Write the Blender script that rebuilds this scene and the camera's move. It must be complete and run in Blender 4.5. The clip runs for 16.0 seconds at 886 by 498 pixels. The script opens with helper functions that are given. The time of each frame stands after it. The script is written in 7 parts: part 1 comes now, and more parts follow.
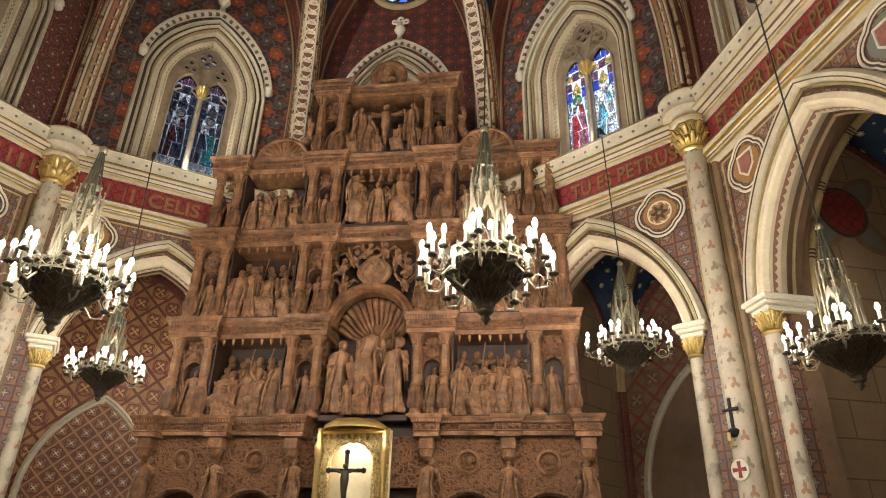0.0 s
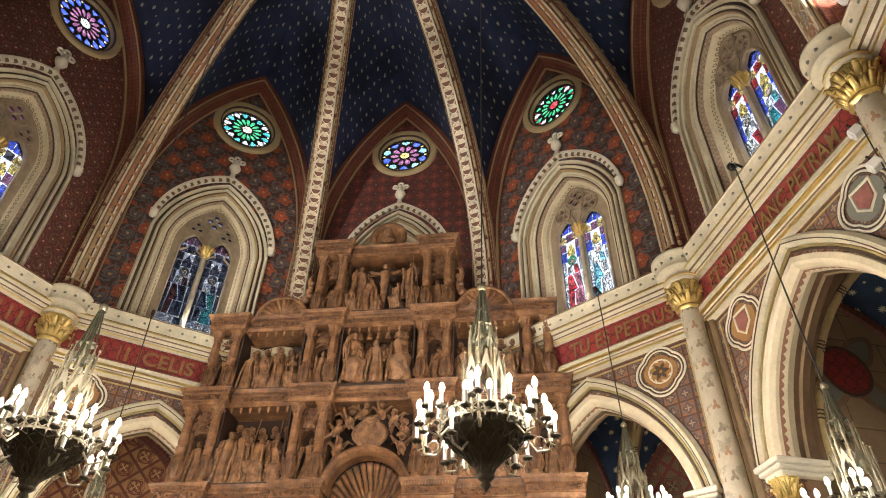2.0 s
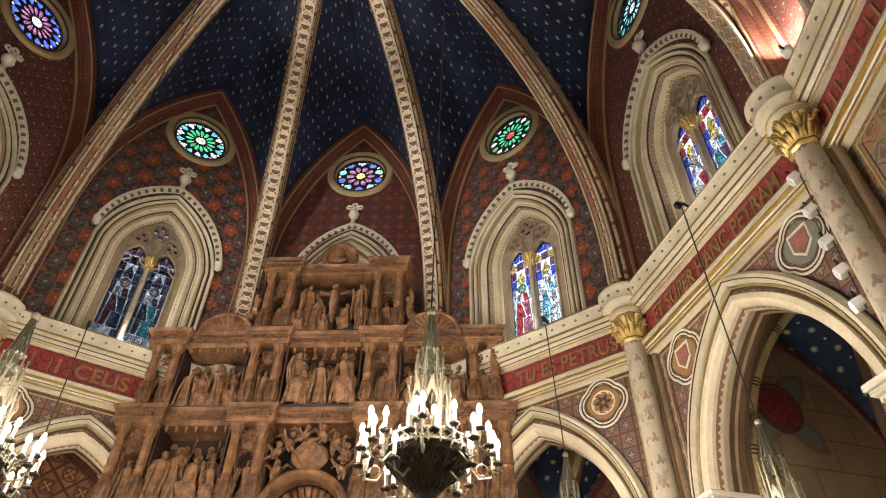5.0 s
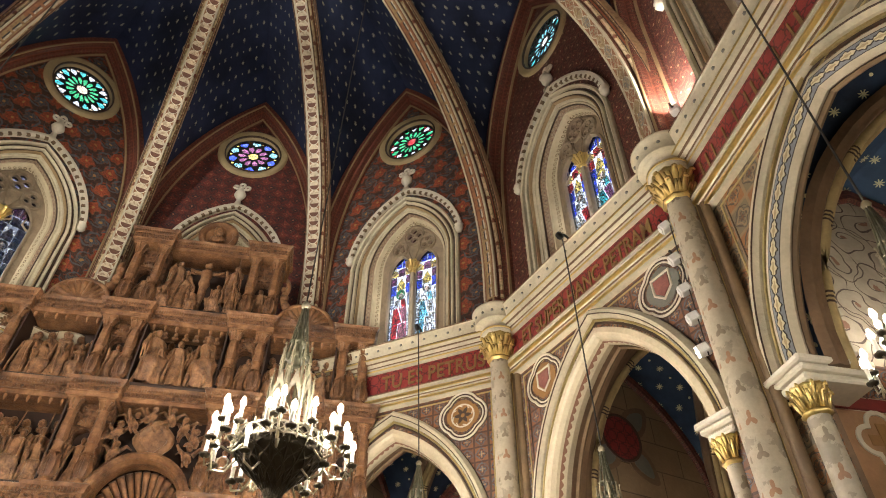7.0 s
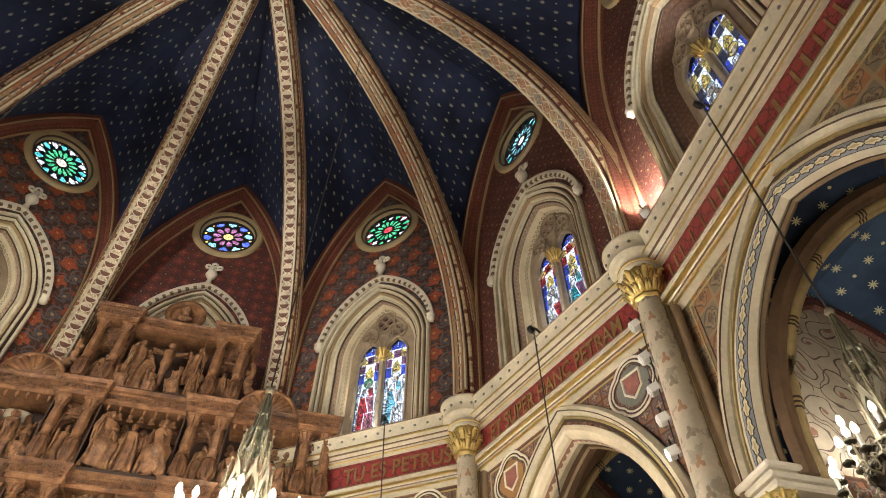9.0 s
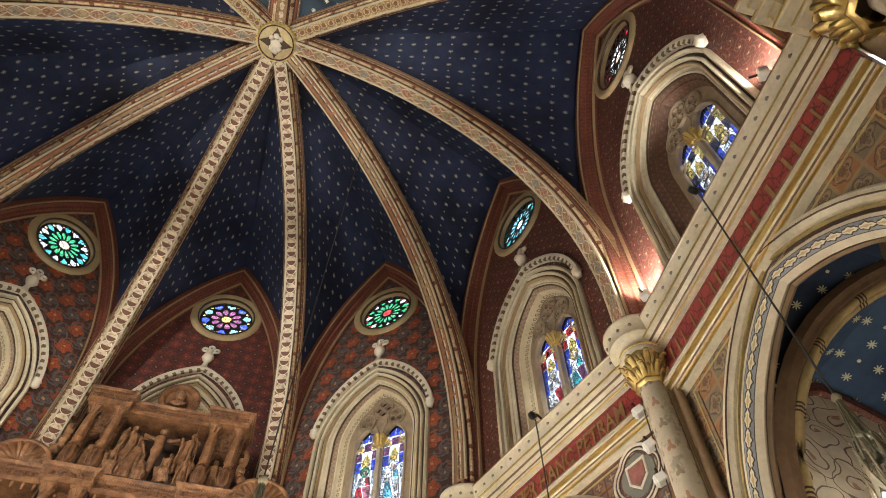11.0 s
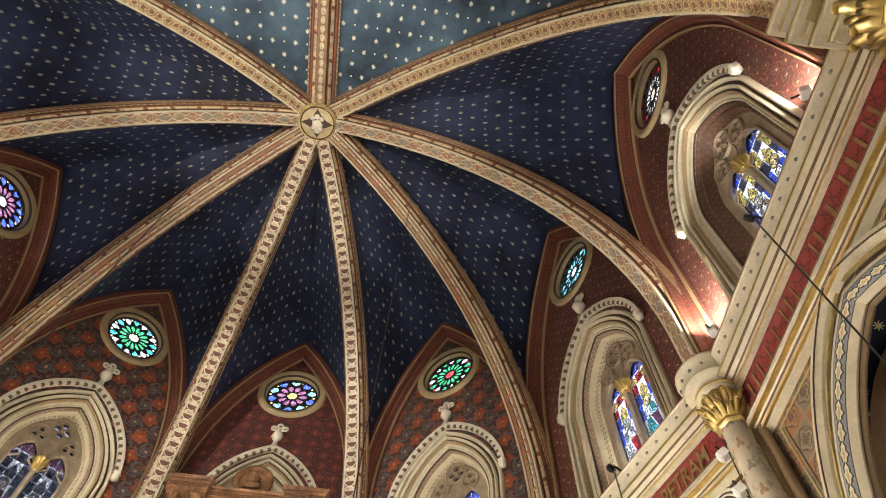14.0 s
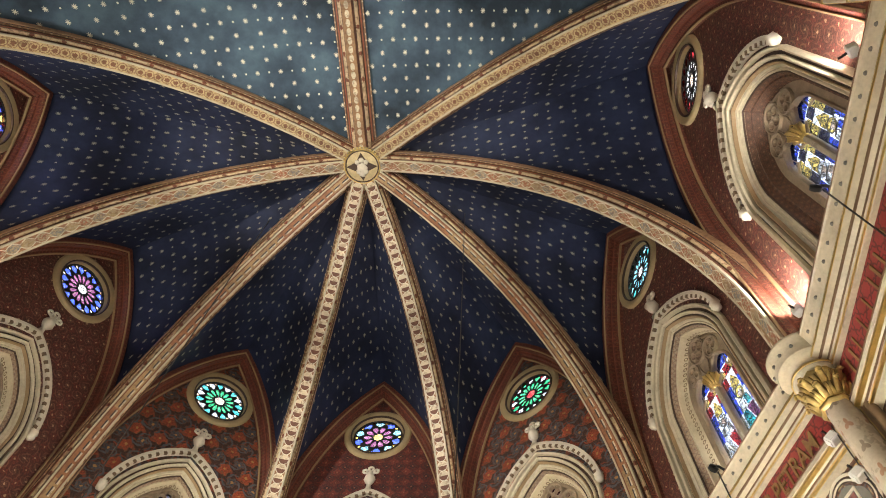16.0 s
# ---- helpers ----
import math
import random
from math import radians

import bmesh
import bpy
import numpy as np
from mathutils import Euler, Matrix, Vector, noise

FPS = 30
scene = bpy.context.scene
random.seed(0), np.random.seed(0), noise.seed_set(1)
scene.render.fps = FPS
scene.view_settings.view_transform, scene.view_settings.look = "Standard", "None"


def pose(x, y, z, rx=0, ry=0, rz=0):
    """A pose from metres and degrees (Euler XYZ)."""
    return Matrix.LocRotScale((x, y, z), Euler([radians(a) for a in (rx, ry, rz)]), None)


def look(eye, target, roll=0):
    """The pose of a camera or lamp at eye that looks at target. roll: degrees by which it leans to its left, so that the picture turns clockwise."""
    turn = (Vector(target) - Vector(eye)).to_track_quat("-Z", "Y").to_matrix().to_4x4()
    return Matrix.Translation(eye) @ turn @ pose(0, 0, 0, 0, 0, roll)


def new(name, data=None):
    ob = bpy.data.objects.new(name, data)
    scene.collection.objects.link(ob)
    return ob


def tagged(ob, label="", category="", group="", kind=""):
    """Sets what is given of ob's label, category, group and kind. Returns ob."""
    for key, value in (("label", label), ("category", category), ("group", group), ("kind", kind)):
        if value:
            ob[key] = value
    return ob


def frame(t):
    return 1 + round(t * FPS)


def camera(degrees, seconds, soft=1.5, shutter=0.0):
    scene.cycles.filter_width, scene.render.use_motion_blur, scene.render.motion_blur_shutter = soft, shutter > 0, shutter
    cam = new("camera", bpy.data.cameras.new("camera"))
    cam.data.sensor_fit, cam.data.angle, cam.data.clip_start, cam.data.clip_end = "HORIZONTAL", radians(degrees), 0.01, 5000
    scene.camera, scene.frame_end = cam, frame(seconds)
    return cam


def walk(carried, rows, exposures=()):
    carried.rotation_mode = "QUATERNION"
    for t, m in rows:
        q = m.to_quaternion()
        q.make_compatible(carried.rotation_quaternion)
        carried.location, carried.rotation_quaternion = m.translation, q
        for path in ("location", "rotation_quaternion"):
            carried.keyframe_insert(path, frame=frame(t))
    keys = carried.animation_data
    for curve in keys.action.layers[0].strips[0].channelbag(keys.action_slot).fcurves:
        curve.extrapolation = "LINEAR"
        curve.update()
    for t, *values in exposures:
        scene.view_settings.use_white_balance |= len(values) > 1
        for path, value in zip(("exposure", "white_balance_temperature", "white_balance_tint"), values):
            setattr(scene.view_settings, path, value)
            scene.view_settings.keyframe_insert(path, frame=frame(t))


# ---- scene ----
cam = camera(67.6, 16.0, soft=1.0)
EYE = (2.093, -3.929, 1.431)
# seconds, yaw, pitch, roll: the viewer stands still and turns
PATH = [
    (0.0, 6.85, 26.40, -1.26),
    (0.5, 6.76, 32.60, -1.30),
    (1.0, 6.73, 36.44, -1.26),
    (1.5, 6.73, 38.67, -1.24),
    (2.0, 6.68, 40.01, -1.21),
    (2.5, 6.62, 40.84, -1.15),
    (3.0, 6.52, 41.31, -1.09),
    (5.5, -1.43, 42.26, -0.40),
    (6.0, -5.35, 42.36, -0.24),
    (6.5, -8.75, 42.43, -0.13),
    (7.0, -11.27, 42.52, -0.13),
    (7.5, -13.00, 43.20, -0.14),
    (8.0, -13.88, 44.97, -0.17),
    (8.5, -14.37, 47.61, -0.20),
    (9.0, -14.71, 50.25, -0.19),
    (9.5, -14.90, 52.56, -0.26),
    (10.0, -14.99, 54.28, -0.28),
    (12.5, -14.16, 60.80, -0.67),
    (13.0, -12.74, 61.29, -0.82),
    (13.5, -10.33, 61.85, -1.01),
    (14.0, -7.37, 62.36, -1.19),
    (14.5, -4.76, 62.75, -1.30),
    (15.0, -2.14, 63.25, -1.48),
    (15.5, 0.45, 63.81, -1.63),
    (16.0, 2.93, 64.27, -1.72)]
walk(cam, [(t, pose(*EYE, 90 + p, r, y)) for t, y, p, r in PATH],
     [(0.0, -0.24), (1.5, -0.06), (3.0, -0.12), (5.5, -0.12), (9.0, -0.14), (12.5, 0.10), (16.0, 0.22)])

# ---- world and light ----
world = bpy.data.worlds.new("sky")
world.use_nodes = True
scene.world = world
wn = world.node_tree.nodes
sky = wn.new("ShaderNodeTexSky")
sky.sky_type, sky.sun_disc, sky.sun_elevation, sky.sun_rotation = "NISHITA", False, radians(22), radians(200)
soft = wn.new("ShaderNodeHueSaturation")
soft.inputs["Saturation"].default_value = 0.12
world.node_tree.links.new(sky.outputs[0], soft.inputs["Color"])
world.node_tree.links.new(soft.outputs[0], wn["Background"].inputs[0])
wn["Background"].inputs[1].default_value = 2.3


def lamp(name, kind, m, power, colour, size=0.1, spot=70):
    data = bpy.data.lights.new(name, kind)
    data.energy, data.color = power, colour
    if kind == "AREA":
        data.size = size
    else:
        data.shadow_soft_size = size
    if kind == "SPOT":
        data.spot_size, data.spot_blend = radians(spot), 0.6
    ob = new(name, data)
    ob.matrix_world = m
    return ob


WARM = (1.0, 0.93, 0.82)


# ---- materials ----
class Nodes:
    """A few short words for building node materials."""

    def __init__(self, name, rough=0.6, metal=0.0):
        self.mat = bpy.data.materials.new(name)
        self.mat.use_nodes = True
        self.t = self.mat.node_tree
        self.b = self.t.nodes["Principled BSDF"]
        self.b.inputs["Roughness"].default_value = rough
        self.b.inputs["Metallic"].default_value = metal

    def put(self, socket, v):
        if hasattr(v, "is_output"):
            self.t.links.new(v, socket)
        else:
            socket.default_value = v

    def m(self, op, a, b=0.0, c=None):
        n = self.t.nodes.new("ShaderNodeMath")
        n.operation = op
        self.put(n.inputs[0], a)
        self.put(n.inputs[1], b)
        if c is not None:
            self.put(n.inputs[2], c)
        return n.outputs[0]

    def add(self, a, b): return self.m("ADD", a, b)
    def sub(self, a, b): return self.m("SUBTRACT", a, b)
    def mul(self, a, b): return self.m("MULTIPLY", a, b)
    def less(self, a, b): return self.m("LESS_THAN", a, b)
    def more(self, a, b): return self.m("GREATER_THAN", a, b)

    def uv(self):
        n = self.t.nodes.new("ShaderNodeUVMap")
        s = self.t.nodes.new("ShaderNodeSeparateXYZ")
        self.t.links.new(n.outputs[0], s.inputs[0])
        return s.outputs[0], s.outputs[1]

    def place(self):
        return self.t.nodes.new("ShaderNodeTexCoord").outputs["Object"]

    def noise(self, scale, detail=4, vec=None, rough=0.6):
        n = self.t.nodes.new("ShaderNodeTexNoise")
        n.inputs["Scale"].default_value, n.inputs["Detail"].default_value = scale, detail
        n.inputs["Roughness"].default_value = rough
        self.t.links.new(vec or self.place(), n.inputs["Vector"])
        return n.outputs[0]

    def ramp(self, v, stops):
        n = self.t.nodes.new("ShaderNodeValToRGB")
        e = n.color_ramp.elements
        while len(e) < len(stops):
            e.new(0.5)
        for k, (p, c) in zip(e, stops):
            k.position, k.color = p, (*c, 1)
        self.put(n.inputs[0], v)
        return n.outputs[0]

    def mix(self, f, a, b):
        n = self.t.nodes.new("ShaderNodeMix")
        n.data_type = "RGBA"
        self.put(n.inputs[0], f)
        for i, v in ((6, a), (7, b)):
            self.put(n.inputs[i], v if hasattr(v, "is_output") else (*v, 1))
        return n.outputs[2]

    def shade(self, col, amount, scale=3.0):
        """Worn and dirty: a slow and a fine variation of one colour."""
        slow, fine = self.noise(scale), self.noise(scale * 9, 6)
        f = self.add(self.mul(slow, 0.65), self.mul(fine, 0.35))
        n = self.t.nodes.new("ShaderNodeMapRange")
        self.put(n.inputs[0], f)
        n.inputs[1].default_value, n.inputs[2].default_value = 0.3, 0.7
        n.inputs[3].default_value, n.inputs[4].default_value = 1 - amount, 1 + amount * 0.6
        v = self.t.nodes.new("ShaderNodeVectorMath")
        v.operation = "SCALE"
        self.put(v.inputs[0], col if hasattr(col, "is_output") else col)
        self.put(v.inputs["Scale"], n.outputs[0])
        return v.outputs[0]

    def cell(self, x, y, s, ox=0.0, oy=0.0, sy=None):
        """Distance and angle from the centre of the grid cell of size s."""
        sy = sy or s
        a = self.mul(self.sub(self.m("FRACT", self.add(self.mul(x, 1 / s), ox + 0.0)), 0.5), s)
        b = self.mul(self.sub(self.m("FRACT", self.add(self.mul(y, 1 / sy), oy + 0.0)), 0.5), sy)
        r = self.m("SQRT", self.add(self.mul(a, a), self.mul(b, b)))
        return a, b, r, self.m("ARCTAN2", b, a)

    def done(self, col, bump=0.25, scale=40.0, height=None, dist=0.01):
        self.put(self.b.inputs["Base Color"], col if hasattr(col, "is_output") else (*col, 1))
        if bump:
            n = self.t.nodes.new("ShaderNodeBump")
            n.inputs["Strength"].default_value, n.inputs["Distance"].default_value = bump, dist
            self.put(n.inputs["Height"], height or self.noise(scale, 6))
            self.t.links.new(n.outputs[0], self.b.inputs["Normal"])
        return self.mat


def plain(name, col, rough=0.6, metal=0.0, vary=0.25, scale=3.0, bump=0.25, bscale=40.0):
    n = Nodes(name, rough, metal)
    return n.done(n.shade(col, vary, scale), bump, bscale)


def rosettes(name, ground, leaf, flower, eye, s=0.3, petals=6, line=(0.5, 0.36, 0.2)):
    """Painted wall: staggered flowers joined by curling foliage."""
    n = Nodes(name, 0.55)
    x, y = n.uv()
    fine = n.noise(45, 4)
    x = n.add(x, n.mul(n.sub(n.noise(9, 3), 0.5), 0.10))
    y = n.add(y, n.mul(n.sub(n.noise(11, 3), 0.5), 0.10))
    col = n.mix(n.more(fine, 0.52), ground, [c * 0.45 for c in ground])
    for o in (0.0, 0.5):
        a, b, r, th = n.cell(x, y, s, o, o)
        wave = n.m("COSINE", n.mul(th, petals))
        curl = n.m("FRACT", n.add(n.mul(r, 3.4 / s), n.mul(th, 3 * 0.15915)))
        col = n.mix(n.mul(n.less(curl, 0.26), n.less(r, s * 0.47)), col, leaf if o else [c * 0.62 for c in flower])
        size = 0.27 if o == 0 else 0.19
        edge = n.less(r, n.add(s * (size + 0.035), n.mul(wave, s * 0.06)))
        col = n.mix(edge, col, line)
        fl = n.less(r, n.add(s * size, n.mul(wave, s * 0.06)))
        paint = flower if o == 0 else leaf
        col = n.mix(fl, col, n.mix(n.more(fine, 0.5), paint, [c * 0.55 for c in paint]))
        vein = n.mul(n.less(n.m("ABSOLUTE", wave), 0.22), n.less(r, s * size * 0.8))
        col = n.mix(vein, col, [c * 0.4 for c in paint])
        col = n.mix(n.less(r, s * 0.06), col, eye)
    return n.done(n.shade(col, 0.45, 2.2), 0.2)


def star_vault(name, base, star=0.052, paint=(0.75, 0.68, 0.42)):
    n = Nodes(name, 0.7)
    x, y = n.uv()
    col = n.ramp(n.noise(0.75, 8), [(0.36, [c * 0.42 for c in base]), (0.50, base), (0.66, (base[0] * 1.7, base[1] * 1.75, base[2] * 1.6))])
    n.b.inputs["Specular IOR Level"].default_value = 0.25
    for o, size in ((0.0, star), (0.5, star)):
        a, b, r, th = n.cell(x, y, 0.46, o, o)
        rad = n.add(size * 0.66, n.mul(n.m("COSINE", n.mul(th, 8.0)), size * 0.34))
        col = n.mix(n.less(r, rad), col, paint)
    a, b, r, th = n.cell(x, y, 0.46, 0.5, 0.0)
    col = n.mix(n.less(r, star * 0.36), col, [min(0.8, c * 1.1) for c in paint])
    return n.done(n.shade(col, 0.25, 1.3), 0.3, 25)


def band(name, kind, ground=(0.70, 0.56, 0.39)):
    """Painted rib faces: u across from the middle, v along."""
    n = Nodes(name, 0.55)
    x, y = n.uv()
    x = n.mul(x, 1.08)
    ax = n.m("ABSOLUTE", x)
    col = n.mix(n.more(ax, 0.100), ground, (0.20, 0.070, 0.036))
    col = n.mix(n.more(ax, 0.225), col, (0.66, 0.50, 0.30))
    col = n.mix(n.more(ax, 0.325), col, (0.15, 0.055, 0.030))
    col = n.mix(n.more(ax, 0.400), col, (0.34, 0.20, 0.105))
    # Shadow lines of the section, put into the paint as near-black strips.
    for at, w in ((0.098, 0.006), (0.150, 0.005), (0.228, 0.007), (0.325, 0.008), (0.400, 0.007), (0.462, 0.008)):
        col = n.mix(n.less(n.m("ABSOLUTE", n.sub(ax, at)), w), col, (0.05, 0.022, 0.014))
    col = n.mix(n.less(n.m("ABSOLUTE", n.sub(ax, 0.365)), 0.012), col, (0.36, 0.11, 0.05))
    bead = n.cell(x, y, 0.11)[1]
    dot = n.less(n.m("SQRT", n.add(n.m("POWER", n.sub(ax, 0.432), 2.0), n.mul(bead, bead))), 0.017)
    col = n.mix(dot, col, (0.72, 0.60, 0.40))
    a, b, r, th = n.cell(n.add(x, 0.25), y, 0.5, 0, 0, 0.18 if kind == "chain" else 0.22)
    if kind == "chain":
        inside = n.less(n.m("SQRT", n.add(n.mul(x, x), n.mul(b, b))), 0.085)
        col = n.mix(n.less(ax, 0.098), col, (0.30, 0.15, 0.075))
        outside = n.less(n.m("SQRT", n.add(n.mul(x, x), n.mul(b, b))), 0.098)
        col = n.mix(outside, col, (0.76, 0.68, 0.52))
        col = n.mix(inside, col, (0.16, 0.06, 0.035))
        cup = n.mul(inside, n.more(b, 0.0))
        col = n.mix(cup, col, (0.66, 0.55, 0.38))
    elif kind == "dash":
        far = n.less(n.m("FRACT", n.mul(y, 0.35)), 0.5)
        col = n.mix(n.less(ax, 0.105), col, n.mix(far, (0.36, 0.155, 0.07), (0.42, 0.27, 0.13)))
        bar = n.mul(n.less(n.m("ABSOLUTE", b), 0.085), n.less(n.m("ABSOLUTE", n.sub(x, 0.026)), 0.014))
        col = n.mix(bar, col, (0.66, 0.58, 0.44))
        col = n.mix(n.less(n.m("ABSOLUTE", n.sub(ax, 0.078)), 0.010), col, (0.20, 0.08, 0.04))
        bar = n.mul(n.less(n.m("ABSOLUTE", b), 0.085), n.less(n.m("ABSOLUTE", x), 0.012))
        col = n.mix(bar, col, (0.05, 0.04, 0.04))
    elif kind == "leafy":
        a2, b2, r2, t2 = n.cell(n.add(x, 0.25), y, 0.5, 0, 0, 0.15)
        blot = n.add(n.m("SQRT", n.add(n.mul(x, x), n.mul(b2, b2))), n.mul(n.sub(n.noise(40, 3), 0.5), 0.07))
        col = n.mix(n.less(ax, 0.105), col, (0.56, 0.43, 0.22))
        col = n.mix(n.less(blot, 0.042), col, (0.22, 0.10, 0.05))
        col = n.mix(n.less(n.m("ABSOLUTE", n.sub(blot, 0.072)), 0.008), col, (0.28, 0.15, 0.08))
    elif kind == "oval":
        a2, b2, r2, t2 = n.cell(n.add(x, 0.25), y, 0.5, 0, 0, 0.15)
        r3 = n.m("SQRT", n.add(n.mul(n.mul(x, x), 2.2), n.mul(b2, b2)))
        col = n.mix(n.less(ax, 0.105), col, (0.34, 0.19, 0.09))
        col = n.mix(n.less(r3, 0.066), col, (0.68, 0.60, 0.42))
    else:
        wave = n.add(0.012, n.mul(n.m("ABSOLUTE", n.m("SINE", n.mul(y, math.pi / 0.24))), 0.058))
        pick = n.m("FRACT", n.mul(n.m("FLOOR", n.mul(y, 1 / 0.24)), 0.3334))
        paint = n.mix(n.less(pick, 0.2), n.mix(n.less(pick, 0.5), (0.36, 0.25, 0.12), (0.22, 0.21, 0.19)), (0.34, 0.12, 0.06))
        col = n.mix(n.less(ax, 0.105), col, (0.33, 0.16, 0.08))
        col = n.mix(n.less(n.m("ABSOLUTE", n.sub(ax, 0.092)), 0.006), col, (0.55, 0.42, 0.25))
        col = n.mix(n.less(ax, n.add(wave, 0.018)), col, (0.66, 0.57, 0.42))
        col = n.mix(n.less(ax, wave), col, n.mix(n.more(n.noise(35, 3), 0.5), paint, (0.42, 0.32, 0.20)))
    a3, b3, r3, t3 = n.cell(n.add(ax, -0.275 + 0.25), y, 0.5, 0, 0.3, 0.46)
    col = n.mix(n.less(n.add(r3, n.mul(n.sub(n.noise(30, 2), 0.5), 0.06)), 0.040), col, (0.22, 0.07, 0.035))
    worn = n.more(n.noise(18, 6), 0.56)
    col = n.mix(n.mul(worn, 0.5), col, (0.20, 0.095, 0.05))
    return n.done(n.shade(col, 0.45, 3), 0.4, 50)


def tiled(name, s, ground, line, motif, eye, turn=False, other=None):
    """Painted chequers: square or diamond panels with a framed motif."""
    n = Nodes(name, 0.6)
    x, y = n.uv()
    if turn:
        x, y = n.mul(n.add(x, y), 0.7071), n.mul(n.sub(x, y), 0.7071)
    a, b, r, th = n.cell(x, y, s)
    aa, bb = n.m("ABSOLUTE", a), n.m("ABSOLUTE", b)
    edge = n.m("MAXIMUM", aa, bb)
    if other:
        odd = n.more(n.m("FRACT", n.mul(n.add(n.m("FLOOR", n.mul(x, 1 / s)), n.m("FLOOR", n.mul(y, 1 / s))), 0.5)), 0.25)
        ground = n.mix(odd, ground, other)
        curl = n.m("FRACT", n.add(n.mul(r, 5.0 / s), n.mul(th, 0.159)))
        ground = n.mix(n.mul(n.less(curl, 0.3), n.less(r, s * 0.4)), ground, motif)
    quat = n.add(s * 0.25, n.mul(n.m("COSINE", n.mul(th, 4.0)), s * 0.075))
    col = n.mix(n.more(edge, s * 0.44), ground, line)
    col = n.mix(n.less(n.m("ABSOLUTE", n.sub(r, quat)), s * 0.035), col, line)
    col = n.mix(n.less(n.m("ABSOLUTE", n.sub(r, n.add(quat, s * 0.10))), s * 0.015), col, motif)
    col = n.mix(n.less(r, n.add(s * 0.13, n.mul(n.m("COSINE", n.mul(th, 8.0)), s * 0.05))), col, motif)
    col = n.mix(n.less(n.m("MINIMUM", aa, bb), s * 0.02), col, n.mix(n.less(r, s * 0.2), col, eye))
    return n.done(n.shade(col, 0.35, 2.5), 0.2)


def flowered(name, ground, motif, sx, sy):
    """Pale painted stone with scattered leaf motifs."""
    n = Nodes(name, 0.5)
    x, y = n.uv()
    col = ground
    a, b, r, th = n.cell(x, y, sx, 0.0, 0.0, sy)
    pick = n.m("FRACT", n.mul(n.m("FLOOR", n.mul(y, 1 / sy)), 0.5))
    leaf = n.less(n.add(r, n.mul(n.sub(n.noise(30, 3), 0.5), 0.03)), n.add(0.045, n.mul(n.m("COSINE", n.mul(n.add(th, 0.52), 3.0)), 0.022)))
    col = n.mix(n.more(n.noise(6, 5), 0.56), col, [c * 0.72 for c in ground])
    col = n.mix(leaf, col, n.mix(n.more(pick, 0.2), motif, (0.24, 0.19, 0.13)))
    return n.done(n.shade(col, 0.25, 4), 0.2)


CREAM = plain("cream_paint", (0.59, 0.515, 0.365), 0.42, vary=0.35, scale=2.5)
IVORY = plain("ivory_plaster", (0.70, 0.63, 0.50), 0.55, vary=0.2, scale=3)
DARKLINE = plain("dark_brown_paint", (0.07, 0.04, 0.025), 0.6)
GOLD = plain("gilding", (0.76, 0.57, 0.22), 0.34, 0.9, vary=0.25, scale=8, bump=0.35, bscale=30)
GOLDPAINT = plain("gold_paint", (0.46, 0.35, 0.15), 0.45, 0.4, vary=0.4, scale=6)
BROWN = plain("brown_stone", (0.20, 0.12, 0.065), 0.6, vary=0.35)
n = Nodes("carved_walnut", 0.36)
grain = n.noise(5, 8)
WOOD = n.done(n.shade(n.ramp(grain, [(0.28, (0.050, 0.018, 0.008)), (0.52, (0.235, 0.108, 0.046)), (0.78, (0.50, 0.262, 0.125))]), 0.35, 2.0), 0.9, 34, dist=0.02)
n = Nodes("carved_walnut_figures", 0.34)
FIGWOOD = n.done(n.shade(n.ramp(n.noise(7, 7), [(0.30, (0.070, 0.026, 0.012)), (0.72, (0.44, 0.225, 0.105))]), 0.3, 3.0), 0.8, 16, dist=0.035)
# One mask for bump and colour: the hollows are also shaded in the colour.
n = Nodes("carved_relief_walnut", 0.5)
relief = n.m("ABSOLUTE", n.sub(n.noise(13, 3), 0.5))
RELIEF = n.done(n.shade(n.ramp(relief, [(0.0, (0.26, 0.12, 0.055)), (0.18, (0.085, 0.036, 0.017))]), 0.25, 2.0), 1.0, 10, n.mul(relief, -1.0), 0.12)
n = Nodes("red_frieze", 0.5)
x, y = n.uv()
a, b, r, th = n.cell(x, y, 0.16)
scroll = n.less(n.m("ABSOLUTE", n.sub(r, n.add(0.05, n.mul(n.m("COSINE", n.mul(th, 4.0)), 0.02)))), 0.012)
FRIEZE = n.done(n.shade(n.mix(scroll, (0.26, 0.030, 0.028), (0.11, 0.015, 0.015)), 0.35, 4), 0.2)
WALLS = {
    3: rosettes("red_blue_flowered_wall", (0.075, 0.036, 0.026), (0.10, 0.11, 0.125), (0.42, 0.095, 0.04), (0.42, 0.24, 0.08), 0.42, 5, (0.17, 0.09, 0.05)),
    4: rosettes("crimson_damask_wall", (0.13, 0.030, 0.024), (0.060, 0.028, 0.030), (0.25, 0.060, 0.040), (0.34, 0.16, 0.09), 0.26, 4, (0.12, 0.06, 0.045)),
    2: rosettes("plum_spangled_wall", (0.125, 0.040, 0.030), (0.20, 0.095, 0.060), (0.19, 0.050, 0.036), (0.50, 0.36, 0.22), 0.24, 6, (0.06, 0.022, 0.020)),
}
WALLS[5], WALLS[6], WALLS[7], WALLS[1] = WALLS[3], WALLS[2], WALLS[2], WALLS[2]
# One blue paint in two tones: dim apse cells, brighter nave cell as if lit.
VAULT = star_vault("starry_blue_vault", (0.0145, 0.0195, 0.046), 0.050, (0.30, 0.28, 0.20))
CHAPVAULT = star_vault("blue_chapel_vault", (0.035, 0.058, 0.105), 0.058, (0.72, 0.66, 0.40))
VAULT_LIT = star_vault("lit_starry_blue_vault", (0.058, 0.092, 0.130), 0.048, (0.78, 0.74, 0.58))
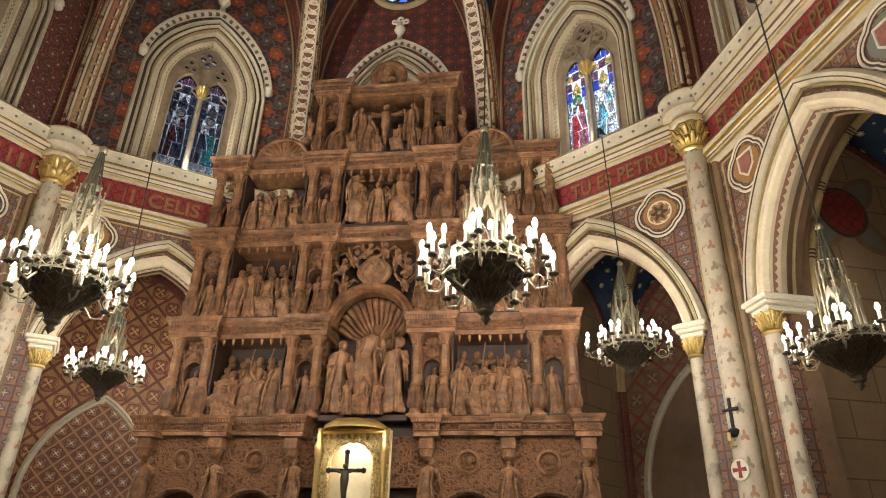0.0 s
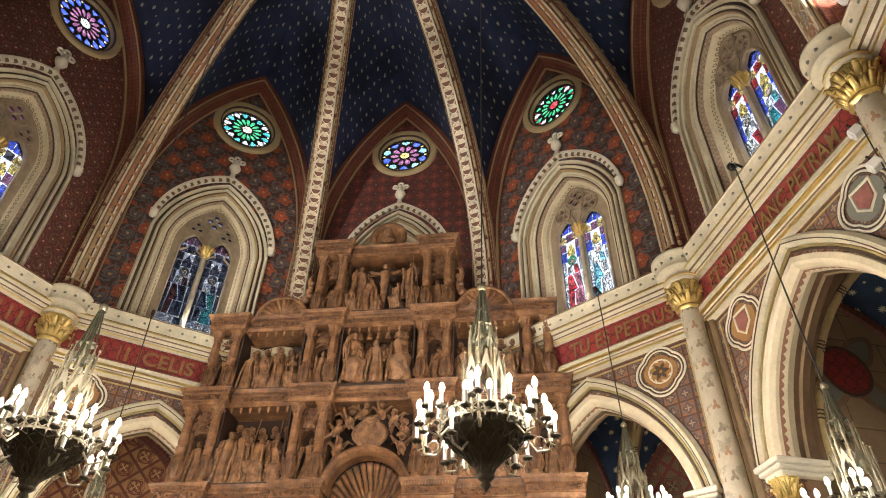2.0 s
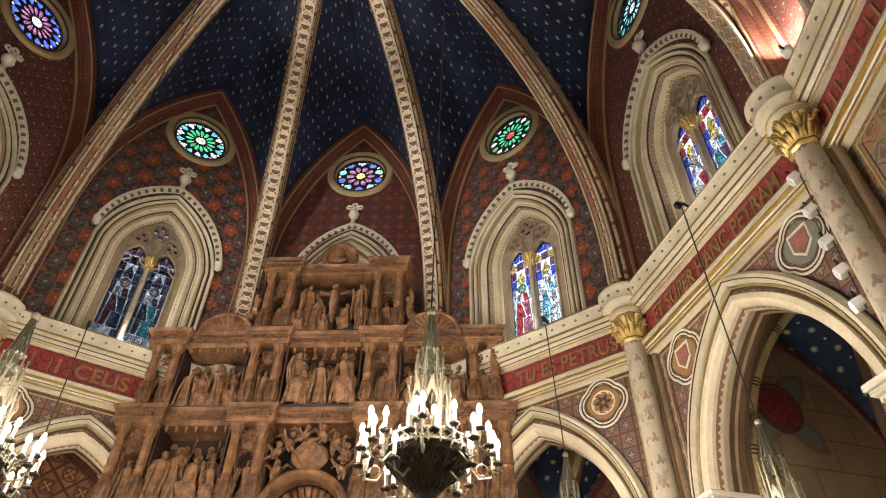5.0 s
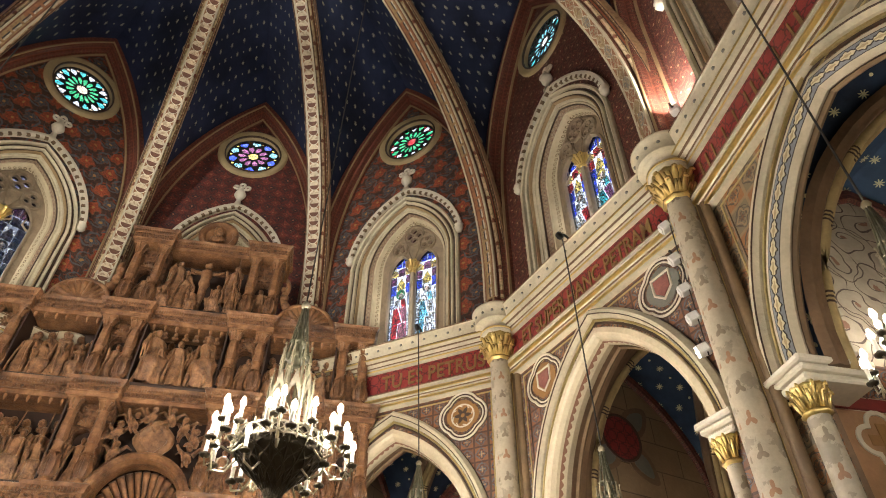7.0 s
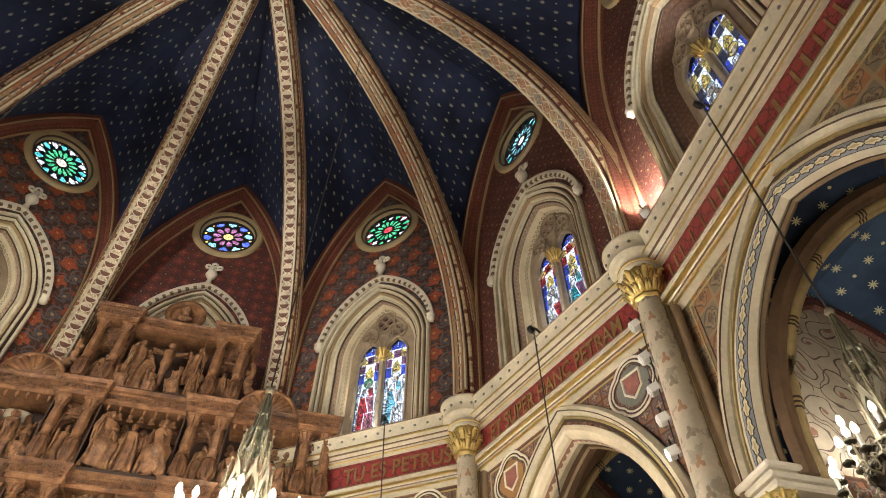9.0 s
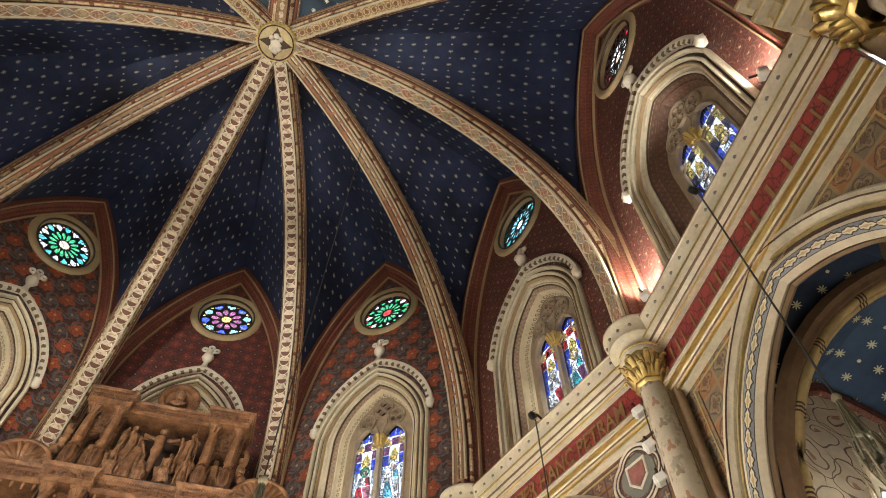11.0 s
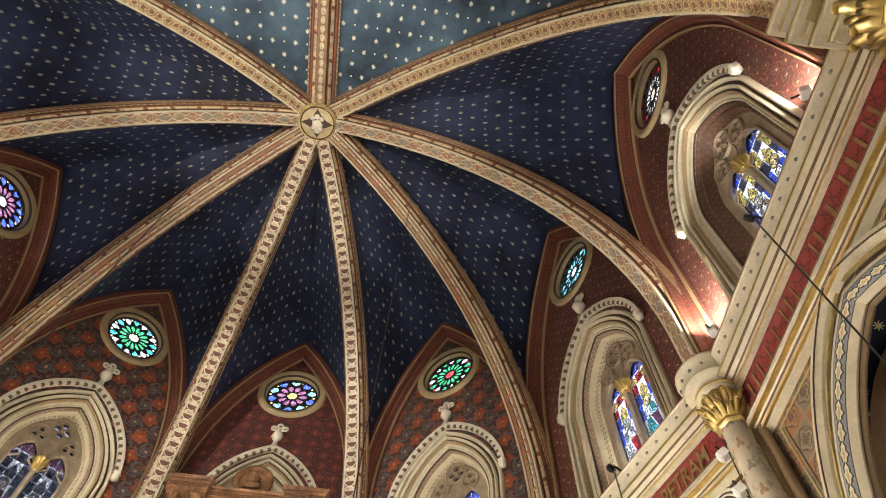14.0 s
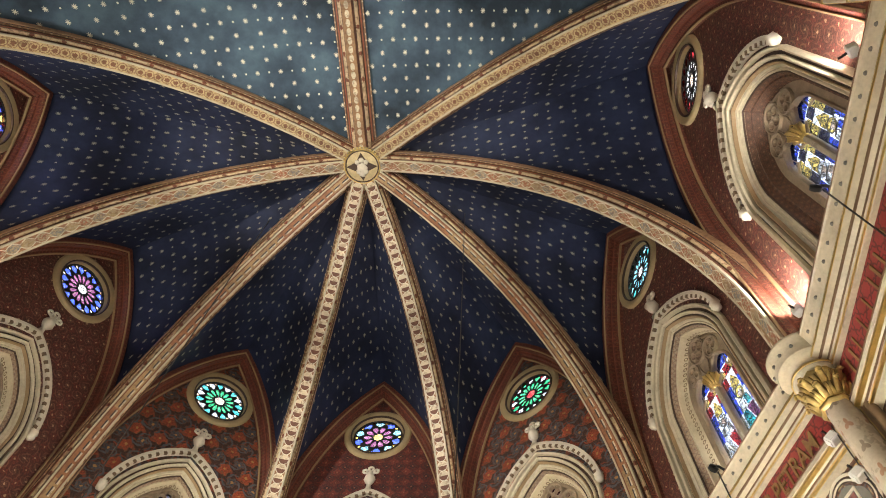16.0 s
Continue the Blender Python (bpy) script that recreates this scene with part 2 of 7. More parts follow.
RIBS = {"chain": band("rib_chain_paint", "chain"), "dash": band("rib_dash_paint", "dash"), "wave": band("rib_wave_paint", "wave"), "leafy": band("rib_leaf_paint", "leafy"), "oval": band("rib_oval_paint", "oval")}
WALLRIB = tiled("brick_red_wall_rib", 0.16, (0.135, 0.033, 0.021), (0.21, 0.065, 0.036), (0.05, 0.018, 0.014), (0.26, 0.14, 0.07))
WALLLINE = plain("dull_ochre_line", (0.34, 0.23, 0.12), 0.6)
SPANDREL = tiled("ochre_blue_spandrel", 0.19, (0.25, 0.105, 0.045), (0.085, 0.04, 0.025), (0.10, 0.12, 0.14), (0.46, 0.31, 0.15), False, (0.17, 0.075, 0.04))
PANELS = tiled("ochre_grey_panels", 0.27, (0.27, 0.115, 0.04), (0.26, 0.175, 0.095), (0.085, 0.06, 0.04), (0.15, 0.07, 0.03), False, (0.17, 0.135, 0.085))
CHAP_TAN = tiled("tan_quatrefoil_chapel_wall", 0.40, (0.44, 0.22, 0.085), (0.15, 0.04, 0.02), (0.17, 0.045, 0.025), (0.62, 0.42, 0.18), True, (0.36, 0.16, 0.06))
CHAP_DOTS = tiled("dark_red_gold_dotted_field", 0.26, (0.20, 0.07, 0.03), (0.36, 0.18, 0.07), (0.10, 0.025, 0.015), (0.85, 0.74, 0.48), True, (0.15, 0.05, 0.025))
CHAP_RED = tiled("red_diamond_chapel_wall", 0.46, (0.22, 0.14, 0.08), (0.24, 0.05, 0.03), (0.10, 0.06, 0.05), (0.4, 0.26, 0.12), True)
n = Nodes("scrolled_beige_chapel_wall", 0.65)
x, y = n.uv()
x, y = n.add(x, n.mul(n.sub(n.noise(1.8, 2), 0.5), 0.5)), n.add(y, n.mul(n.sub(n.noise(2.1, 2), 0.5), 0.4))
col = n.ramp(n.noise(2.5, 5), [(0.3, (0.40, 0.32, 0.22)), (0.7, (0.60, 0.51, 0.38))])
for off, wind in ((0.0, 0.159), (0.5, -0.159)):
    a, b, r, th = n.cell(x, y, 0.56, off, off)
    sp = n.m("FRACT", n.add(n.mul(r, 8.0), n.mul(th, wind)))
    col = n.mix(n.mul(n.less(sp, 0.12), n.less(r, 0.26)), col, (0.13, 0.085, 0.06))
    col = n.mix(n.less(n.add(r, n.mul(n.sub(n.noise(24, 2), 0.5), 0.05)), 0.035), col, (0.30, 0.15, 0.09))
CHAP_BEIGE = n.done(n.shade(col, 0.2, 2), 0.2)
n = Nodes("ashlar_chapel_wall", 0.7)
x, y = n.uv()
br = n.t.nodes.new("ShaderNodeTexBrick")
cb = n.t.nodes.new("ShaderNodeCombineXYZ")
n.put(cb.inputs[0], x), n.put(cb.inputs[1], y)
n.t.links.new(cb.outputs[0], br.inputs["Vector"])
br.inputs["Color1"].default_value, br.inputs["Color2"].default_value = (0.30, 0.205, 0.115, 1), (0.27, 0.18, 0.10, 1)
br.inputs["Mortar"].default_value = (0.14, 0.09, 0.05, 1)
br.inputs["Scale"].default_value, br.inputs["Mortar Size"].default_value = 1.0, 0.008
br.inputs["Brick Width"].default_value, br.inputs["Row Height"].default_value = 0.8, 0.4
CHAP_STONE = n.done(n.shade(br.outputs[0], 0.25, 3), 0.2)
SPIRE = plain("dark_green_bronze", (0.16, 0.15, 0.10), 0.4, 0.7, vary=0.3, scale=12)
n = Nodes("scalloped_ivory_band", 0.55)
x, y = n.uv()
saw = n.add(0.02, n.mul(n.m("ABSOLUTE", n.m("SINE", n.mul(y, math.pi / 0.09))), 0.03))
off = n.sub(x, 0.02)
SCALLOP = n.done(n.shade(n.mix(n.mul(n.more(off, 0.0), n.less(off, saw)), (0.60, 0.50, 0.34), (0.26, 0.12, 0.07)), 0.25, 3), 0.2)
n = Nodes("leaf_painted_band", 0.55)
x, y = n.uv()
off = n.m("ABSOLUTE", n.add(x, 0.03))
a, b, r, th = n.cell(x, y, 0.5, 0, 0, 0.15)
along = n.add(n.mul(b, 1 / 0.15), 0.5)
wide = n.mul(n.m("SINE", n.mul(n.m("POWER", along, 0.7), math.pi)), n.add(0.022, n.mul(n.m("COSINE", n.mul(along, 16.0)), 0.006)))
col = n.mix(n.less(off, 0.052), (0.60, 0.51, 0.36), (0.05, 0.04, 0.035))
col = n.mix(n.less(off, 0.045), col, (0.24, 0.25, 0.27))
col = n.mix(n.less(off, n.add(wide, 0.011)), col, (0.05, 0.04, 0.03))
col = n.mix(n.less(off, wide), col, (0.64, 0.54, 0.34))
col = n.mix(n.mul(n.less(off, n.mul(wide, 0.35)), n.less(along, 0.7)), col, (0.42, 0.32, 0.17))
LEAFBAND = n.done(n.shade(col, 0.25, 3), 0.2)
SHAFT = flowered("painted_marble_shaft", (0.46, 0.39, 0.285), (0.33, 0.18, 0.10), 0.27, 0.26)
REVEAL = tiled("mauve_flowered_reveal", 0.12, (0.40, 0.30, 0.205), (0.27, 0.185, 0.125), (0.32, 0.14, 0.07), (0.14, 0.13, 0.13), True)
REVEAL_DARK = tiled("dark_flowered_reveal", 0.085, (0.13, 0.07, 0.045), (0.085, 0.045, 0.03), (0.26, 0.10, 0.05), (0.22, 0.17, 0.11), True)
n = Nodes("cream_scrolled_reveal", 0.5)
x, y = n.uv()
a, b, r, th = n.cell(x, n.sub(y, 0.055), 0.085, 0, 0, 1.0)
off = n.sub(y, 0.105)
ring = n.m("SQRT", n.add(n.m("POWER", n.sub(a, n.mul(off, 0.6)), 2.0), n.mul(off, off)))
col = n.mix(n.less(n.m("ABSOLUTE", n.sub(ring, 0.022)), 0.006), (0.62, 0.53, 0.36), (0.17, 0.11, 0.055))
REVEAL2 = n.done(n.shade(col, 0.25, 3), 0.2)
STONE = plain("grey_tracery_stone", (0.33, 0.25, 0.165), 0.55, vary=0.4, scale=6)
METAL = plain("gilt_bronze_openwork", (0.38, 0.33, 0.225), 0.38, 0.8, vary=0.3, scale=10)
DARKMETAL = plain("dark_bronze", (0.07, 0.055, 0.035), 0.45, 0.7, vary=0.4, scale=14)
WAX = plain("white_candle_sleeve", (0.80, 0.76, 0.66), 0.5, vary=0.05)
WHITEBOX = plain("white_enamelled_metal", (0.75, 0.74, 0.70), 0.4, vary=0.1)
BLACK = plain("black_iron", (0.02, 0.018, 0.016), 0.5, 0.4)
CABLE = plain("dark_steel_cable", (0.06, 0.055, 0.05), 0.5, 0.6)
FLOOR = tiled("pale_stone_floor", 0.5, (0.42, 0.37, 0.29), (0.2, 0.17, 0.13), (0.36, 0.31, 0.24), (0.3, 0.25, 0.2))
NAVE = plain("warm_nave_plaster", (0.40, 0.30, 0.19), 0.7, vary=0.35, scale=1.2)
LEAD = plain("window_lead", (0.03, 0.03, 0.03), 0.5, 0.3)


def glow(name, colour, strength):
    n = Nodes(name)
    n.b.inputs["Emission Color"].default_value = (*colour, 1)
    n.b.inputs["Emission Strength"].default_value = strength
    return n.done((0.8, 0.7, 0.5), 0)


BULB = glow("lit_bulb", (1.0, 0.94, 0.83), 20)
GILTIVORY = plain("pale_gilt_band", (0.25, 0.22, 0.155), 0.4, 0.5, vary=0.3, scale=12)
LAMPFACE = glow("lit_spotlight_face", (1.0, 0.93, 0.80), 40)


def stained(name, col):
    """Coloured glass: daylight from outside comes through in its colour."""
    n = Nodes(name)
    t = n.t
    tr, gl, mx = t.nodes.new("ShaderNodeBsdfTransparent"), t.nodes.new("ShaderNodeBsdfGlossy"), t.nodes.new("ShaderNodeMixShader")
    f = n.ramp(n.noise(12, 4), [(0.3, [c ** 0.45 * 0.72 for c in col]), (0.7, [min(1.0, c ** 0.45 * 1.08) for c in col])])
    vo = t.nodes.new("ShaderNodeTexVoronoi")
    vo.inputs["Scale"].default_value = 26
    t.links.new(n.place(), vo.inputs["Vector"])
    ed = t.nodes.new("ShaderNodeTexVoronoi")
    ed.feature = "DISTANCE_TO_EDGE"
    ed.inputs["Scale"].default_value = 26
    t.links.new(n.place(), ed.inputs["Vector"])
    sp = t.nodes.new("ShaderNodeSeparateColor")
    t.links.new(vo.outputs["Color"], sp.inputs[0])
    f = n.mix(n.mul(sp.outputs[0], 0.34), f, n.mix(n.more(sp.outputs[1], 0.5), [c ** 0.5 * 0.35 for c in col], (0.66, 0.62, 0.50)))
    f = n.mix(n.less(ed.outputs["Distance"], 0.035), f, (0.10, 0.10, 0.10))
    t.links.new(f, tr.inputs[0])
    gl.inputs["Roughness"].default_value = 0.25
    mx.inputs[0].default_value = 0.05
    t.links.new(tr.outputs[0], mx.inputs[1])
    t.links.new(gl.outputs[0], mx.inputs[2])
    t.links.new(mx.outputs[0], t.nodes["Material Output"].inputs[0])
    return n.mat


# Three darker tints serve only window 3, dimmed for weaker daylight behind it.
GLASS = {k: stained(k + "_stained_glass", c) for k, c in dict(
    blue=(0.05, 0.10, 0.85), sky=(0.22, 0.62, 0.76), green=(0.03, 0.42, 0.16), red=(0.55, 0.03, 0.04), gold=(0.85, 0.62, 0.16),
    pale=(0.58, 0.64, 0.74), white=(0.78, 0.80, 0.80), pink=(0.62, 0.20, 0.26), plum=(0.26, 0.08, 0.20), dim_grey=(0.10, 0.11, 0.14), slate=(0.035, 0.06, 0.12), dim_red=(0.10, 0.02, 0.03), dark=(0.06, 0.06, 0.12), flesh=(0.82, 0.62, 0.48), teal=(0.05, 0.42, 0.45)).items()}


# ---- mesh helpers ----
def finish(name, bm, material, smooth=False):
    me = bpy.data.meshes.new(name)
    bm.normal_update()
    bm.to_mesh(me)
    bm.free()
    for mt in (material if isinstance(material, (list, tuple)) else [material]):
        me.materials.append(mt)
    if smooth:
        for p in me.polygons:
            p.use_smooth = True
    return me


def part(name, bm, material, parent=None, label="", smooth=False):
    ob = new(name, finish(name, bm, material, smooth))
    ob.parent = parent
    return tagged(ob, label)


def share(name, me, parent, m):
    ob = new(name, me)
    ob.parent = parent
    ob.matrix_basis = m
    return ob


def thing(name, m, label, category, group="", kind=""):
    ob = new(name)
    ob.empty_display_size = 0.1
    ob.matrix_world = m
    return tagged(ob, label, category, group, kind)


def face(bm, pts, uvs=None, mat=0):
    f = bm.faces.new([bm.verts.new(p) for p in pts])
    f.material_index = mat
    if uvs:
        lay = bm.loops.layers.uv.verify()
        for l, q in zip(f.loops, uvs):
            l[lay].uv = q
    return f


def box(bm, x0, x1, y0, y1, z0, z1, bevel=0.0, mat=0):
    r = bmesh.ops.create_cube(bm, size=1, matrix=Matrix.Translation(((x0 + x1) / 2, (y0 + y1) / 2, (z0 + z1) / 2)) @ Matrix.Diagonal((x1 - x0, y1 - y0, z1 - z0, 1)))
    for f in {f for v in r["verts"] for f in v.link_faces}:
        f.material_index = mat
    if bevel:
        bmesh.ops.bevel(bm, geom=list({e for v in r["verts"] for e in v.link_edges}), offset=bevel, segments=1, affect="EDGES")


def lathe(bm, prof, n=16, at=(0, 0, 0), start=0.0, turn=2 * math.pi, lobes=0, lobe=0.0, mat=0):
    """Turns a profile of (radius, height) round the upright through at; UVs in metres."""
    lay = bm.loops.layers.uv.verify()
    full = abs(turn - 2 * math.pi) < 1e-6
    cols = n if full else n + 1
    rows = []
    for r, z in prof:
        row = []
        for i in range(cols):
            a = start + turn * i / n
            q = r * (1 + lobe * math.cos(lobes * a)) if lobes else r
            row.append(bm.verts.new((at[0] + q * math.cos(a), at[1] + q * math.sin(a), at[2] + z)))
        rows.append(row)
    big = max(p[0] for p in prof)
    for j in range(len(prof) - 1):
        for i in range(n):
            k = (i + 1) % cols
            f = bm.faces.new((rows[j][i], rows[j][k], rows[j + 1][k], rows[j + 1][i]))
            f.material_index = mat
            for l, (ii, jj) in zip(f.loops, ((i, j), (i + 1, j), (i + 1, j + 1), (i, j + 1))):
                l[lay].uv = (ii * turn / n * big, prof[jj][1])


def tube(bm, pts, r, n=6, mat=0, r1=None):
    """A round bar along points."""
    pts = [Vector(p) for p in pts]
    rings = []
    for i, p in enumerate(pts):
        d = (pts[min(i + 1, len(pts) - 1)] - pts[max(i - 1, 0)]).normalized()
        s = d.cross(Vector((0.13, 0.21, 1.0))).normalized() if abs(d.z) < 0.95 else d.cross(Vector((1, 0.1, 0))).normalized()
        t = d.cross(s)
        rr = r if r1 is None else r + (r1 - r) * i / (len(pts) - 1)
        rings.append([bm.verts.new(p + (s * math.cos(a) + t * math.sin(a)) * rr) for a in [2 * math.pi * k / n for k in range(n)]])
    for a, b in zip(rings, rings[1:]):
        for k in range(n):
            bm.faces.new((a[k], a[(k + 1) % n], b[(k + 1) % n], b[k])).material_index = mat
    bm.faces.new(rings[0][::-1]).material_index = mat
    bm.faces.new(rings[-1]).material_index = mat


def sweep(bm, path, prof, sides, fronts, closed=False, cap=True, mat=0, ends=None):
    """Carries a profile of (side, front) along a path with a side and a front vector at each point; UV: u across from the middle, v along."""
    lay = bm.loops.layers.uv.verify()
    run = [0.0]
    for a, b in zip(prof, prof[1:]):
        run.append(run[-1] + math.hypot(b[0] - a[0], b[1] - a[1]))
    mid = run[-1] / 2
    dist, rows = 0.0, []
    for i, p in enumerate(path):
        if i:
            dist += (Vector(p) - Vector(path[i - 1])).length
        rows.append((dist, [bm.verts.new(Vector(p) + sides[i] * a + fronts[i] * b) for a, b in prof]))
    if closed:
        rows.append((dist + (Vector(path[0]) - Vector(path[-1])).length, rows[0][1]))
    for (da, a), (db, b) in zip(rows, rows[1:]):
        for k in range(len(prof) - 1):
            f = bm.faces.new((a[k], a[k + 1], b[k + 1], b[k]))
            f.material_index = mat
            for l, q in zip(f.loops, ((run[k] - mid, da), (run[k + 1] - mid, da), (run[k + 1] - mid, db), (run[k] - mid, db))):
                l[lay].uv = q
    if cap and not closed:
        bm.faces.new(rows[0][1][::-1]).material_index = mat
        bm.faces.new(rows[-1][1]).material_index = mat


def pointed(hw, z0, zs, za, n=14, x=0.0, sharp=0.0):
    """A pointed arch from foot to foot: straight from z0 to zs, arcs to the apex za."""
    h = za - zs
    r = (h * h + hw * hw) / (2 * hw)
    right = []
    top = math.atan2(h, r - hw) if r > hw else math.pi / 2
    top = math.asin(min(1, h / r)) if r >= hw else math.pi - math.asin(h / r)
    for i in range(n + 1):
        a = top * i / n
        right.append((hw - r + r * math.cos(a), zs + r * math.sin(a)))
    right[-1] = (0.0, za)
    right = [(u + (hw * (1 - i / n) - u) * sharp, z + (zs + h * i / n - z) * sharp) for i, (u, z) in enumerate(right)]
    pts = ([(hw, z0)] if z0 < zs - 1e-6 else []) + right
    return [(x - u, z) for u, z in pts] + [(x + u, z) for u, z in pts[-2::-1]]


def circle(r, z, n=32, x=0.0):
    return [(x - r * math.cos(2 * math.pi * i / n), z + r * math.sin(2 * math.pi * i / n)) for i in range(n)]


def inplane(path, closed=False):
    """Mitred outward normals of a path (u, z) that runs clockwise as seen from the room."""
    out, n = [], len(path)
    for i in range(n):
        a = path[i - 1] if i or closed else None
        b = path[(i + 1) % n] if i < n - 1 or closed else None
        ns = []
        for p, q in ((a, path[i]), (path[i], b)):
            if p is not None and q is not None:
                du, dz = q[0] - p[0], q[1] - p[1]
                l = math.hypot(du, dz) or 1
                ns.append(Vector((-dz / l, 0, du / l)))
        v = sum(ns, Vector())
        v.normalize()
        out.append(v / max(0.5, v.dot(ns[0])))
    return out


def moulding(bm, path, prof, y=0.0, closed=False, mat=0):
    """Profile (outward in the wall's plane, towards the room) carried along a path (u, z) in a wall."""
    sweep(bm, [(u, y, z) for u, z in path], prof, inplane(path, closed), [Vector((0, -1, 0))] * len(path), closed, mat=mat)


def plate(bm, outline, holes, y0, y1, mat=0):
    """A slab between y0 (room side) and y1 with an outline and holes in (u, z)."""
    lay = bm.loops.layers.uv.verify()
    for y in (y0, y1):
        edges = []
        for loop in [outline, *holes]:
            vs = [bm.verts.new((u, y, z)) for u, z in loop]
            edges += [bm.edges.new((a, b)) for a, b in zip(vs, vs[1:] + vs[:1])]
        made = bmesh.ops.triangle_fill(bm, edges=edges, use_beauty=True)["geom"]
        for f in made:
            if isinstance(f, bmesh.types.BMFace):
                f.material_index = mat
                if (f.normal.y > 0) == (y == y0):
                    f.normal_flip()
                for l in f.loops:
                    l[lay].uv = (l.vert.co.x, l.vert.co.z)
    for loop in [outline, *holes]:
        d = 0.0
        for a, b in zip(loop, loop[1:] + loop[:1]):
            e = math.hypot(b[0] - a[0], b[1] - a[1])
            face(bm, ((a[0], y0, a[1]), (b[0], y0, b[1]), (b[0], y1, b[1]), (a[0], y1, a[1])), ((d, 0), (d + e, 0), (d + e, y1 - y0), (d, y1 - y0)), mat)
            d += e


def loft(bm, a, b, mat=0):
    """Faces between two open or closed loops of 3D points of the same length."""
    d = 0.0
    for i in range(len(a) - 1):
        e = (Vector(a[i + 1]) - Vector(a[i])).length
        w = (Vector(b[i]) - Vector(a[i])).length
        face(bm, (a[i], a[i + 1], b[i + 1], b[i]), ((d, 0), (d + e, 0), (d + e, w), (d, w)), mat)
        d += e


# ---- plan: half a decagon and one straight bay; walls 1 to 7 from one side to the other ----
SIDE = 3.356
RAD = SIDE / 2 / math.sin(math.pi / 10)
VERT = {}
for i in range(3):
    th = math.pi / 10 + i * math.pi / 5
    VERT[4 + i] = Vector((RAD * math.sin(th), RAD * math.cos(th), 0))
VERT[7] = VERT[6] - Vector((0, SIDE, 0))
for k in (4, 5, 6, 7):
    VERT[7 - k] = Vector((-VERT[k].x, VERT[k].y, 0))
VERT[1].x = VERT[0].x = -5.70
# the last ribs spring from the columns of the choir arch
SPRUNG = dict(VERT)
for k in (0, 7):
    SPRUNG[k] = VERT[k] + Vector((0, -0.26, 0))


def wall_at(k):
    """Local x along the wall to the right as seen from the room, y outwards, z up; and the wall's length."""
    a, b = VERT[k - 1], VERT[k]
    t = (b - a).normalized()
    o = Vector((0, 0, 1)).cross(t)
    m = Matrix(((t.x, o.x, 0, (a.x + b.x) / 2), (t.y, o.y, 0, (a.y + b.y) / 2), (0, 0, 1, 0), (0, 0, 0, 1)))
    return m, (b - a).length


def half_turn(k, end):
    """Tangent of half the corner's angle between a wall and its neighbour (0 where there is none)."""
    j = k + end
    if not 1 <= j <= 7:
        return 0.0
    ta, tb = wall_at(k)[0].col[0].xyz, wall_at(j)[0].col[0].xyz
    return math.tan(ta.angle(tb) / 2)


SPRING = 4.05
# half width and apex of the outer order of each chapel arch
ARCHES = {1: (1.41, 5.95), 2: (1.25, 5.80), 3: (1.25, 5.62), 4: (1.25, 5.72), 5: (1.25, 5.71), 6: (1.25, 5.81), 7: (1.41, 5.95)}
LETTERS = {5: "TU ES PETRUS", 6: "ET SUPER HANC PETRAM", 3: "CELIS"}
ROOM = {}


def structure(name, bm, material, m, label, category):
    ob = part(name, bm, material)
    ob.matrix_world = m
    return tagged(ob, label, category, kind="structure")


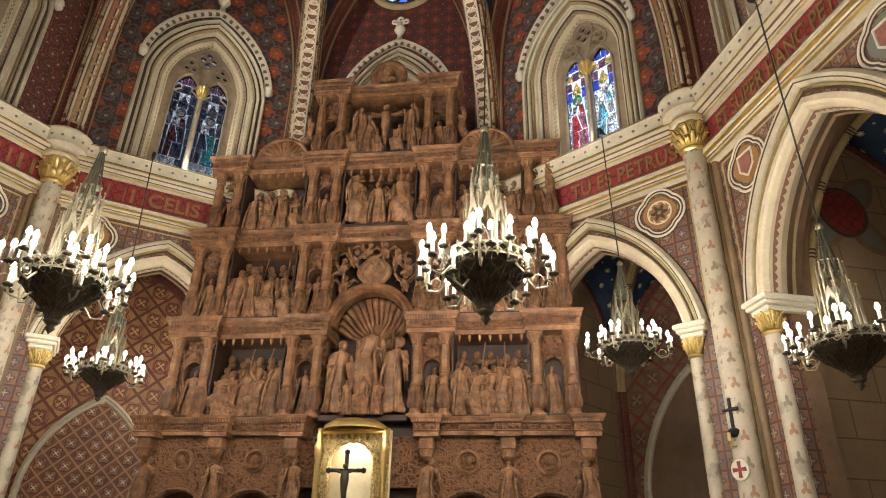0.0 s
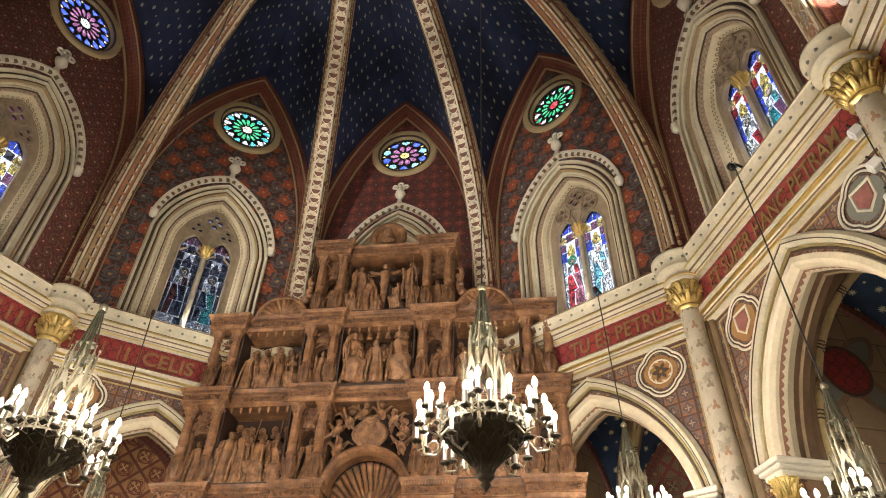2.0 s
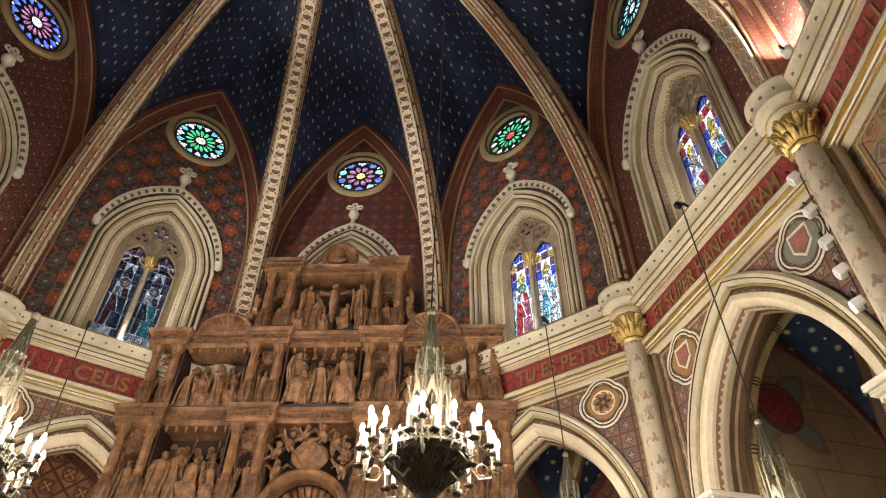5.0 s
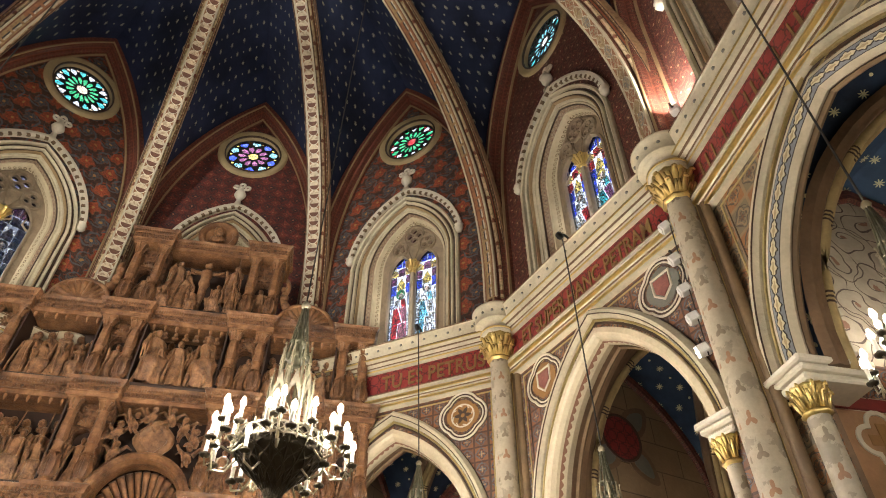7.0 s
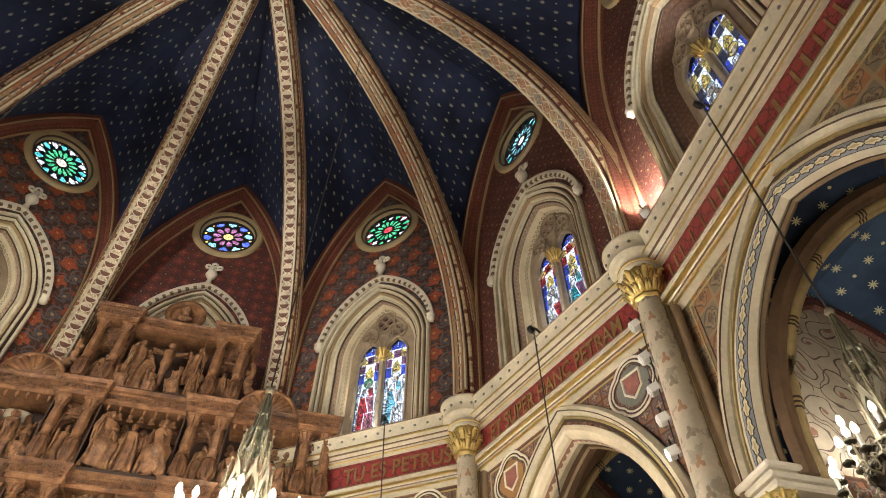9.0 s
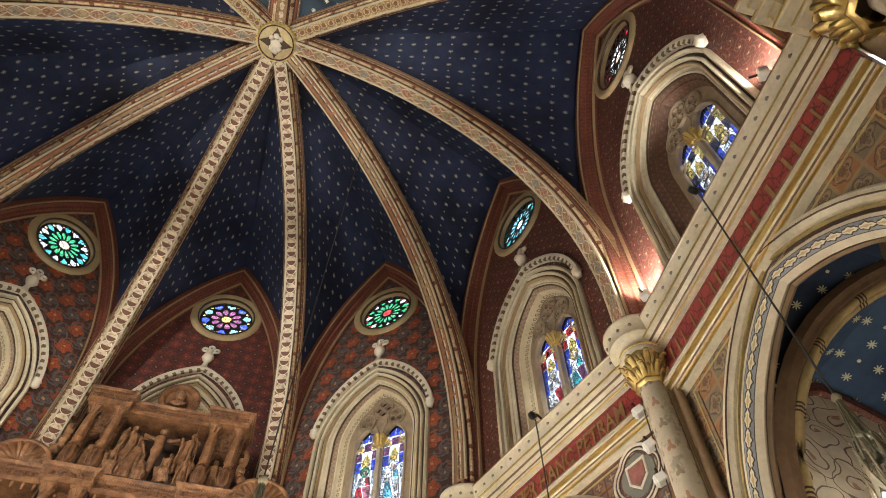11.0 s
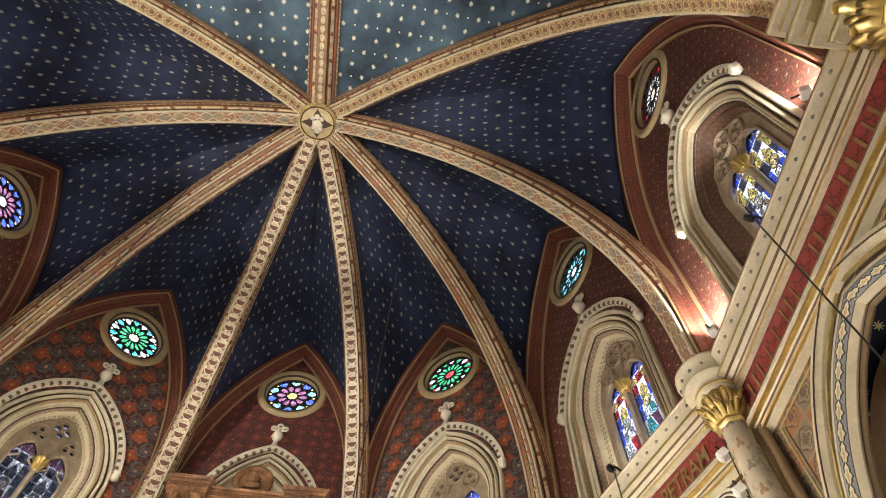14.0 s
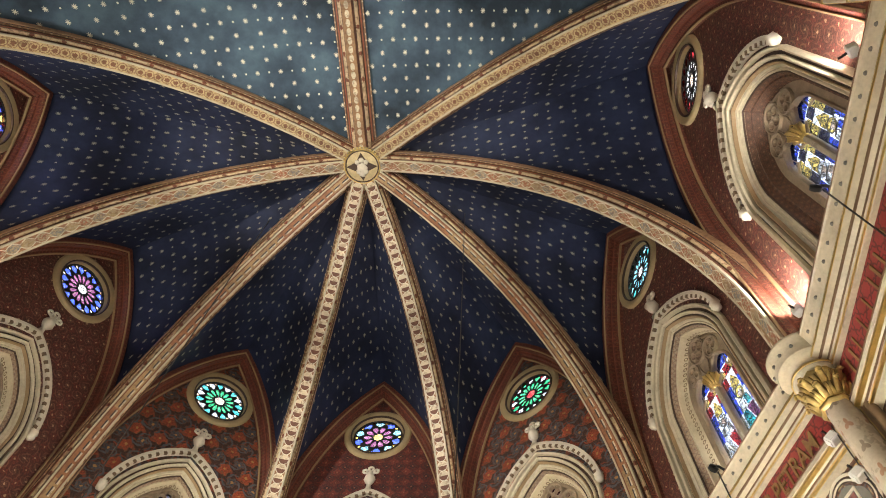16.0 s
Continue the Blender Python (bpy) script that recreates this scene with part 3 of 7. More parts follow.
def walls(k):
    m, length = wall_at(k)
    hl = length / 2
    # lower wall with its chapel arch
    deep = 0.14 if k == 7 else 0.42
    sh = 0.05 if k in (1, 7) else 0.22
    ow, oz = ARCHES[k]
    hw, za, g = ow - 0.13, oz - 0.20, ow / 1.30
    bm = bmesh.new()
    hole = pointed(hw, 0.0, SPRING, za, 14, 0.0, sh)
    out = [(-hl, 0.0), (-hl, 6.0), (hl, 6.0), (hl, 0.0)] + hole[::-1]
    plate(bm, out, [], 0.0, deep)
    low = structure("wall_%d" % k, bm, SPANDREL if k != 7 and k != 1 else PANELS, m, "painted ochre and blue wall round a pointed chapel arch", "wall")
    ROOM[k] = low
    # arch mouldings
    bm = bmesh.new()
    outer = pointed(ow, SPRING, SPRING + 0.001, oz, 14, 0.0, sh)
    moulding(bm, outer, [(0.14, 0), (0.14, 0.05), (0.10, 0.10), (0.06, 0.10), (0.03, 0.05), (0.025, 0)])
    part("arch_moulding", bm, CREAM, low, "cream pointed arch moulding")
    bm = bmesh.new()
    moulding(bm, outer, [(0.022, 0), (0.018, 0.03), (-0.002, 0.03), (-0.006, 0)])
    part("arch_fillet", bm, GOLDPAINT, low, "thin gilded fillet")
    # Dark strips beside the rolls, coloured in for the shade of the gaps.
    bm = bmesh.new()
    moulding(bm, outer, [(-0.006, 0.0), (-0.008, 0.006), (-0.034, 0.006), (-0.036, 0)])
    moulding(bm, outer, [(0.152, 0), (0.150, 0.012), (0.139, 0.012), (0.138, 0)])
    moulding(bm, outer, [(0.066, 0.098), (0.064, 0.105), (0.056, 0.105), (0.054, 0.095)])
    part("arch_shadow_line", bm, DARKLINE, low, "dark line coloured in as shade between mouldings")
    bm = bmesh.new()
    inner = pointed(hw, SPRING, SPRING + 0.001, za, 14, 0.0, sh)
    flat = 0.42 if k in (1, 7) else 1.0
    moulding(bm, inner, [(0.10, 0.0), (0.09, 0.045), (0.03, 0.05), (0.0, 0.03), (-0.03, -0.02), (-0.05, -0.14 * flat), (-0.03, -0.22 * flat), (0.0, -0.22 * flat)])
    part("arch_soffit_band", bm, SCALLOP if k != 7 and k != 1 else LEAFBAND, low, "ivory inner order of the arch")
    bm = bmesh.new()
    lining = pointed(hw - 0.006, 0.0, SPRING, za - 0.01, 14, 0.0, sh)
    loft(bm, [(u, 0.225 * flat, z) for u, z in lining], [(u, deep, z) for u, z in lining])
    part("arch_lining", bm, BROWN, low, "ochre lining of the arch")
    bm = bmesh.new()
    moulding(bm, pointed(hw - 0.01, SPRING, SPRING + 0.001, za - 0.01, 14, 0.0, sh), [(0.0, 0.0), (-0.035, 0.03), (-0.05, 0.0), (-0.035, -0.03), (0.0, -0.04)], 0.30 if k != 7 else 0.12)
    part("arch_roll", bm, BROWNCREAM, low, "ochre inner roll of the arch")
    # painted border of the spandrels
    for x0, x1, z0, z1 in ((-hl + 0.27, -hl + 0.29, 4.1, 5.87), (-hl + 0.33, -hl + 0.342, 4.1, 5.81), (hl - 0.29, hl - 0.27, 4.1, 5.87), (hl - 0.342, hl - 0.33, 4.1, 5.81), (-hl + 0.29, hl - 0.29, 5.85, 5.87)):
        bm = bmesh.new()
        box(bm, x0, x1, -0.006, 0.0, z0, z1)
        part("border_line", bm, DARKLINE if x1 - x0 < 0.015 else GOLDPAINT, low)
    # imposts and jamb shafts
    for s in (-1, 1):
        bm = bmesh.new()
        x0, x1 = sorted((s * 1.04 * g, s * 1.45 * g))
        for a, z0, z1 in ((0.0, SPRING - 0.04, SPRING + 0.02), (0.025, SPRING - 0.09, SPRING - 0.04), (0.06, SPRING - 0.15, SPRING - 0.09)):
            box(bm, x0 + a, x1 - a, -0.13 + a, 0.5, z0, z1, 0.015)
        part("impost", bm, IVORY, low, "moulded ivory impost")
        bm = bmesh.new()
        lathe(bm, [(0.08, 0), (0.10, 0.015), (0.10, 0.035), (0.08, 0.05), (0.085, 0.12), (0.115, 0.19), (0.135, 0.22), (0.10, 0.23)], 16, (s * 1.23 * g, 0.03, SPRING - 0.38), lobes=8, lobe=0.06)
        cap = part("jamb_capital", bm, GOLD, low, "gilded leaf capital", True)
        for z, off in ((SPRING - 0.33, 0.0), (SPRING - 0.27, 0.5)):
            for j in range(8):
                t = 2 * math.pi * (j + off) / 8
                share("acanthus_leaf", LEAF, cap, Matrix.Translation((s * 1.23 * g + 0.08 * math.cos(t), 0.03 + 0.08 * math.sin(t), z)) @ Matrix.Rotation(t, 4, "Z") @ Matrix.Diagonal((0.8, 0.8, 0.9, 1)))
        bm = bmesh.new()
        lathe(bm, [(0.12, 0), (0.12, 0.15), (0.09, 0.2), (0.08, SPRING - 0.37)], 14, (s * 1.23 * g, 0.03, 0))
        part("jamb_shaft", bm, SHAFT, low, "slender painted jamb shaft", True)
    # painted quatrefoil medallions in the spandrels
    for s in (-1, 1) if k not in (1, 7) else ():
        bm = bmesh.new()
        ring = [(0.30 * (1 + 0.13 * abs(math.cos(2 * a)) ) * math.cos(a) + s * 1.0, 5.60 + 0.30 * (1 + 0.13 * abs(math.cos(2 * a))) * math.sin(a)) for a in [-2 * math.pi * i / 40 + math.pi for i in range(40)]]
        moulding(bm, ring, [(0.0, 0), (0.0, 0.012), (-0.012, 0.022), (-0.026, 0.012), (-0.028, 0)], closed=True)
        moulding(bm, ring, [(-0.05, 0), (-0.053, 0.014), (-0.066, 0.014), (-0.07, 0)], closed=True)
        med = part("medallion", bm, IVORY, low, "ivory lobed medallion frame")
        bm = bmesh.new()
        moulding(bm, ring, [(0.014, 0), (0.012, 0.008), (0.003, 0.008), (0.002, 0)], closed=True)
        moulding(bm, ring, [(-0.030, 0), (-0.031, 0.010), (-0.048, 0.010), (-0.049, 0)], closed=True)
        moulding(bm, ring, [(-0.072, 0), (-0.073, 0.010), (-0.082, 0.010), (-0.083, 0)], closed=True)
        part("medallion_line", bm, DARKLINE, med, "dark outline")
        bm = bmesh.new()
        fill = [((u - s * 1.0) * 0.66 + s * 1.0, (z - 5.60) * 0.66 + 5.60) for u, z in ring]
        plate(bm, fill, [], -0.008, 0.0)
        part("medallion_field", bm, MEDAL[(k + (s > 0)) % 3], med)
        bm = bmesh.new()
        if k == 6 or k == 2:
            plate(bm, [(s * 1.0 - 0.10, 5.71), (s * 1.0 + 0.10, 5.71), (s * 1.0 + 0.09, 5.56), (s * 1.0, 5.48), (s * 1.0 - 0.09, 5.56)], [], -0.016, -0.008)
        else:
            pts = []
            for i in range(24):
                t = -2 * math.pi * i / 24
                q = 0.085 + 0.035 * math.cos(6 * t)
                pts.append((s * 1.0 + q * math.cos(t), 5.60 + q * math.sin(t)))
            plate(bm, pts, [circle(0.03, 5.60, 10, s * 1.0)], -0.016, -0.008)
        emblem = part("medallion_emblem", bm, GREYBLUE if k in (6, 2) else DARKLINE, med)
        bm = bmesh.new()
        if k in (6, 2):
            edge = [(s * 1.0 - 0.12, 5.74), (s * 1.0 + 0.12, 5.74), (s * 1.0 + 0.115, 5.55), (s * 1.0, 5.45), (s * 1.0 - 0.115, 5.55)]
            moulding(bm, edge, [(0.012, 0.008), (0.008, 0.02), (-0.008, 0.02), (-0.012, 0.008)], closed=True)
        else:
            moulding(bm, circle(0.155, 5.60, 24, s * 1.0), [(0.010, 0.008), (0.006, 0.018), (-0.006, 0.018), (-0.010, 0.008)], closed=True)
            for i in range(8):
                t = math.pi / 4 * i
                tube(bm, [(s * 1.0 + 0.125 * math.cos(t), -0.012, 5.60 + 0.125 * math.sin(t)), (s * 1.0 + 0.145 * math.cos(t + 0.3), -0.012, 5.60 + 0.145 * math.sin(t + 0.3))], 0.008, 4)
        part("emblem_frame", bm, IVORY, emblem, "thin ivory frame")
    # upper wall
    bm = bmesh.new()
    top = pointed(hl - 0.02, 6.0, 9.0, 13.33, 18)
    win = pointed(0.84, 6.90, 8.72, 9.94, sharp=0.22)
    plate(bm, top, [win, circle(0.52, 11.785)], 0.0, 0.14)
    up = structure("wall_upper_%d" % k, bm, WALLS[k], m, "dark flowered painted wall with a traceried window", "wall")
    # wall rib
    bm = bmesh.new()
    path = pointed(hl - 0.17, 6.9, 9.0, 13.00, 20)
    moulding(bm, path, [(0.16, 0), (0.15, 0.24), (0.13, 0.29), (0.03, 0.29), (0.0, 0.26), (0.0, 0.17), (-0.035, 0.15), (-0.05, 0.09), (-0.09, 0.07), (-0.10, 0)])
    part("wall_rib", bm, WALLRIB, up, "brick-red pointed wall rib")
    bm = bmesh.new()
    moulding(bm, pointed(hl - 0.15, 6.9, 9.0, 13.03, 20), [(0.02, 0.285), (0.015, 0.305), (-0.005, 0.305), (-0.01, 0.285)])
    moulding(bm, pointed(hl - 0.27, 6.9, 9.0, 12.84, 20), [(0.012, 0.07), (0.008, 0.10), (-0.008, 0.10), (-0.012, 0.06)])
    part("wall_rib_line", bm, WALLLINE, up, "thin ochre line along the wall rib")


def cornice(k):
    m, length = wall_at(k)
    hl = length / 2
    ends = (half_turn(k, -1), half_turn(k, 1))

    def run(bm, prof):
        """Profile of (projection, height) along the wall, mitred into the corners."""
        lay = bm.loops.layers.uv.verify()
        for (d0, z0), (d1, z1) in zip(prof, prof[1:]):
            p = [(-hl + ends[0] * d0, -d0, z0), (hl - ends[1] * d0, -d0, z0), (hl - ends[1] * d1, -d1, z1), (-hl + ends[0] * d1, -d1, z1)]
            face(bm, p, [(q[0], q[2]) for q in p])

    bm = bmesh.new()
    run(bm, [(0.0, 6.93), (0.27, 6.86), (0.30, 6.85), (0.30, 6.83), (0.285, 6.82), (0.25, 6.66), (0.26, 6.645), (0.26, 6.62), (0.20, 6.60), (0.15, 6.56), (0.12, 6.50), (0.06, 6.49), (0.06, 6.12)])
    top = structure("cornice", bm, CREAM, m, "cream cornice with a row of studs", "cornice")
    bm = bmesh.new()
    run(bm, [(0.06, 6.493), (0.075, 6.493), (0.075, 6.11), (0.06, 6.11)])
    part("red_frieze", bm, FRIEZE, top, "deep red inscription frieze")
    bm = bmesh.new()
    run(bm, [(0.06, 6.125), (0.13, 6.12), (0.16, 6.10), (0.16, 6.06), (0.10, 6.0), (0.09, 5.97), (0.07, 5.94), (0.0, 5.92)])
    part("lower_moulding", bm, CREAM, top, "cream moulding under the frieze")
    for d, z in ((0.158, 6.03), (0.262, 6.632), (0.130, 6.520), (0.095, 5.955)):
        bm = bmesh.new()
        run(bm, [(d - 0.04, z + 0.011), (d + 0.006, z + 0.010), (d + 0.006, z - 0.010), (d - 0.04, z - 0.011)])
        part("gilt_line", bm, GOLD, top, "gilded line")
    # Brown strips give the cornice grooves their shade by colour; nothing is cut in.
    for d, z in ((0.302, 6.836), (0.256, 6.652), (0.206, 6.598), (0.152, 6.555), (0.163, 6.108), (0.105, 5.995)):
        bm = bmesh.new()
        run(bm, [(d - 0.03, z + 0.007), (d + 0.004, z + 0.006), (d + 0.004, z - 0.006), (d - 0.03, z - 0.007)])
        part("groove_line", bm, BROWN, top, "thin brown line standing in for a shaded groove")
    count = 17
    for i in range(count):
        u = -hl + 0.22 + (length - 0.44) * i / (count - 1)
        share("stud", STUD, top, Matrix.Translation((u, -0.268, 6.745)) @ Matrix.Rotation(radians(90 - 12), 4, "X"))
    word = LETTERS.get(k)
    if word:
        cu = bpy.data.curves.new("inscription", "FONT")
        cu.body, cu.size, cu.extrude, cu.offset = word, 0.30, 0.010, 0.003
        cu.align_x, cu.align_y = "CENTER", "CENTER"
        cu.space_character = 1.02
        ob = new("inscription", cu)
        bpy.context.view_layer.update()
        wide = ob.dimensions.x
        want = {5: 1.56, 6: 2.36, 3: 0.72}[k]
        ob.parent = top
        shift = {5: 0.59, 6: -0.05, 3: -0.04}[k]
        ob.matrix_basis = Matrix.Translation((shift, -0.083, 6.30)) @ Matrix.Rotation(radians(90), 4, "X") @ Matrix.Diagonal((want / wide, 1, 1, 1))
        cu.materials.append(LETTER)
        tagged(ob, "raised gilded lettering on the frieze")
    if word is None or k == 3:
        rng = random.Random(k)
        u = -hl + 0.3
        bm = bmesh.new()
        while u < (hl - 0.3 if k != 3 else -0.45):
            w = rng.uniform(0.05, 0.13)
            box(bm, u, u + w * 0.35, -0.088, -0.075, 6.19, 6.41)
            u += w + rng.choice((0.04, 0.05, 0.14))
        part("inscription_strokes", bm, LETTER, top, "worn gilded letter strokes")


def window(k):
    m, length = wall_at(k)
    win = thing("window_%d" % k, m, "pointed two-light stained-glass window in a cream moulded frame", "window", "apse windows", "structure")
    frame_path = pointed(0.84, 6.90, 8.72, 9.94, sharp=0.22)
    # The first dark strip stands for shade in the groove between the rolls.
    for prof, material, label in (
            ([(0.16, 0), (0.155, 0.05), (0.13, 0.08), (0.105, 0.06), (0.10, 0)], CREAM, "cream outer roll"),
            ([(0.105, 0), (0.103, 0.012), (0.060, 0.012), (0.058, 0)], DARKLINE, "dark line coloured in as shade between mouldings"),
            ([(0.06, 0), (0.056, 0.045), (0.038, 0.065), (0.018, 0.045), (0.014, 0)], CREAM, "cream inner roll"),
            ([(0.014, 0), (0.012, 0.012), (-0.012, 0.012), (-0.014, 0)], DARKLINE, "dark inner line"),
            ([(-0.01, 0), (-0.016, 0.03), (-0.03, 0.03), (-0.04, -0.02)], WALLLINE, "dull ochre edge")):
        bm = bmesh.new()
        moulding(bm, frame_path, prof)
        part("window_moulding", bm, material, win, label)
    # splayed reveal, sill, tracery
    back = pointed(0.57, 7.02, 8.88, 9.74, sharp=0.12)
    rim = pointed(0.735, 6.92, 8.75, 9.85, sharp=0.20)
    bm = bmesh.new()
    loft(bm, [(u, 0.0, z) for u, z in frame_path], [(u, 0.09, z) for u, z in rim])
    moulding(bm, pointed(0.79, 6.91, 8.735, 9.895, sharp=0.21), [(0.022, -0.03), (0.018, 0.0), (0.0, 0.012), (-0.018, 0.0), (-0.022, -0.04)], 0.045)
    moulding(bm, rim, [(0.022, -0.01), (0.016, 0.018), (0.0, 0.026), (-0.016, 0.016), (-0.02, -0.02)], 0.09)
    part("inner_frame", bm, CREAM, win, "cream rolls stepping into the opening")
    bm = bmesh.new()
    moulding(bm, rim, [(-0.018, 0.004), (-0.020, 0.012), (-0.034, 0.012), (-0.036, -0.01)], 0.09)
    part("rim_line", bm, DARKLINE, win)
    bm = bmesh.new()
    mid = pointed(0.65, 6.95, 8.80, 9.80, sharp=0.18)
    loft(bm, [(u, 0.09, z) for u, z in rim], [(u, 0.20, z) for u, z in mid])
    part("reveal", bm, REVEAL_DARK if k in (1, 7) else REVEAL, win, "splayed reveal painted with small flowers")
    bm = bmesh.new()
    loft(bm, [(u, 0.20, z) for u, z in mid], [(u, 0.35, z) for u, z in back])
    moulding(bm, mid, [(0.02, 0), (0.012, 0.02), (-0.012, 0.02), (-0.02, 0)], 0.20)
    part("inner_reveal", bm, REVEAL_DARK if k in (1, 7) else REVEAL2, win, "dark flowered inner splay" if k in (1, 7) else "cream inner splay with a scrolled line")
    bm = bmesh.new()
    loft(bm, [(-0.84, -0.005, 6.90), (0.84, -0.005, 6.90)], [(-0.57, 0.36, 7.03), (0.57, 0.36, 7.03)])
    part("window_sill", bm, IVORY, win, "sloping pale sill")
    bm = bmesh.new()
    lights = [pointed(0.215, 7.08, 8.52, 8.86, 8, s * 0.25) for s in (-1, 1)]
    foils = [(-0.275, 9.00, 0.145, 3), (0.275, 9.00, 0.145, 3), (0.0, 9.215, 0.185, 4)]
    holes = list(lights)
    for u, z, r, lobes in foils:
        holes += [circle(r * 0.34, z + r * 0.5 * math.sin(a), 10, u + r * 0.5 * math.cos(a)) for a in [math.pi / 2 + 2 * math.pi * i / lobes for i in range(lobes)]]
    plate(bm, [(u / 0.95, 7.05 + (z - 7.05) / 1.12) for u, z in back], holes, 0.40, 0.50)
    trac = part("tracery", bm, STONE, win, "grey stone tracery")
    bm = bmesh.new()
    for l in lights:
        moulding(bm, l, [(0.034, 0), (0.028, 0.03), (0.0, 0.035), (-0.012, 0.0)], 0.40)
    for u, z, r, lobes in foils:
        moulding(bm, circle(r, z, 24, u), [(0.022, 0), (0.016, 0.04), (0.0, 0.04), (-0.012, 0)], 0.40, True)
        for i in range(lobes):
            a = math.pi / 2 + 2 * math.pi * i / lobes
            moulding(bm, circle(r * 0.36, z + r * 0.5 * math.sin(a), 14, u + r * 0.5 * math.cos(a)), [(0.012, 0), (0.008, 0.025), (-0.004, 0.025), (-0.008, 0)], 0.40, True)
    for s in (-1, 1):
        tube(bm, [(s * 0.03, 0.39, 8.72), (s * 0.10, 0.385, 8.90), (s * 0.10, 0.385, 9.05), (s * 0.04, 0.39, 9.08)], 0.018, 6, r1=0.01)
        tube(bm, [(s * 0.40, 0.39, 9.10), (s * 0.30, 0.385, 9.20), (s * 0.20, 0.385, 9.27), (s * 0.17, 0.39, 9.38), (s * 0.05, 0.39, 9.44)], 0.018, 6, r1=0.01)
        for e in (-1, 1):
            tube(bm, [(s * 0.25 + e * 0.20, 0.42, 8.50), (s * 0.25 + e * 0.09, 0.42, 8.57), (s * 0.25 + e * 0.11, 0.42, 8.70)], 0.02, 6, r1=0.01)
    part("tracery_roll", bm, STONE, trac)
    bm = bmesh.new()
    lathe(bm, [(0.06, 0), (0.06, 0.06), (0.042, 0.10), (0.040, 1.40)], 12, (0, 0.39, 7.05))
    part("mullion", bm, SHAFT, win, "slender mullion shaft", True)
    bm = bmesh.new()
    lathe(bm, [(0.04, 0), (0.06, 0.015), (0.05, 0.035), (0.075, 0.10), (0.115, 0.17), (0.135, 0.19), (0.09, 0.21)], 16, (0, 0.385, 8.44), lobes=8, lobe=0.13)
    for j in range(6):
        t = math.pi + math.pi * (j + 0.5) / 6
        tube(bm, [(0.05 * math.cos(t), 0.385 + 0.05 * math.sin(t), 8.48), (0.085 * math.cos(t), 0.385 + 0.085 * math.sin(t), 8.56), (0.13 * math.cos(t), 0.385 + 0.13 * math.sin(t), 8.62), (0.12 * math.cos(t), 0.385 + 0.12 * math.sin(t), 8.585)], 0.018, 5, r1=0.01)
    part("mullion_capital", bm, GOLD, win, "gilded capital", True)
    # hood mould with notches shown as dark boxes, end stops and cross finial
    hood = pointed(1.02, 8.98, 8.99, 10.27, 16, sharp=0.22)
    bm = bmesh.new()
    moulding(bm, hood, [(0.05, 0), (0.045, 0.08), (0.0, 0.085), (-0.055, 0.075), (-0.06, 0)])
    hd = part("hood_mould", bm, IVORY, win, "ivory hood mould")
    # Brown box, coloured like the shade in a notch of the hood.
    bm = bmesh.new()
    box(bm, -0.03, 0.03, -0.045, 0.0, -0.032, 0.022, 0.004)
    dent = finish("dentil", bm, DARKDENT)
    run = pointed(0.995, 8.98, 8.99, 10.23, 12, sharp=0.22)
    for (u0, z0), (u1, z1) in zip(run, run[1:]):
        a = math.atan2(z1 - z0, u1 - u0)
        share("dentil", dent, hd, Matrix.Translation(((u0 + u1) / 2, -0.04, (z0 + z1) / 2)) @ Matrix.Rotation(-a, 4, "Y"))
    for s in (-1, 1):
        bm = bmesh.new()
        lathe(bm, [(0.0, -0.12), (0.05, -0.10), (0.07, -0.05), (0.06, 0.0), (0.075, 0.03), (0.05, 0.06), (0.0, 0.06)], 10, (s * 1.02, -0.06, 8.95), lobes=5, lobe=0.12)
        part("hood_stop", bm, IVORY, win, "carved ivory end stop", True)
    bm = bmesh.new()
    lathe(bm, [(0.09, 10.24), (0.05, 10.32), (0.035, 10.42), (0.075, 10.46), (0.105, 10.53), (0.09, 10.60), (0.055, 10.63), (0.05, 10.70)], 10, (0, -0.06, 0), lobes=6, lobe=0.06)
    for dx, dz, r in ((-0.105, 10.74, 0.042), (0.105, 10.74, 0.042), (0.0, 10.80, 0.045)):
        tube(bm, [(dx + r * math.cos(t), -0.06, dz + r * math.sin(t)) for t in [0.7 * i for i in range(10)]], 0.024, 6)
        tube(bm, [(0, -0.06, 10.64), (dx * 0.7, -0.06, 10.70), (dx, -0.06, dz - r)], 0.026, 6)
    part("cross_finial", bm, IVORY, win, "carved ivory cross finial", True)
    # glass
    rng = random.Random(40 + k)
    pal = {3: ("blue", "plum", "dark"), 5: ("blue", "plum", "gold"), 6: ("blue", "red", "gold"), 7: ("blue", "dark", "plum"), 4: ("blue", "red", "gold")}.get(k, ("blue", "dark", "plum"))

    def piece(pts, colour, y=0.45):
        bm = bmesh.new()
        plate(bm, pts, [], y, y + 0.006)
        part("glass_piece", bm, GLASS[colour], win)

    def outline(pts):
        bm = bmesh.new()
        loop = [(u, 0.444, z) for u, z in pts]
        tube(bm, loop + loop[:1], 0.006, 4)
        part("lead_came", bm, LEAD, win)

    for s in (-1, 1):
        x = s * 0.25
        robes = {3: ("dim_red", "slate"), 5: ("red", "sky"), 6: ("white", "teal"), 7: ("flesh", "blue")}.get(k, ("red", "blue"))
        robe = robes[s > 0]
        cloth = {"dim_red": "slate", "slate": "teal", "dark": "plum", "red": "pink", "sky": "white", "white": "red", "teal": "plum", "green": "blue", "plum": "sky", "flesh": "red", "blue": "gold"}[robe]
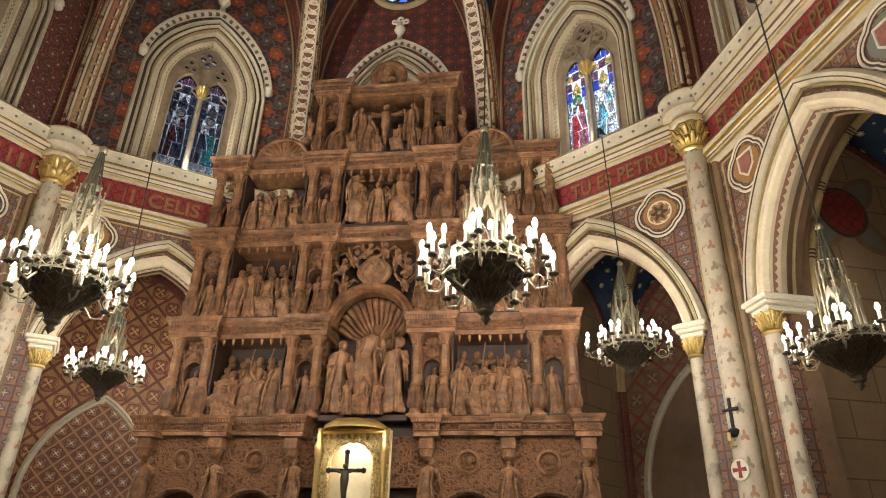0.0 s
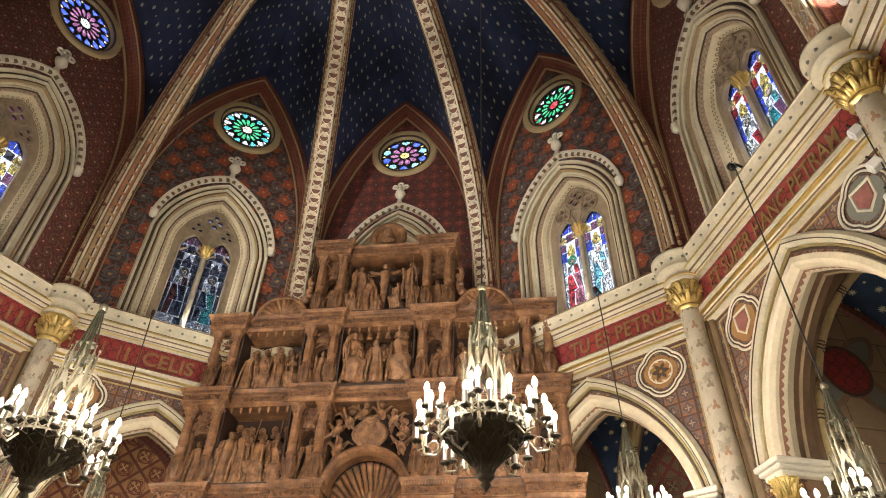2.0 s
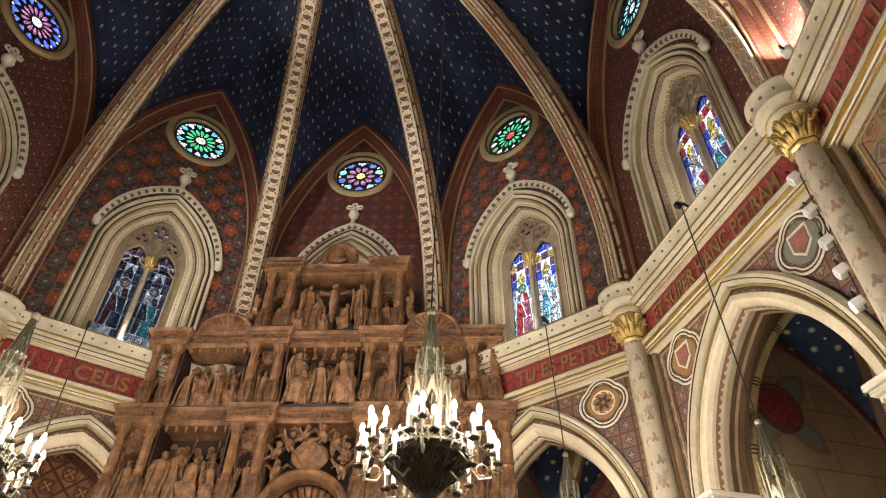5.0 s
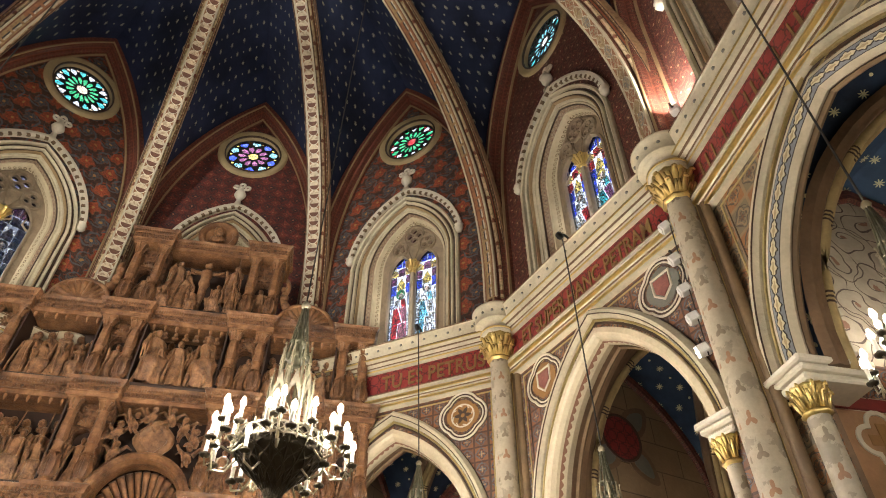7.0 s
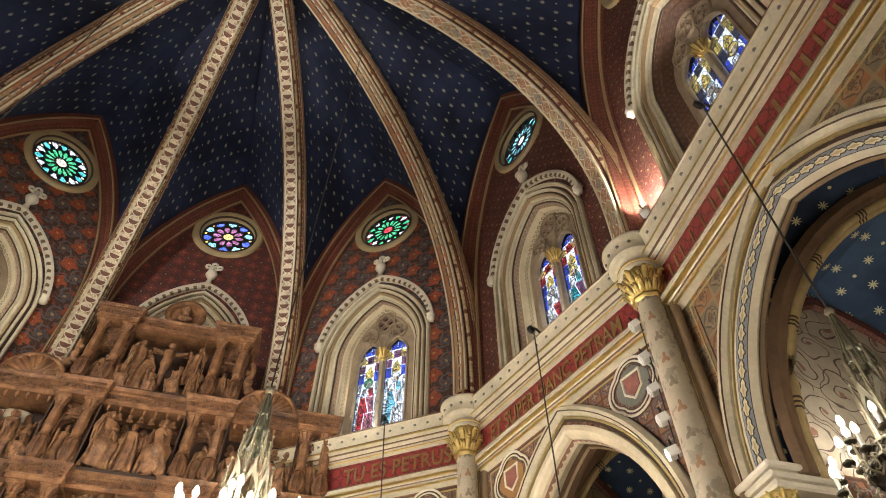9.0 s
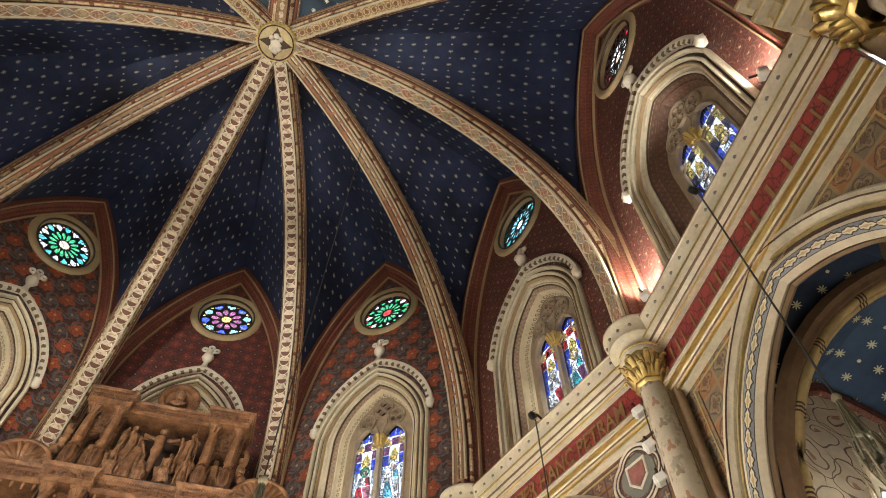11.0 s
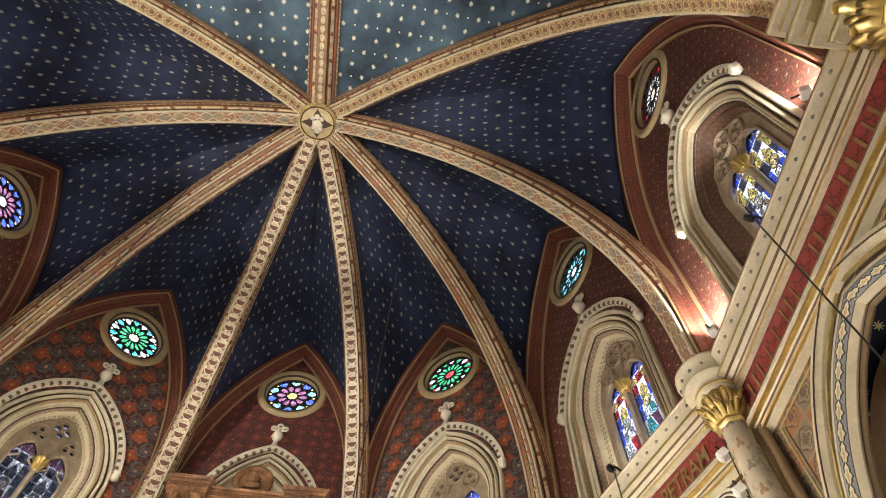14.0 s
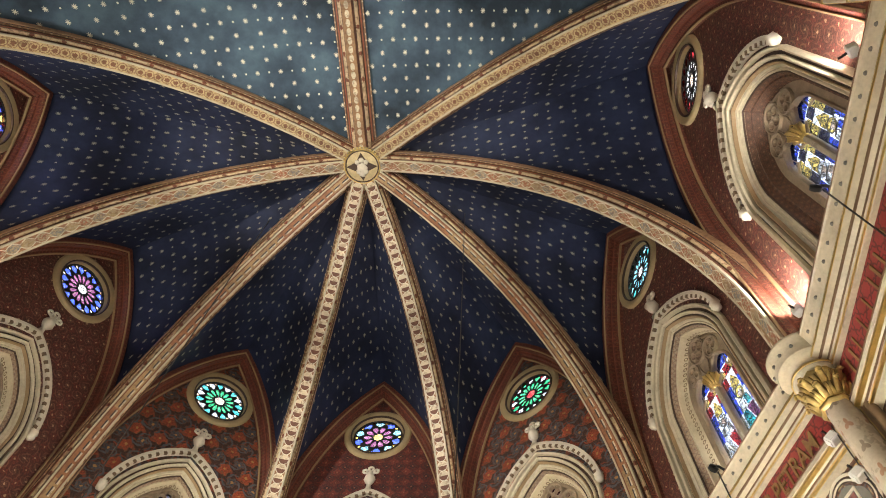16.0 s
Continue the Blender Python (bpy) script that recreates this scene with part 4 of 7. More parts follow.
        back = {3: ["blue", "slate", "slate", "slate", "dark", "slate", "dark"], 5: ["white", "white", "pale", "white", "pale", "blue", "plum"],
                6: ["white", "white", "pale", "white", "blue", "blue", "red"], 7: ["white", "blue", "dark", "flesh", "blue", "dark", "gold"]}.get(k, ["white", "blue", "plum", "dark", "blue", "plum", "gold"])
        cuts = [7.08, 7.20, 7.36, 7.62, 7.90, 8.15, 8.34, 8.50]
        g = 0.005
        for j, ((z0, z1), c) in enumerate(zip(zip(cuts, cuts[1:]), back)):
            w = (0.205, 0.205, 0.15, 0.14, 0.12, 0.085, 0.085)[j]
            if w < 0.2:
                piece([(x - 0.205, z0 + g), (x - 0.205, z1 - g), (x - w - g, z1 - g), (x - w - g, z0 + g)], c)
                piece([(x + w + g, z0 + g), (x + w + g, z1 - g), (x + 0.205, z1 - g), (x + 0.205, z0 + g)], c)
            else:
                for q in (-0.205, -0.07, 0.07):
                    piece([(x + q + g, z0 + g), (x + q + g, z1 - g), (x + q + 0.13, z1 - g), (x + q + 0.13, z0 + g)], rng.choice((c, c, "white", "pale")))
        piece([(x - 0.15, 7.36 + g), (x - 0.14, 7.62), (x - 0.03, 7.62), (x - 0.05, 7.36 + g)], robe)
        piece([(x - 0.04, 7.36 + g), (x - 0.02, 7.62), (x + 0.14, 7.62), (x + 0.15, 7.36 + g)], robe if k == 7 else cloth)
        piece([(x - 0.14, 7.63), (x - 0.12, 7.90), (x - 0.04, 7.90), (x + 0.04, 7.63)], robe)
        piece([(x + 0.05, 7.63), (x - 0.03, 7.90), (x + 0.12, 7.90), (x + 0.14, 7.63)], cloth)
        piece([(x - 0.12, 7.91), (x - 0.09, 8.05), (x - 0.005, 8.05), (x + 0.01, 7.91)], "white")
        piece([(x + 0.02, 7.91), (x + 0.005, 8.05), (x + 0.09, 8.05), (x + 0.12, 7.91)], robe)
        halo = {3: "dim_grey", 5: "green" if s < 0 else "white"}.get(k, "gold" if s > 0 else "white")
        bm = bmesh.new()
        plate(bm, circle(0.085, 8.145, 16, x), [circle(0.05, 8.135, 12, x)], 0.45, 0.456)
        part("glass_piece", bm, GLASS[halo], win)
        piece(circle(0.046, 8.135, 12, x), "flesh")
        piece([(x - 0.08, 8.24), (x - 0.08, 8.33), (x, 8.47), (x + 0.08, 8.33), (x + 0.08, 8.24)], "gold" if k != 3 else "dark")
        for q, c in ((-0.20, "gold"), (-0.065, pal[1]), (0.07, "gold")):
            piece([(x + q, 8.505), (x + q, 8.60), (x + q + 0.065, 8.65), (x + q + 0.13, 8.60), (x + q + 0.13, 8.505)] if c == "gold" else [(x + q, 8.505), (x + q, 8.65), (x + q + 0.13, 8.65), (x + q + 0.13, 8.505)], c if k != 3 else "dark")
        up = [p for p in pointed(0.21, 8.50, 8.52, 8.855, 12, x) if p[1] > 8.66]
        left, right = [p for p in up if p[0] < x - 0.004], [p for p in up if p[0] > x + 0.004]
        piece(left + [(x - 0.004, up[len(up) // 2][1]), (x - 0.004, 8.67), (x - 0.08, 8.67)], pal[0] if k != 3 else "plum")
        piece([(x + 0.004, 8.67), (x + 0.004, up[len(up) // 2][1])] + right + [(x + 0.08, 8.67)], pal[0] if k != 3 else "plum")
        for zz in cuts[1:]:
            outline([(x - 0.205, zz), (x + 0.205, zz)])
        outline(circle(0.085, 8.145, 16, x))
        outline([(x - 0.15, 7.36), (x - 0.14, 7.62), (x - 0.12, 7.91), (x - 0.09, 8.05), (x + 0.09, 8.05), (x + 0.12, 7.91), (x + 0.14, 7.62), (x + 0.15, 7.36)])
    # Extra pane behind each light tints daylight leaking through gaps; dimmer in window 3.
    for l in lights:
        piece([(u, z + 0.004) for u, z in l], "dim_grey" if k == 3 else "pale", 0.462)
    for u, z, r, lobes in foils:
        piece(circle(r, z, 20, u), "dark" if k == 3 else "white" if k == 6 and u else "plum")
    for ob in win.children:
        if ob.name.split(".")[0] in ("glass_piece", "lead_came", "tracery", "mullion", "mullion_capital"):
            ob.matrix_basis = Matrix.Translation((0, -0.06, 7.05)) @ Matrix.Diagonal((0.96, 1, 1.12, 1)) @ Matrix.Translation((0, 0, -7.05))


def rose(k):
    m, length = wall_at(k)
    z = 11.785
    ob = thing("rose_window_%d" % k, m, "round stained-glass rose window in a moulded ochre ring", "window", "rose windows", "structure")
    bm = bmesh.new()
    moulding(bm, circle(0.52, z, 40), [(0.16, 0), (0.15, 0.05), (0.11, 0.07), (0.07, 0.045), (0.05, 0.05), (0.03, 0.02), (0.0, 0.01), (-0.008, -0.03), (-0.022, -0.06)], closed=True)
    part("ring", bm, OCHRERING, ob, "ochre moulded stone ring", True)
    bm = bmesh.new()
    moulding(bm, circle(0.535, z, 40), [(0.012, 0.03), (0.008, 0.055), (-0.012, 0.05), (-0.016, 0.02)], closed=True)
    part("ring_line", bm, DARKLINE, ob)
    scheme = {3: ("pale", "green", "teal", "flesh"), 4: ("blue", "plum", "sky", "gold"), 5: ("pale", "green", "green", "red"), 6: ("sky", "sky", "teal", "white"),
              7: ("red", "white", "red", "flesh"), 2: ("blue", "plum", "blue", "flesh"), 1: ("blue", "blue", "gold", "red")}[k]
    count = 15 if k != 4 else 10

    holes = []

    def wedge(r0, r1, a0, a1, colour):
        pts = [(r * math.cos(a), z + r * math.sin(a)) for r, a in ((r0, (a0 * 0.62 + a1 * 0.38)), ((r0 + r1) / 2, a0), (r1 * 0.96, a0 * 0.8 + a1 * 0.2), (r1, (a0 + a1) / 2), (r1 * 0.96, a0 * 0.2 + a1 * 0.8), ((r0 + r1) / 2, a1), (r0, a0 * 0.38 + a1 * 0.62))]
        pane(pts, colour)

    def pane(pts, colour):
        bm = bmesh.new()
        plate(bm, pts, [], 0.052, 0.058)
        part("glass_piece", bm, GLASS[colour], ob)
        holes.append(pts)

    for i in range(count):
        a = 2 * math.pi * i / count
        w = math.pi / count
        wedge(0.12, 0.295, a - w * 0.84, a + w * 0.84, scheme[1])
        wedge(0.315, 0.475, a + w - w * 0.72, a + w + w * 0.72, scheme[0] if i % 2 else scheme[2])
        pane(circle(0.030, z + 0.435 * math.sin(a), 8, 0.435 * math.cos(a)), scheme[3])
    pane(circle(0.10, z, 16), "white" if k in (2, 6) else scheme[3])
    bm = bmesh.new()
    plate(bm, circle(0.50, z, 40), holes, 0.048, 0.062)
    part("tracery", bm, LEAD, ob, "dark pierced tracery")
    bm = bmesh.new()
    for r in (0.105, 0.30, 0.475):
        moulding(bm, circle(r, z, 28), [(0.008, 0), (0.006, 0.012), (-0.006, 0.012), (-0.008, 0)], 0.05, True)
    for i in range(count):
        a = 2 * math.pi * (i + 0.5) / count
        tube(bm, [(0.1 * math.cos(a), 0.047, z + 0.1 * math.sin(a)), (0.30 * math.cos(a), 0.047, z + 0.30 * math.sin(a))], 0.007, 4)
    part("lead_came", bm, LEAD, ob)


def corner(k):
    """Clustered pier in a corner of the apse, with the gilded capital under the cornice."""
    v = VERT[k]
    inward = -v.normalized() if k not in (7, 0) else Vector((-1 if v.x > 0 else 1, 0, 0))
    a = math.atan2(inward.y, inward.x)
    m = Matrix.Translation(v + Vector((0, -0.42 if k in (0, 7) else 0, 0))) @ Matrix.Rotation(a, 4, "Z")
    ob = thing("corner_column", m, "painted marble column with a gilded leaf capital in the apse corner", "column", "apse columns", "structure")
    bm = bmesh.new()
    for y in (-0.165, 0.165):
        lathe(bm, [(0.045, 0.0), (0.045, 6.0)], 10, (0.07, y, 0))
    box(bm, -0.25, 0.13, -0.13, 0.13, 0, 6.0)
    part("pier", bm, BROWNCREAM, ob, "ochre pier behind the shaft", True)
    square = k in (0, 7)
    f = 1.7 if square else 1.0
    bm = bmesh.new()
    lathe(bm, [(0.19, 0), (0.19, 0.5), (0.17, 0.55), (0.135, 0.62), (0.125, 6.16)], 24, (0.21, 0, 0))
    part("shaft", bm, SHAFT, ob, "pale painted marble shaft", True)
    for y in (-0.112, 0.112):
        bm = bmesh.new()
        tube(bm, [(0.125, y, 0.1), (0.125, y, 6.15)], 0.010, 6)
        part("gilt_fillet", bm, GOLDPAINT, ob, "thin gilded fillet")
    bm = bmesh.new()
    lathe(bm, [(0.13 * f, 6.10), (0.155 * f, 6.12), (0.155 * f, 6.15), (0.125 * f, 6.17), (0.13 * f, 6.26), (0.16 * f, 6.32), (0.145 * f, 6.35), (0.17 * f, 6.42), (0.20 * f, 6.47), (0.18 * f, 6.50)], 24, (0.21, 0, 0), lobes=8, lobe=0.07)
    cap = part("capital", bm, GOLD, ob, "gilded leaf capital", True)
    for row, (z, r, off) in enumerate(((6.17, 0.125, 0.0), (6.29, 0.145, 0.5))):
        for j in range(8):
            t = 2 * math.pi * (j + off) / 8
            share("acanthus_leaf", LEAF, cap, Matrix.Translation((0.21 + r * f * math.cos(t), r * f * math.sin(t), z)) @ Matrix.Rotation(t, 4, "Z") @ Matrix.Diagonal((1.45 * f, 1.9 * f, 1.05, 1)))
    if square:
        # heavy square block that carries the arch to the nave
        bm = bmesh.new()
        for e, z0, z1 in ((0.40, 6.50, 6.56), (0.36, 6.56, 6.64), (0.46, 6.64, 6.70), (0.43, 6.70, 6.92), (0.50, 6.92, 7.0), (0.44, 7.0, 7.30), (0.50, 7.30, 7.38)):
            box(bm, -0.3, 0.1 + e, -e, e, z0, z1, 0.012)
        part("square_block", bm, CREAM, ob, "square cream and gold cornice block")
        for e, z in ((0.405, 6.53), (0.365, 6.60), (0.465, 6.67), (0.435, 6.76), (0.435, 6.86), (0.505, 6.96), (0.445, 7.06), (0.445, 7.24), (0.505, 7.34)):
            bm = bmesh.new()
            box(bm, 0.0, 0.1 + e, -e, e, z - 0.012, z + 0.012)
            part("block_line", bm, GOLD, ob, "gilded line")
        bm = bmesh.new()
        box(bm, 0.05, 0.55, -0.30, 0.30, 6.74, 6.88)
        part("block_panel", bm, GOLDPAINT, ob, "gilded sunk panel")
    else:
        bm = bmesh.new()
        lathe(bm, [(0.15, 6.485), (0.20, 6.49), (0.225, 6.52), (0.225, 6.56), (0.20, 6.59), (0.21, 6.63), (0.25, 6.645), (0.30, 6.65), (0.305, 6.66), (0.295, 6.68), (0.31, 6.82), (0.335, 6.835), (0.335, 6.87), (0.30, 6.90), (0.0, 6.96)], 28, (0.21, 0, 0))
        part("abacus", bm, CREAM, ob, "round cream cornice block over the capital", True)
        bm = bmesh.new()
        lathe(bm, [(0.222, 6.525), (0.236, 6.532), (0.236, 6.548), (0.222, 6.555)], 28, (0.21, 0, 0))
        part("abacus_line", bm, GOLD, ob, "gilded line")
        for j in range(-2, 3):
            t = j * 0.45
            share("stud", STUD, ob, Matrix.Translation((0.21 + 0.303 * math.cos(t), 0.303 * math.sin(t), 6.75)) @ Matrix.Rotation(t, 4, "Z") @ Matrix.Rotation(radians(85), 4, "Y"))


BOSSGOLD = plain("pale_gilt_boss", (0.60, 0.48, 0.26), 0.45, 0.25, vary=0.4, scale=9)
LETTER = plain("dull_gold_letters", (0.26, 0.16, 0.06), 0.5, 0.2, vary=0.45, scale=9)
REDRIB = plain("faded_ochre_chapel_rib", (0.50, 0.37, 0.17), 0.6, vary=0.35)
MEDAL = [plain("ochre_medallion", (0.32, 0.16, 0.05), 0.55), plain("grey_green_medallion", (0.17, 0.17, 0.14), 0.55), plain("tan_medallion", (0.24, 0.12, 0.06), 0.55)]
GREYBLUE = plain("faded_red_blue_shield", (0.28, 0.10, 0.08), 0.55, vary=0.5, scale=9)
DARKSTUD = plain("dark_silver_stud", (0.22, 0.21, 0.18), 0.4, 0.3)
DARKDENT = plain("shadow_brown_dentil", (0.17, 0.11, 0.06), 0.6)
OCHRERING = plain("ochre_ring_stone", (0.42, 0.32, 0.17), 0.55, vary=0.25)
BROWNCREAM = plain("ochre_pier_stone", (0.21, 0.135, 0.07), 0.55, vary=0.35)

bm = bmesh.new()
tube(bm, [Vector((0.0, 0, 0)), Vector((0.03, 0, 0.05)), Vector((0.055, 0, 0.115)), Vector((0.075, 0, 0.125)), Vector((0.08, 0, 0.10))], 0.022, 5, r1=0.012)
for y in (-0.018, 0.018):
    tube(bm, [Vector((0.004, y, 0.0)), Vector((0.03, y * 1.6, 0.06)), Vector((0.05, y * 1.8, 0.10))], 0.014, 5, r1=0.008)
LEAF = finish("acanthus_leaf", bm, GOLD, True)
bm = bmesh.new()
lathe(bm, [(0.0, 0.022), (0.012, 0.018), (0.02, 0.006), (0.021, 0.0)], 8)
STUD = finish("stud", bm, DARKSTUD)
for k in range(1, 8):
    walls(k)
    cornice(k)
    window(k)
    rose(k)
for k in range(0, 8):
    corner(k)

# ---- vault ----
APEX = Vector((0, 0, 13.74))
Z0 = 7.1


def rib_line(v, n=28):
    """Quarter arc from over the corner v up to the crown; points with their inward-down normals."""
    span, zs = math.hypot(v.x, v.y), 7.5
    h = APEX.z - zs
    r = (span * span + h * h) / (2 * span)
    c = span - r
    top = math.atan2(h, -c)
    e = Vector((v.x, v.y, 0)).normalized()
    pts, fronts = [e * span + Vector((0, 0, Z0))], [-e]
    for i in range(n + 1):
        a = top * i / n
        pts.append(e * (c + r * math.cos(a)) + Vector((0, 0, zs + r * math.sin(a))))
        fronts.append(-(e * math.cos(a) + Vector((0, 0, math.sin(a)))))
    return pts, fronts, e


RIBKIND = {0: "leafy", 1: "wave", 2: "dash", 3: "chain", 4: "chain", 5: "dash", 6: "wave", 7: "leafy"}


# half of the rib's section: flat face, hollow, roll, hollow, outer fillet with its dots
HALF = [(0.088, 0.33), (0.094, 0.24), (0.106, 0.225), (0.112, 0.245), (0.130, 0.255), (0.148, 0.240), (0.154, 0.205), (0.148, 0.175), (0.162, 0.11), (0.180, 0.125), (0.205, 0.115), (0.212, 0.02)]
RIBPROF = [(-a, b) for a, b in HALF[::-1]] + HALF


def rib(k):
    pts, fronts, e = rib_line(SPRUNG[k])
    side = e.cross(Vector((0, 0, 1)))
    bm = bmesh.new()
    sweep(bm, pts, RIBPROF, [side] * len(pts), fronts)
    ob = part("vault_rib", bm, RIBS[RIBKIND[k]])
    tagged(ob, "painted and gilded stone rib of the starry vault", "vault rib", "vault ribs", "structure")
    bm = bmesh.new()
    for s in (-0.10, 0.10):
        sweep(bm, pts, [(s - 0.014, 0.30), (s - 0.014, 0.335), (s + 0.014, 0.335), (s + 0.014, 0.30)], [side] * len(pts), fronts)
    part("rib_edge", bm, CREAM, ob, "cream rib edge")


for k in range(8):
    rib(k)


def web(name, left, right, material, label):
    """A vault cell between two lines of the same number of points."""
    bm = bmesh.new()
    lay = bm.loops.layers.uv.verify()
    rows, m = [], 8
    run = 0.0
    for i, (p, q) in enumerate(zip(left, right)):
        if i:
            run += ((p - left[i - 1]).length + (q - right[i - 1]).length) / 2
        w = (q - p).length
        rows.append([(bm.verts.new(p.lerp(q, j / m)), (w * j / m, run)) for j in range(m + 1)])
    for a, b in zip(rows, rows[1:]):
        for j in range(m):
            quad = (a[j], a[j + 1], b[j + 1], b[j])
            f = bm.faces.new([v for v, _ in quad])
            f.smooth = True
            for l, (_, q) in zip(f.loops, quad):
                l[lay].uv = q
    ob = part(name, bm, material)
    return tagged(ob, label, "vault", kind="structure")


def resample(pts, n):
    d = [0.0]
    for a, b in zip(pts, pts[1:]):
        d.append(d[-1] + (b - a).length)
    out, j = [], 0
    for i in range(n):
        t = d[-1] * i / (n - 1)
        while j < len(d) - 2 and d[j + 1] < t:
            j += 1
        f = (t - d[j]) / max(1e-9, d[j + 1] - d[j])
        out.append(pts[j].lerp(pts[j + 1], f))
    return out


for k in range(1, 8):
    m, length = wall_at(k)
    arch = pointed(length / 2 - 0.03, Z0, 9.0, 13.18, 20)
    half = len(arch) // 2
    for end, line in ((k - 1, arch[:half + 1]), (k, arch[half:][::-1])):
        f = resample([m @ Vector((u, -0.22, z)) for u, z in line], 30)
        r = resample(rib_line(SPRUNG[end])[0], 30)
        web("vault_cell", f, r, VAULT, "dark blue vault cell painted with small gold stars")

# the cell towards the nave, with its ridge rib, and the arch between choir and nave
ARCHY = -SIDE - 0.26
for s, end in ((-1, 0), (1, 7)):
    v = SPRUNG[end]
    line = [Vector((s * abs(v.x) * math.cos(math.pi / 2 * i / 24), ARCHY, 7.5 + 6.2 * math.sin(math.pi / 2 * i / 24))) for i in range(25)]
    f = resample([Vector((v.x, ARCHY, Z0))] + line, 30)
    web("vault_cell", f, resample(rib_line(v)[0], 30), VAULT_LIT, "blue vault cell coloured as if lit from the nave, with gold and white stars")
bm = bmesh.new()
pts = [Vector((0, -0.1 - 4.2 * i / 12, 13.74)) for i in range(13)]
sweep(bm, pts, [(-0.27, 0.0), (-0.27, 0.07), (-0.19, 0.09), (-0.16, 0.14), (-0.10, 0.15), (-0.09, 0.26), (0.09, 0.26), (0.10, 0.15), (0.16, 0.14), (0.19, 0.09), (0.27, 0.07), (0.27, 0.0)], [Vector((1, 0, 0))] * 13, [Vector((0, 0, -1))] * 13)
tagged(part("ridge_rib", bm, RIBS["oval"]), "painted ridge rib running towards the nave", "vault rib", "vault ribs", "structure")

# boss
boss = thing("vault_boss", Matrix.Translation((0, 0, 13.34)) @ Matrix.Diagonal((1.18, 1.18, 1, 1)), "round gilded boss with a painted star at the crown", "vault boss", kind="structure")
bm = bmesh.new()
lathe(bm, [(0.0, 0.0), (0.24, 0.0), (0.27, 0.012), (0.30, 0.03), (0.31, 0.08), (0.27, 0.12), (0.26, 0.36)], 36)
part("disc", bm, BOSSGOLD, boss, "gilded disc", True)
bm = bmesh.new()
star = [((0.25 if i % 2 == 0 else 0.125) * math.cos(math.pi / 4 * i), (0.235 if i % 2 == 0 else 0.11) * math.sin(math.pi / 4 * i)) for i in range(8)]
plate(bm, star, [], -0.01, 0.0)
for i in range(4):
    a = math.pi / 4 + math.pi / 2 * i
    plate(bm, circle(0.032, 0.10 * math.sin(a), 10, 0.10 * math.cos(a)), [], -0.008, 0.0)
bmesh.ops.rotate(bm, verts=bm.verts, cent=(0, 0, 0), matrix=Matrix.Rotation(radians(90), 3, "X"))
bmesh.ops.translate(bm, verts=bm.verts, vec=(0, 0, -0.012))
part("star", bm, DARKLINE, boss, "dark four-pointed star")
bm = bmesh.new()
for x, y, r in ((0, 0.02, 0.085), (0, 0.11, 0.06), (-0.05, 0.08, 0.05), (0.05, 0.08, 0.05), (-0.07, -0.075, 0.04), (0.07, -0.075, 0.04), (0, -0.11, 0.045)):
    lathe(bm, [(0.0, -0.035), (r * 0.7, -0.032), (r, -0.016), (r, 0.0)], 12, (x, y, -0.008), lobes=5, lobe=0.12)
part("emblem", bm, IVORY, boss, "pale emblem in the star", True)
bm = bmesh.new()
lathe(bm, [(0.275, -0.004), (0.285, -0.014), (0.295, 0.0), (0.29, 0.01)], 36)
part("rim", bm, GOLD, boss, "gilded rope rim", True)
bm = bmesh.new()
lathe(bm, [(0.252, -0.003), (0.256, -0.010), (0.264, -0.010), (0.268, -0.003)], 36)
part("rim_line", bm, DARKLINE, boss, "dark line inside the rim")
bm = bmesh.new()
lathe(bm, [(0.0, -0.012), (0.012, -0.009), (0.016, 0.0)], 6)
BEAD = finish("rim_bead", bm, GOLD, True)
for i in range(36):
    share("rim_bead", BEAD, boss, Matrix.Translation((0.305 * math.cos(math.pi * i / 18), 0.305 * math.sin(math.pi * i / 18), 0.03)))

# ---- chapels behind the arches ----
CHAPEL = {1: (CHAP_TAN, CHAP_TAN, CHAP_TAN), 2: (CHAP_TAN, CHAP_TAN, CHAP_TAN), 3: (CHAP_TAN, CHAP_TAN, CHAP_TAN), 4: (CHAP_RED, CHAP_RED, CHAP_RED),
          5: (CHAP_RED, CHAP_STONE, CHAP_RED), 6: (CHAP_STONE, CHAP_STONE, CHAP_STONE), 7: (CHAP_BEIGE, CHAP_BEIGE, CHAP_BEIGE)}
QUAT = (0.80, 3.71)
ORANGE = plain("warm_orange_wall_paint", (0.40, 0.215, 0.105), 0.6, vary=0.3, scale=2)
CX, CY0, CY1, CZS, CZA = 1.62, 0.42, 3.40, 4.4, 6.70
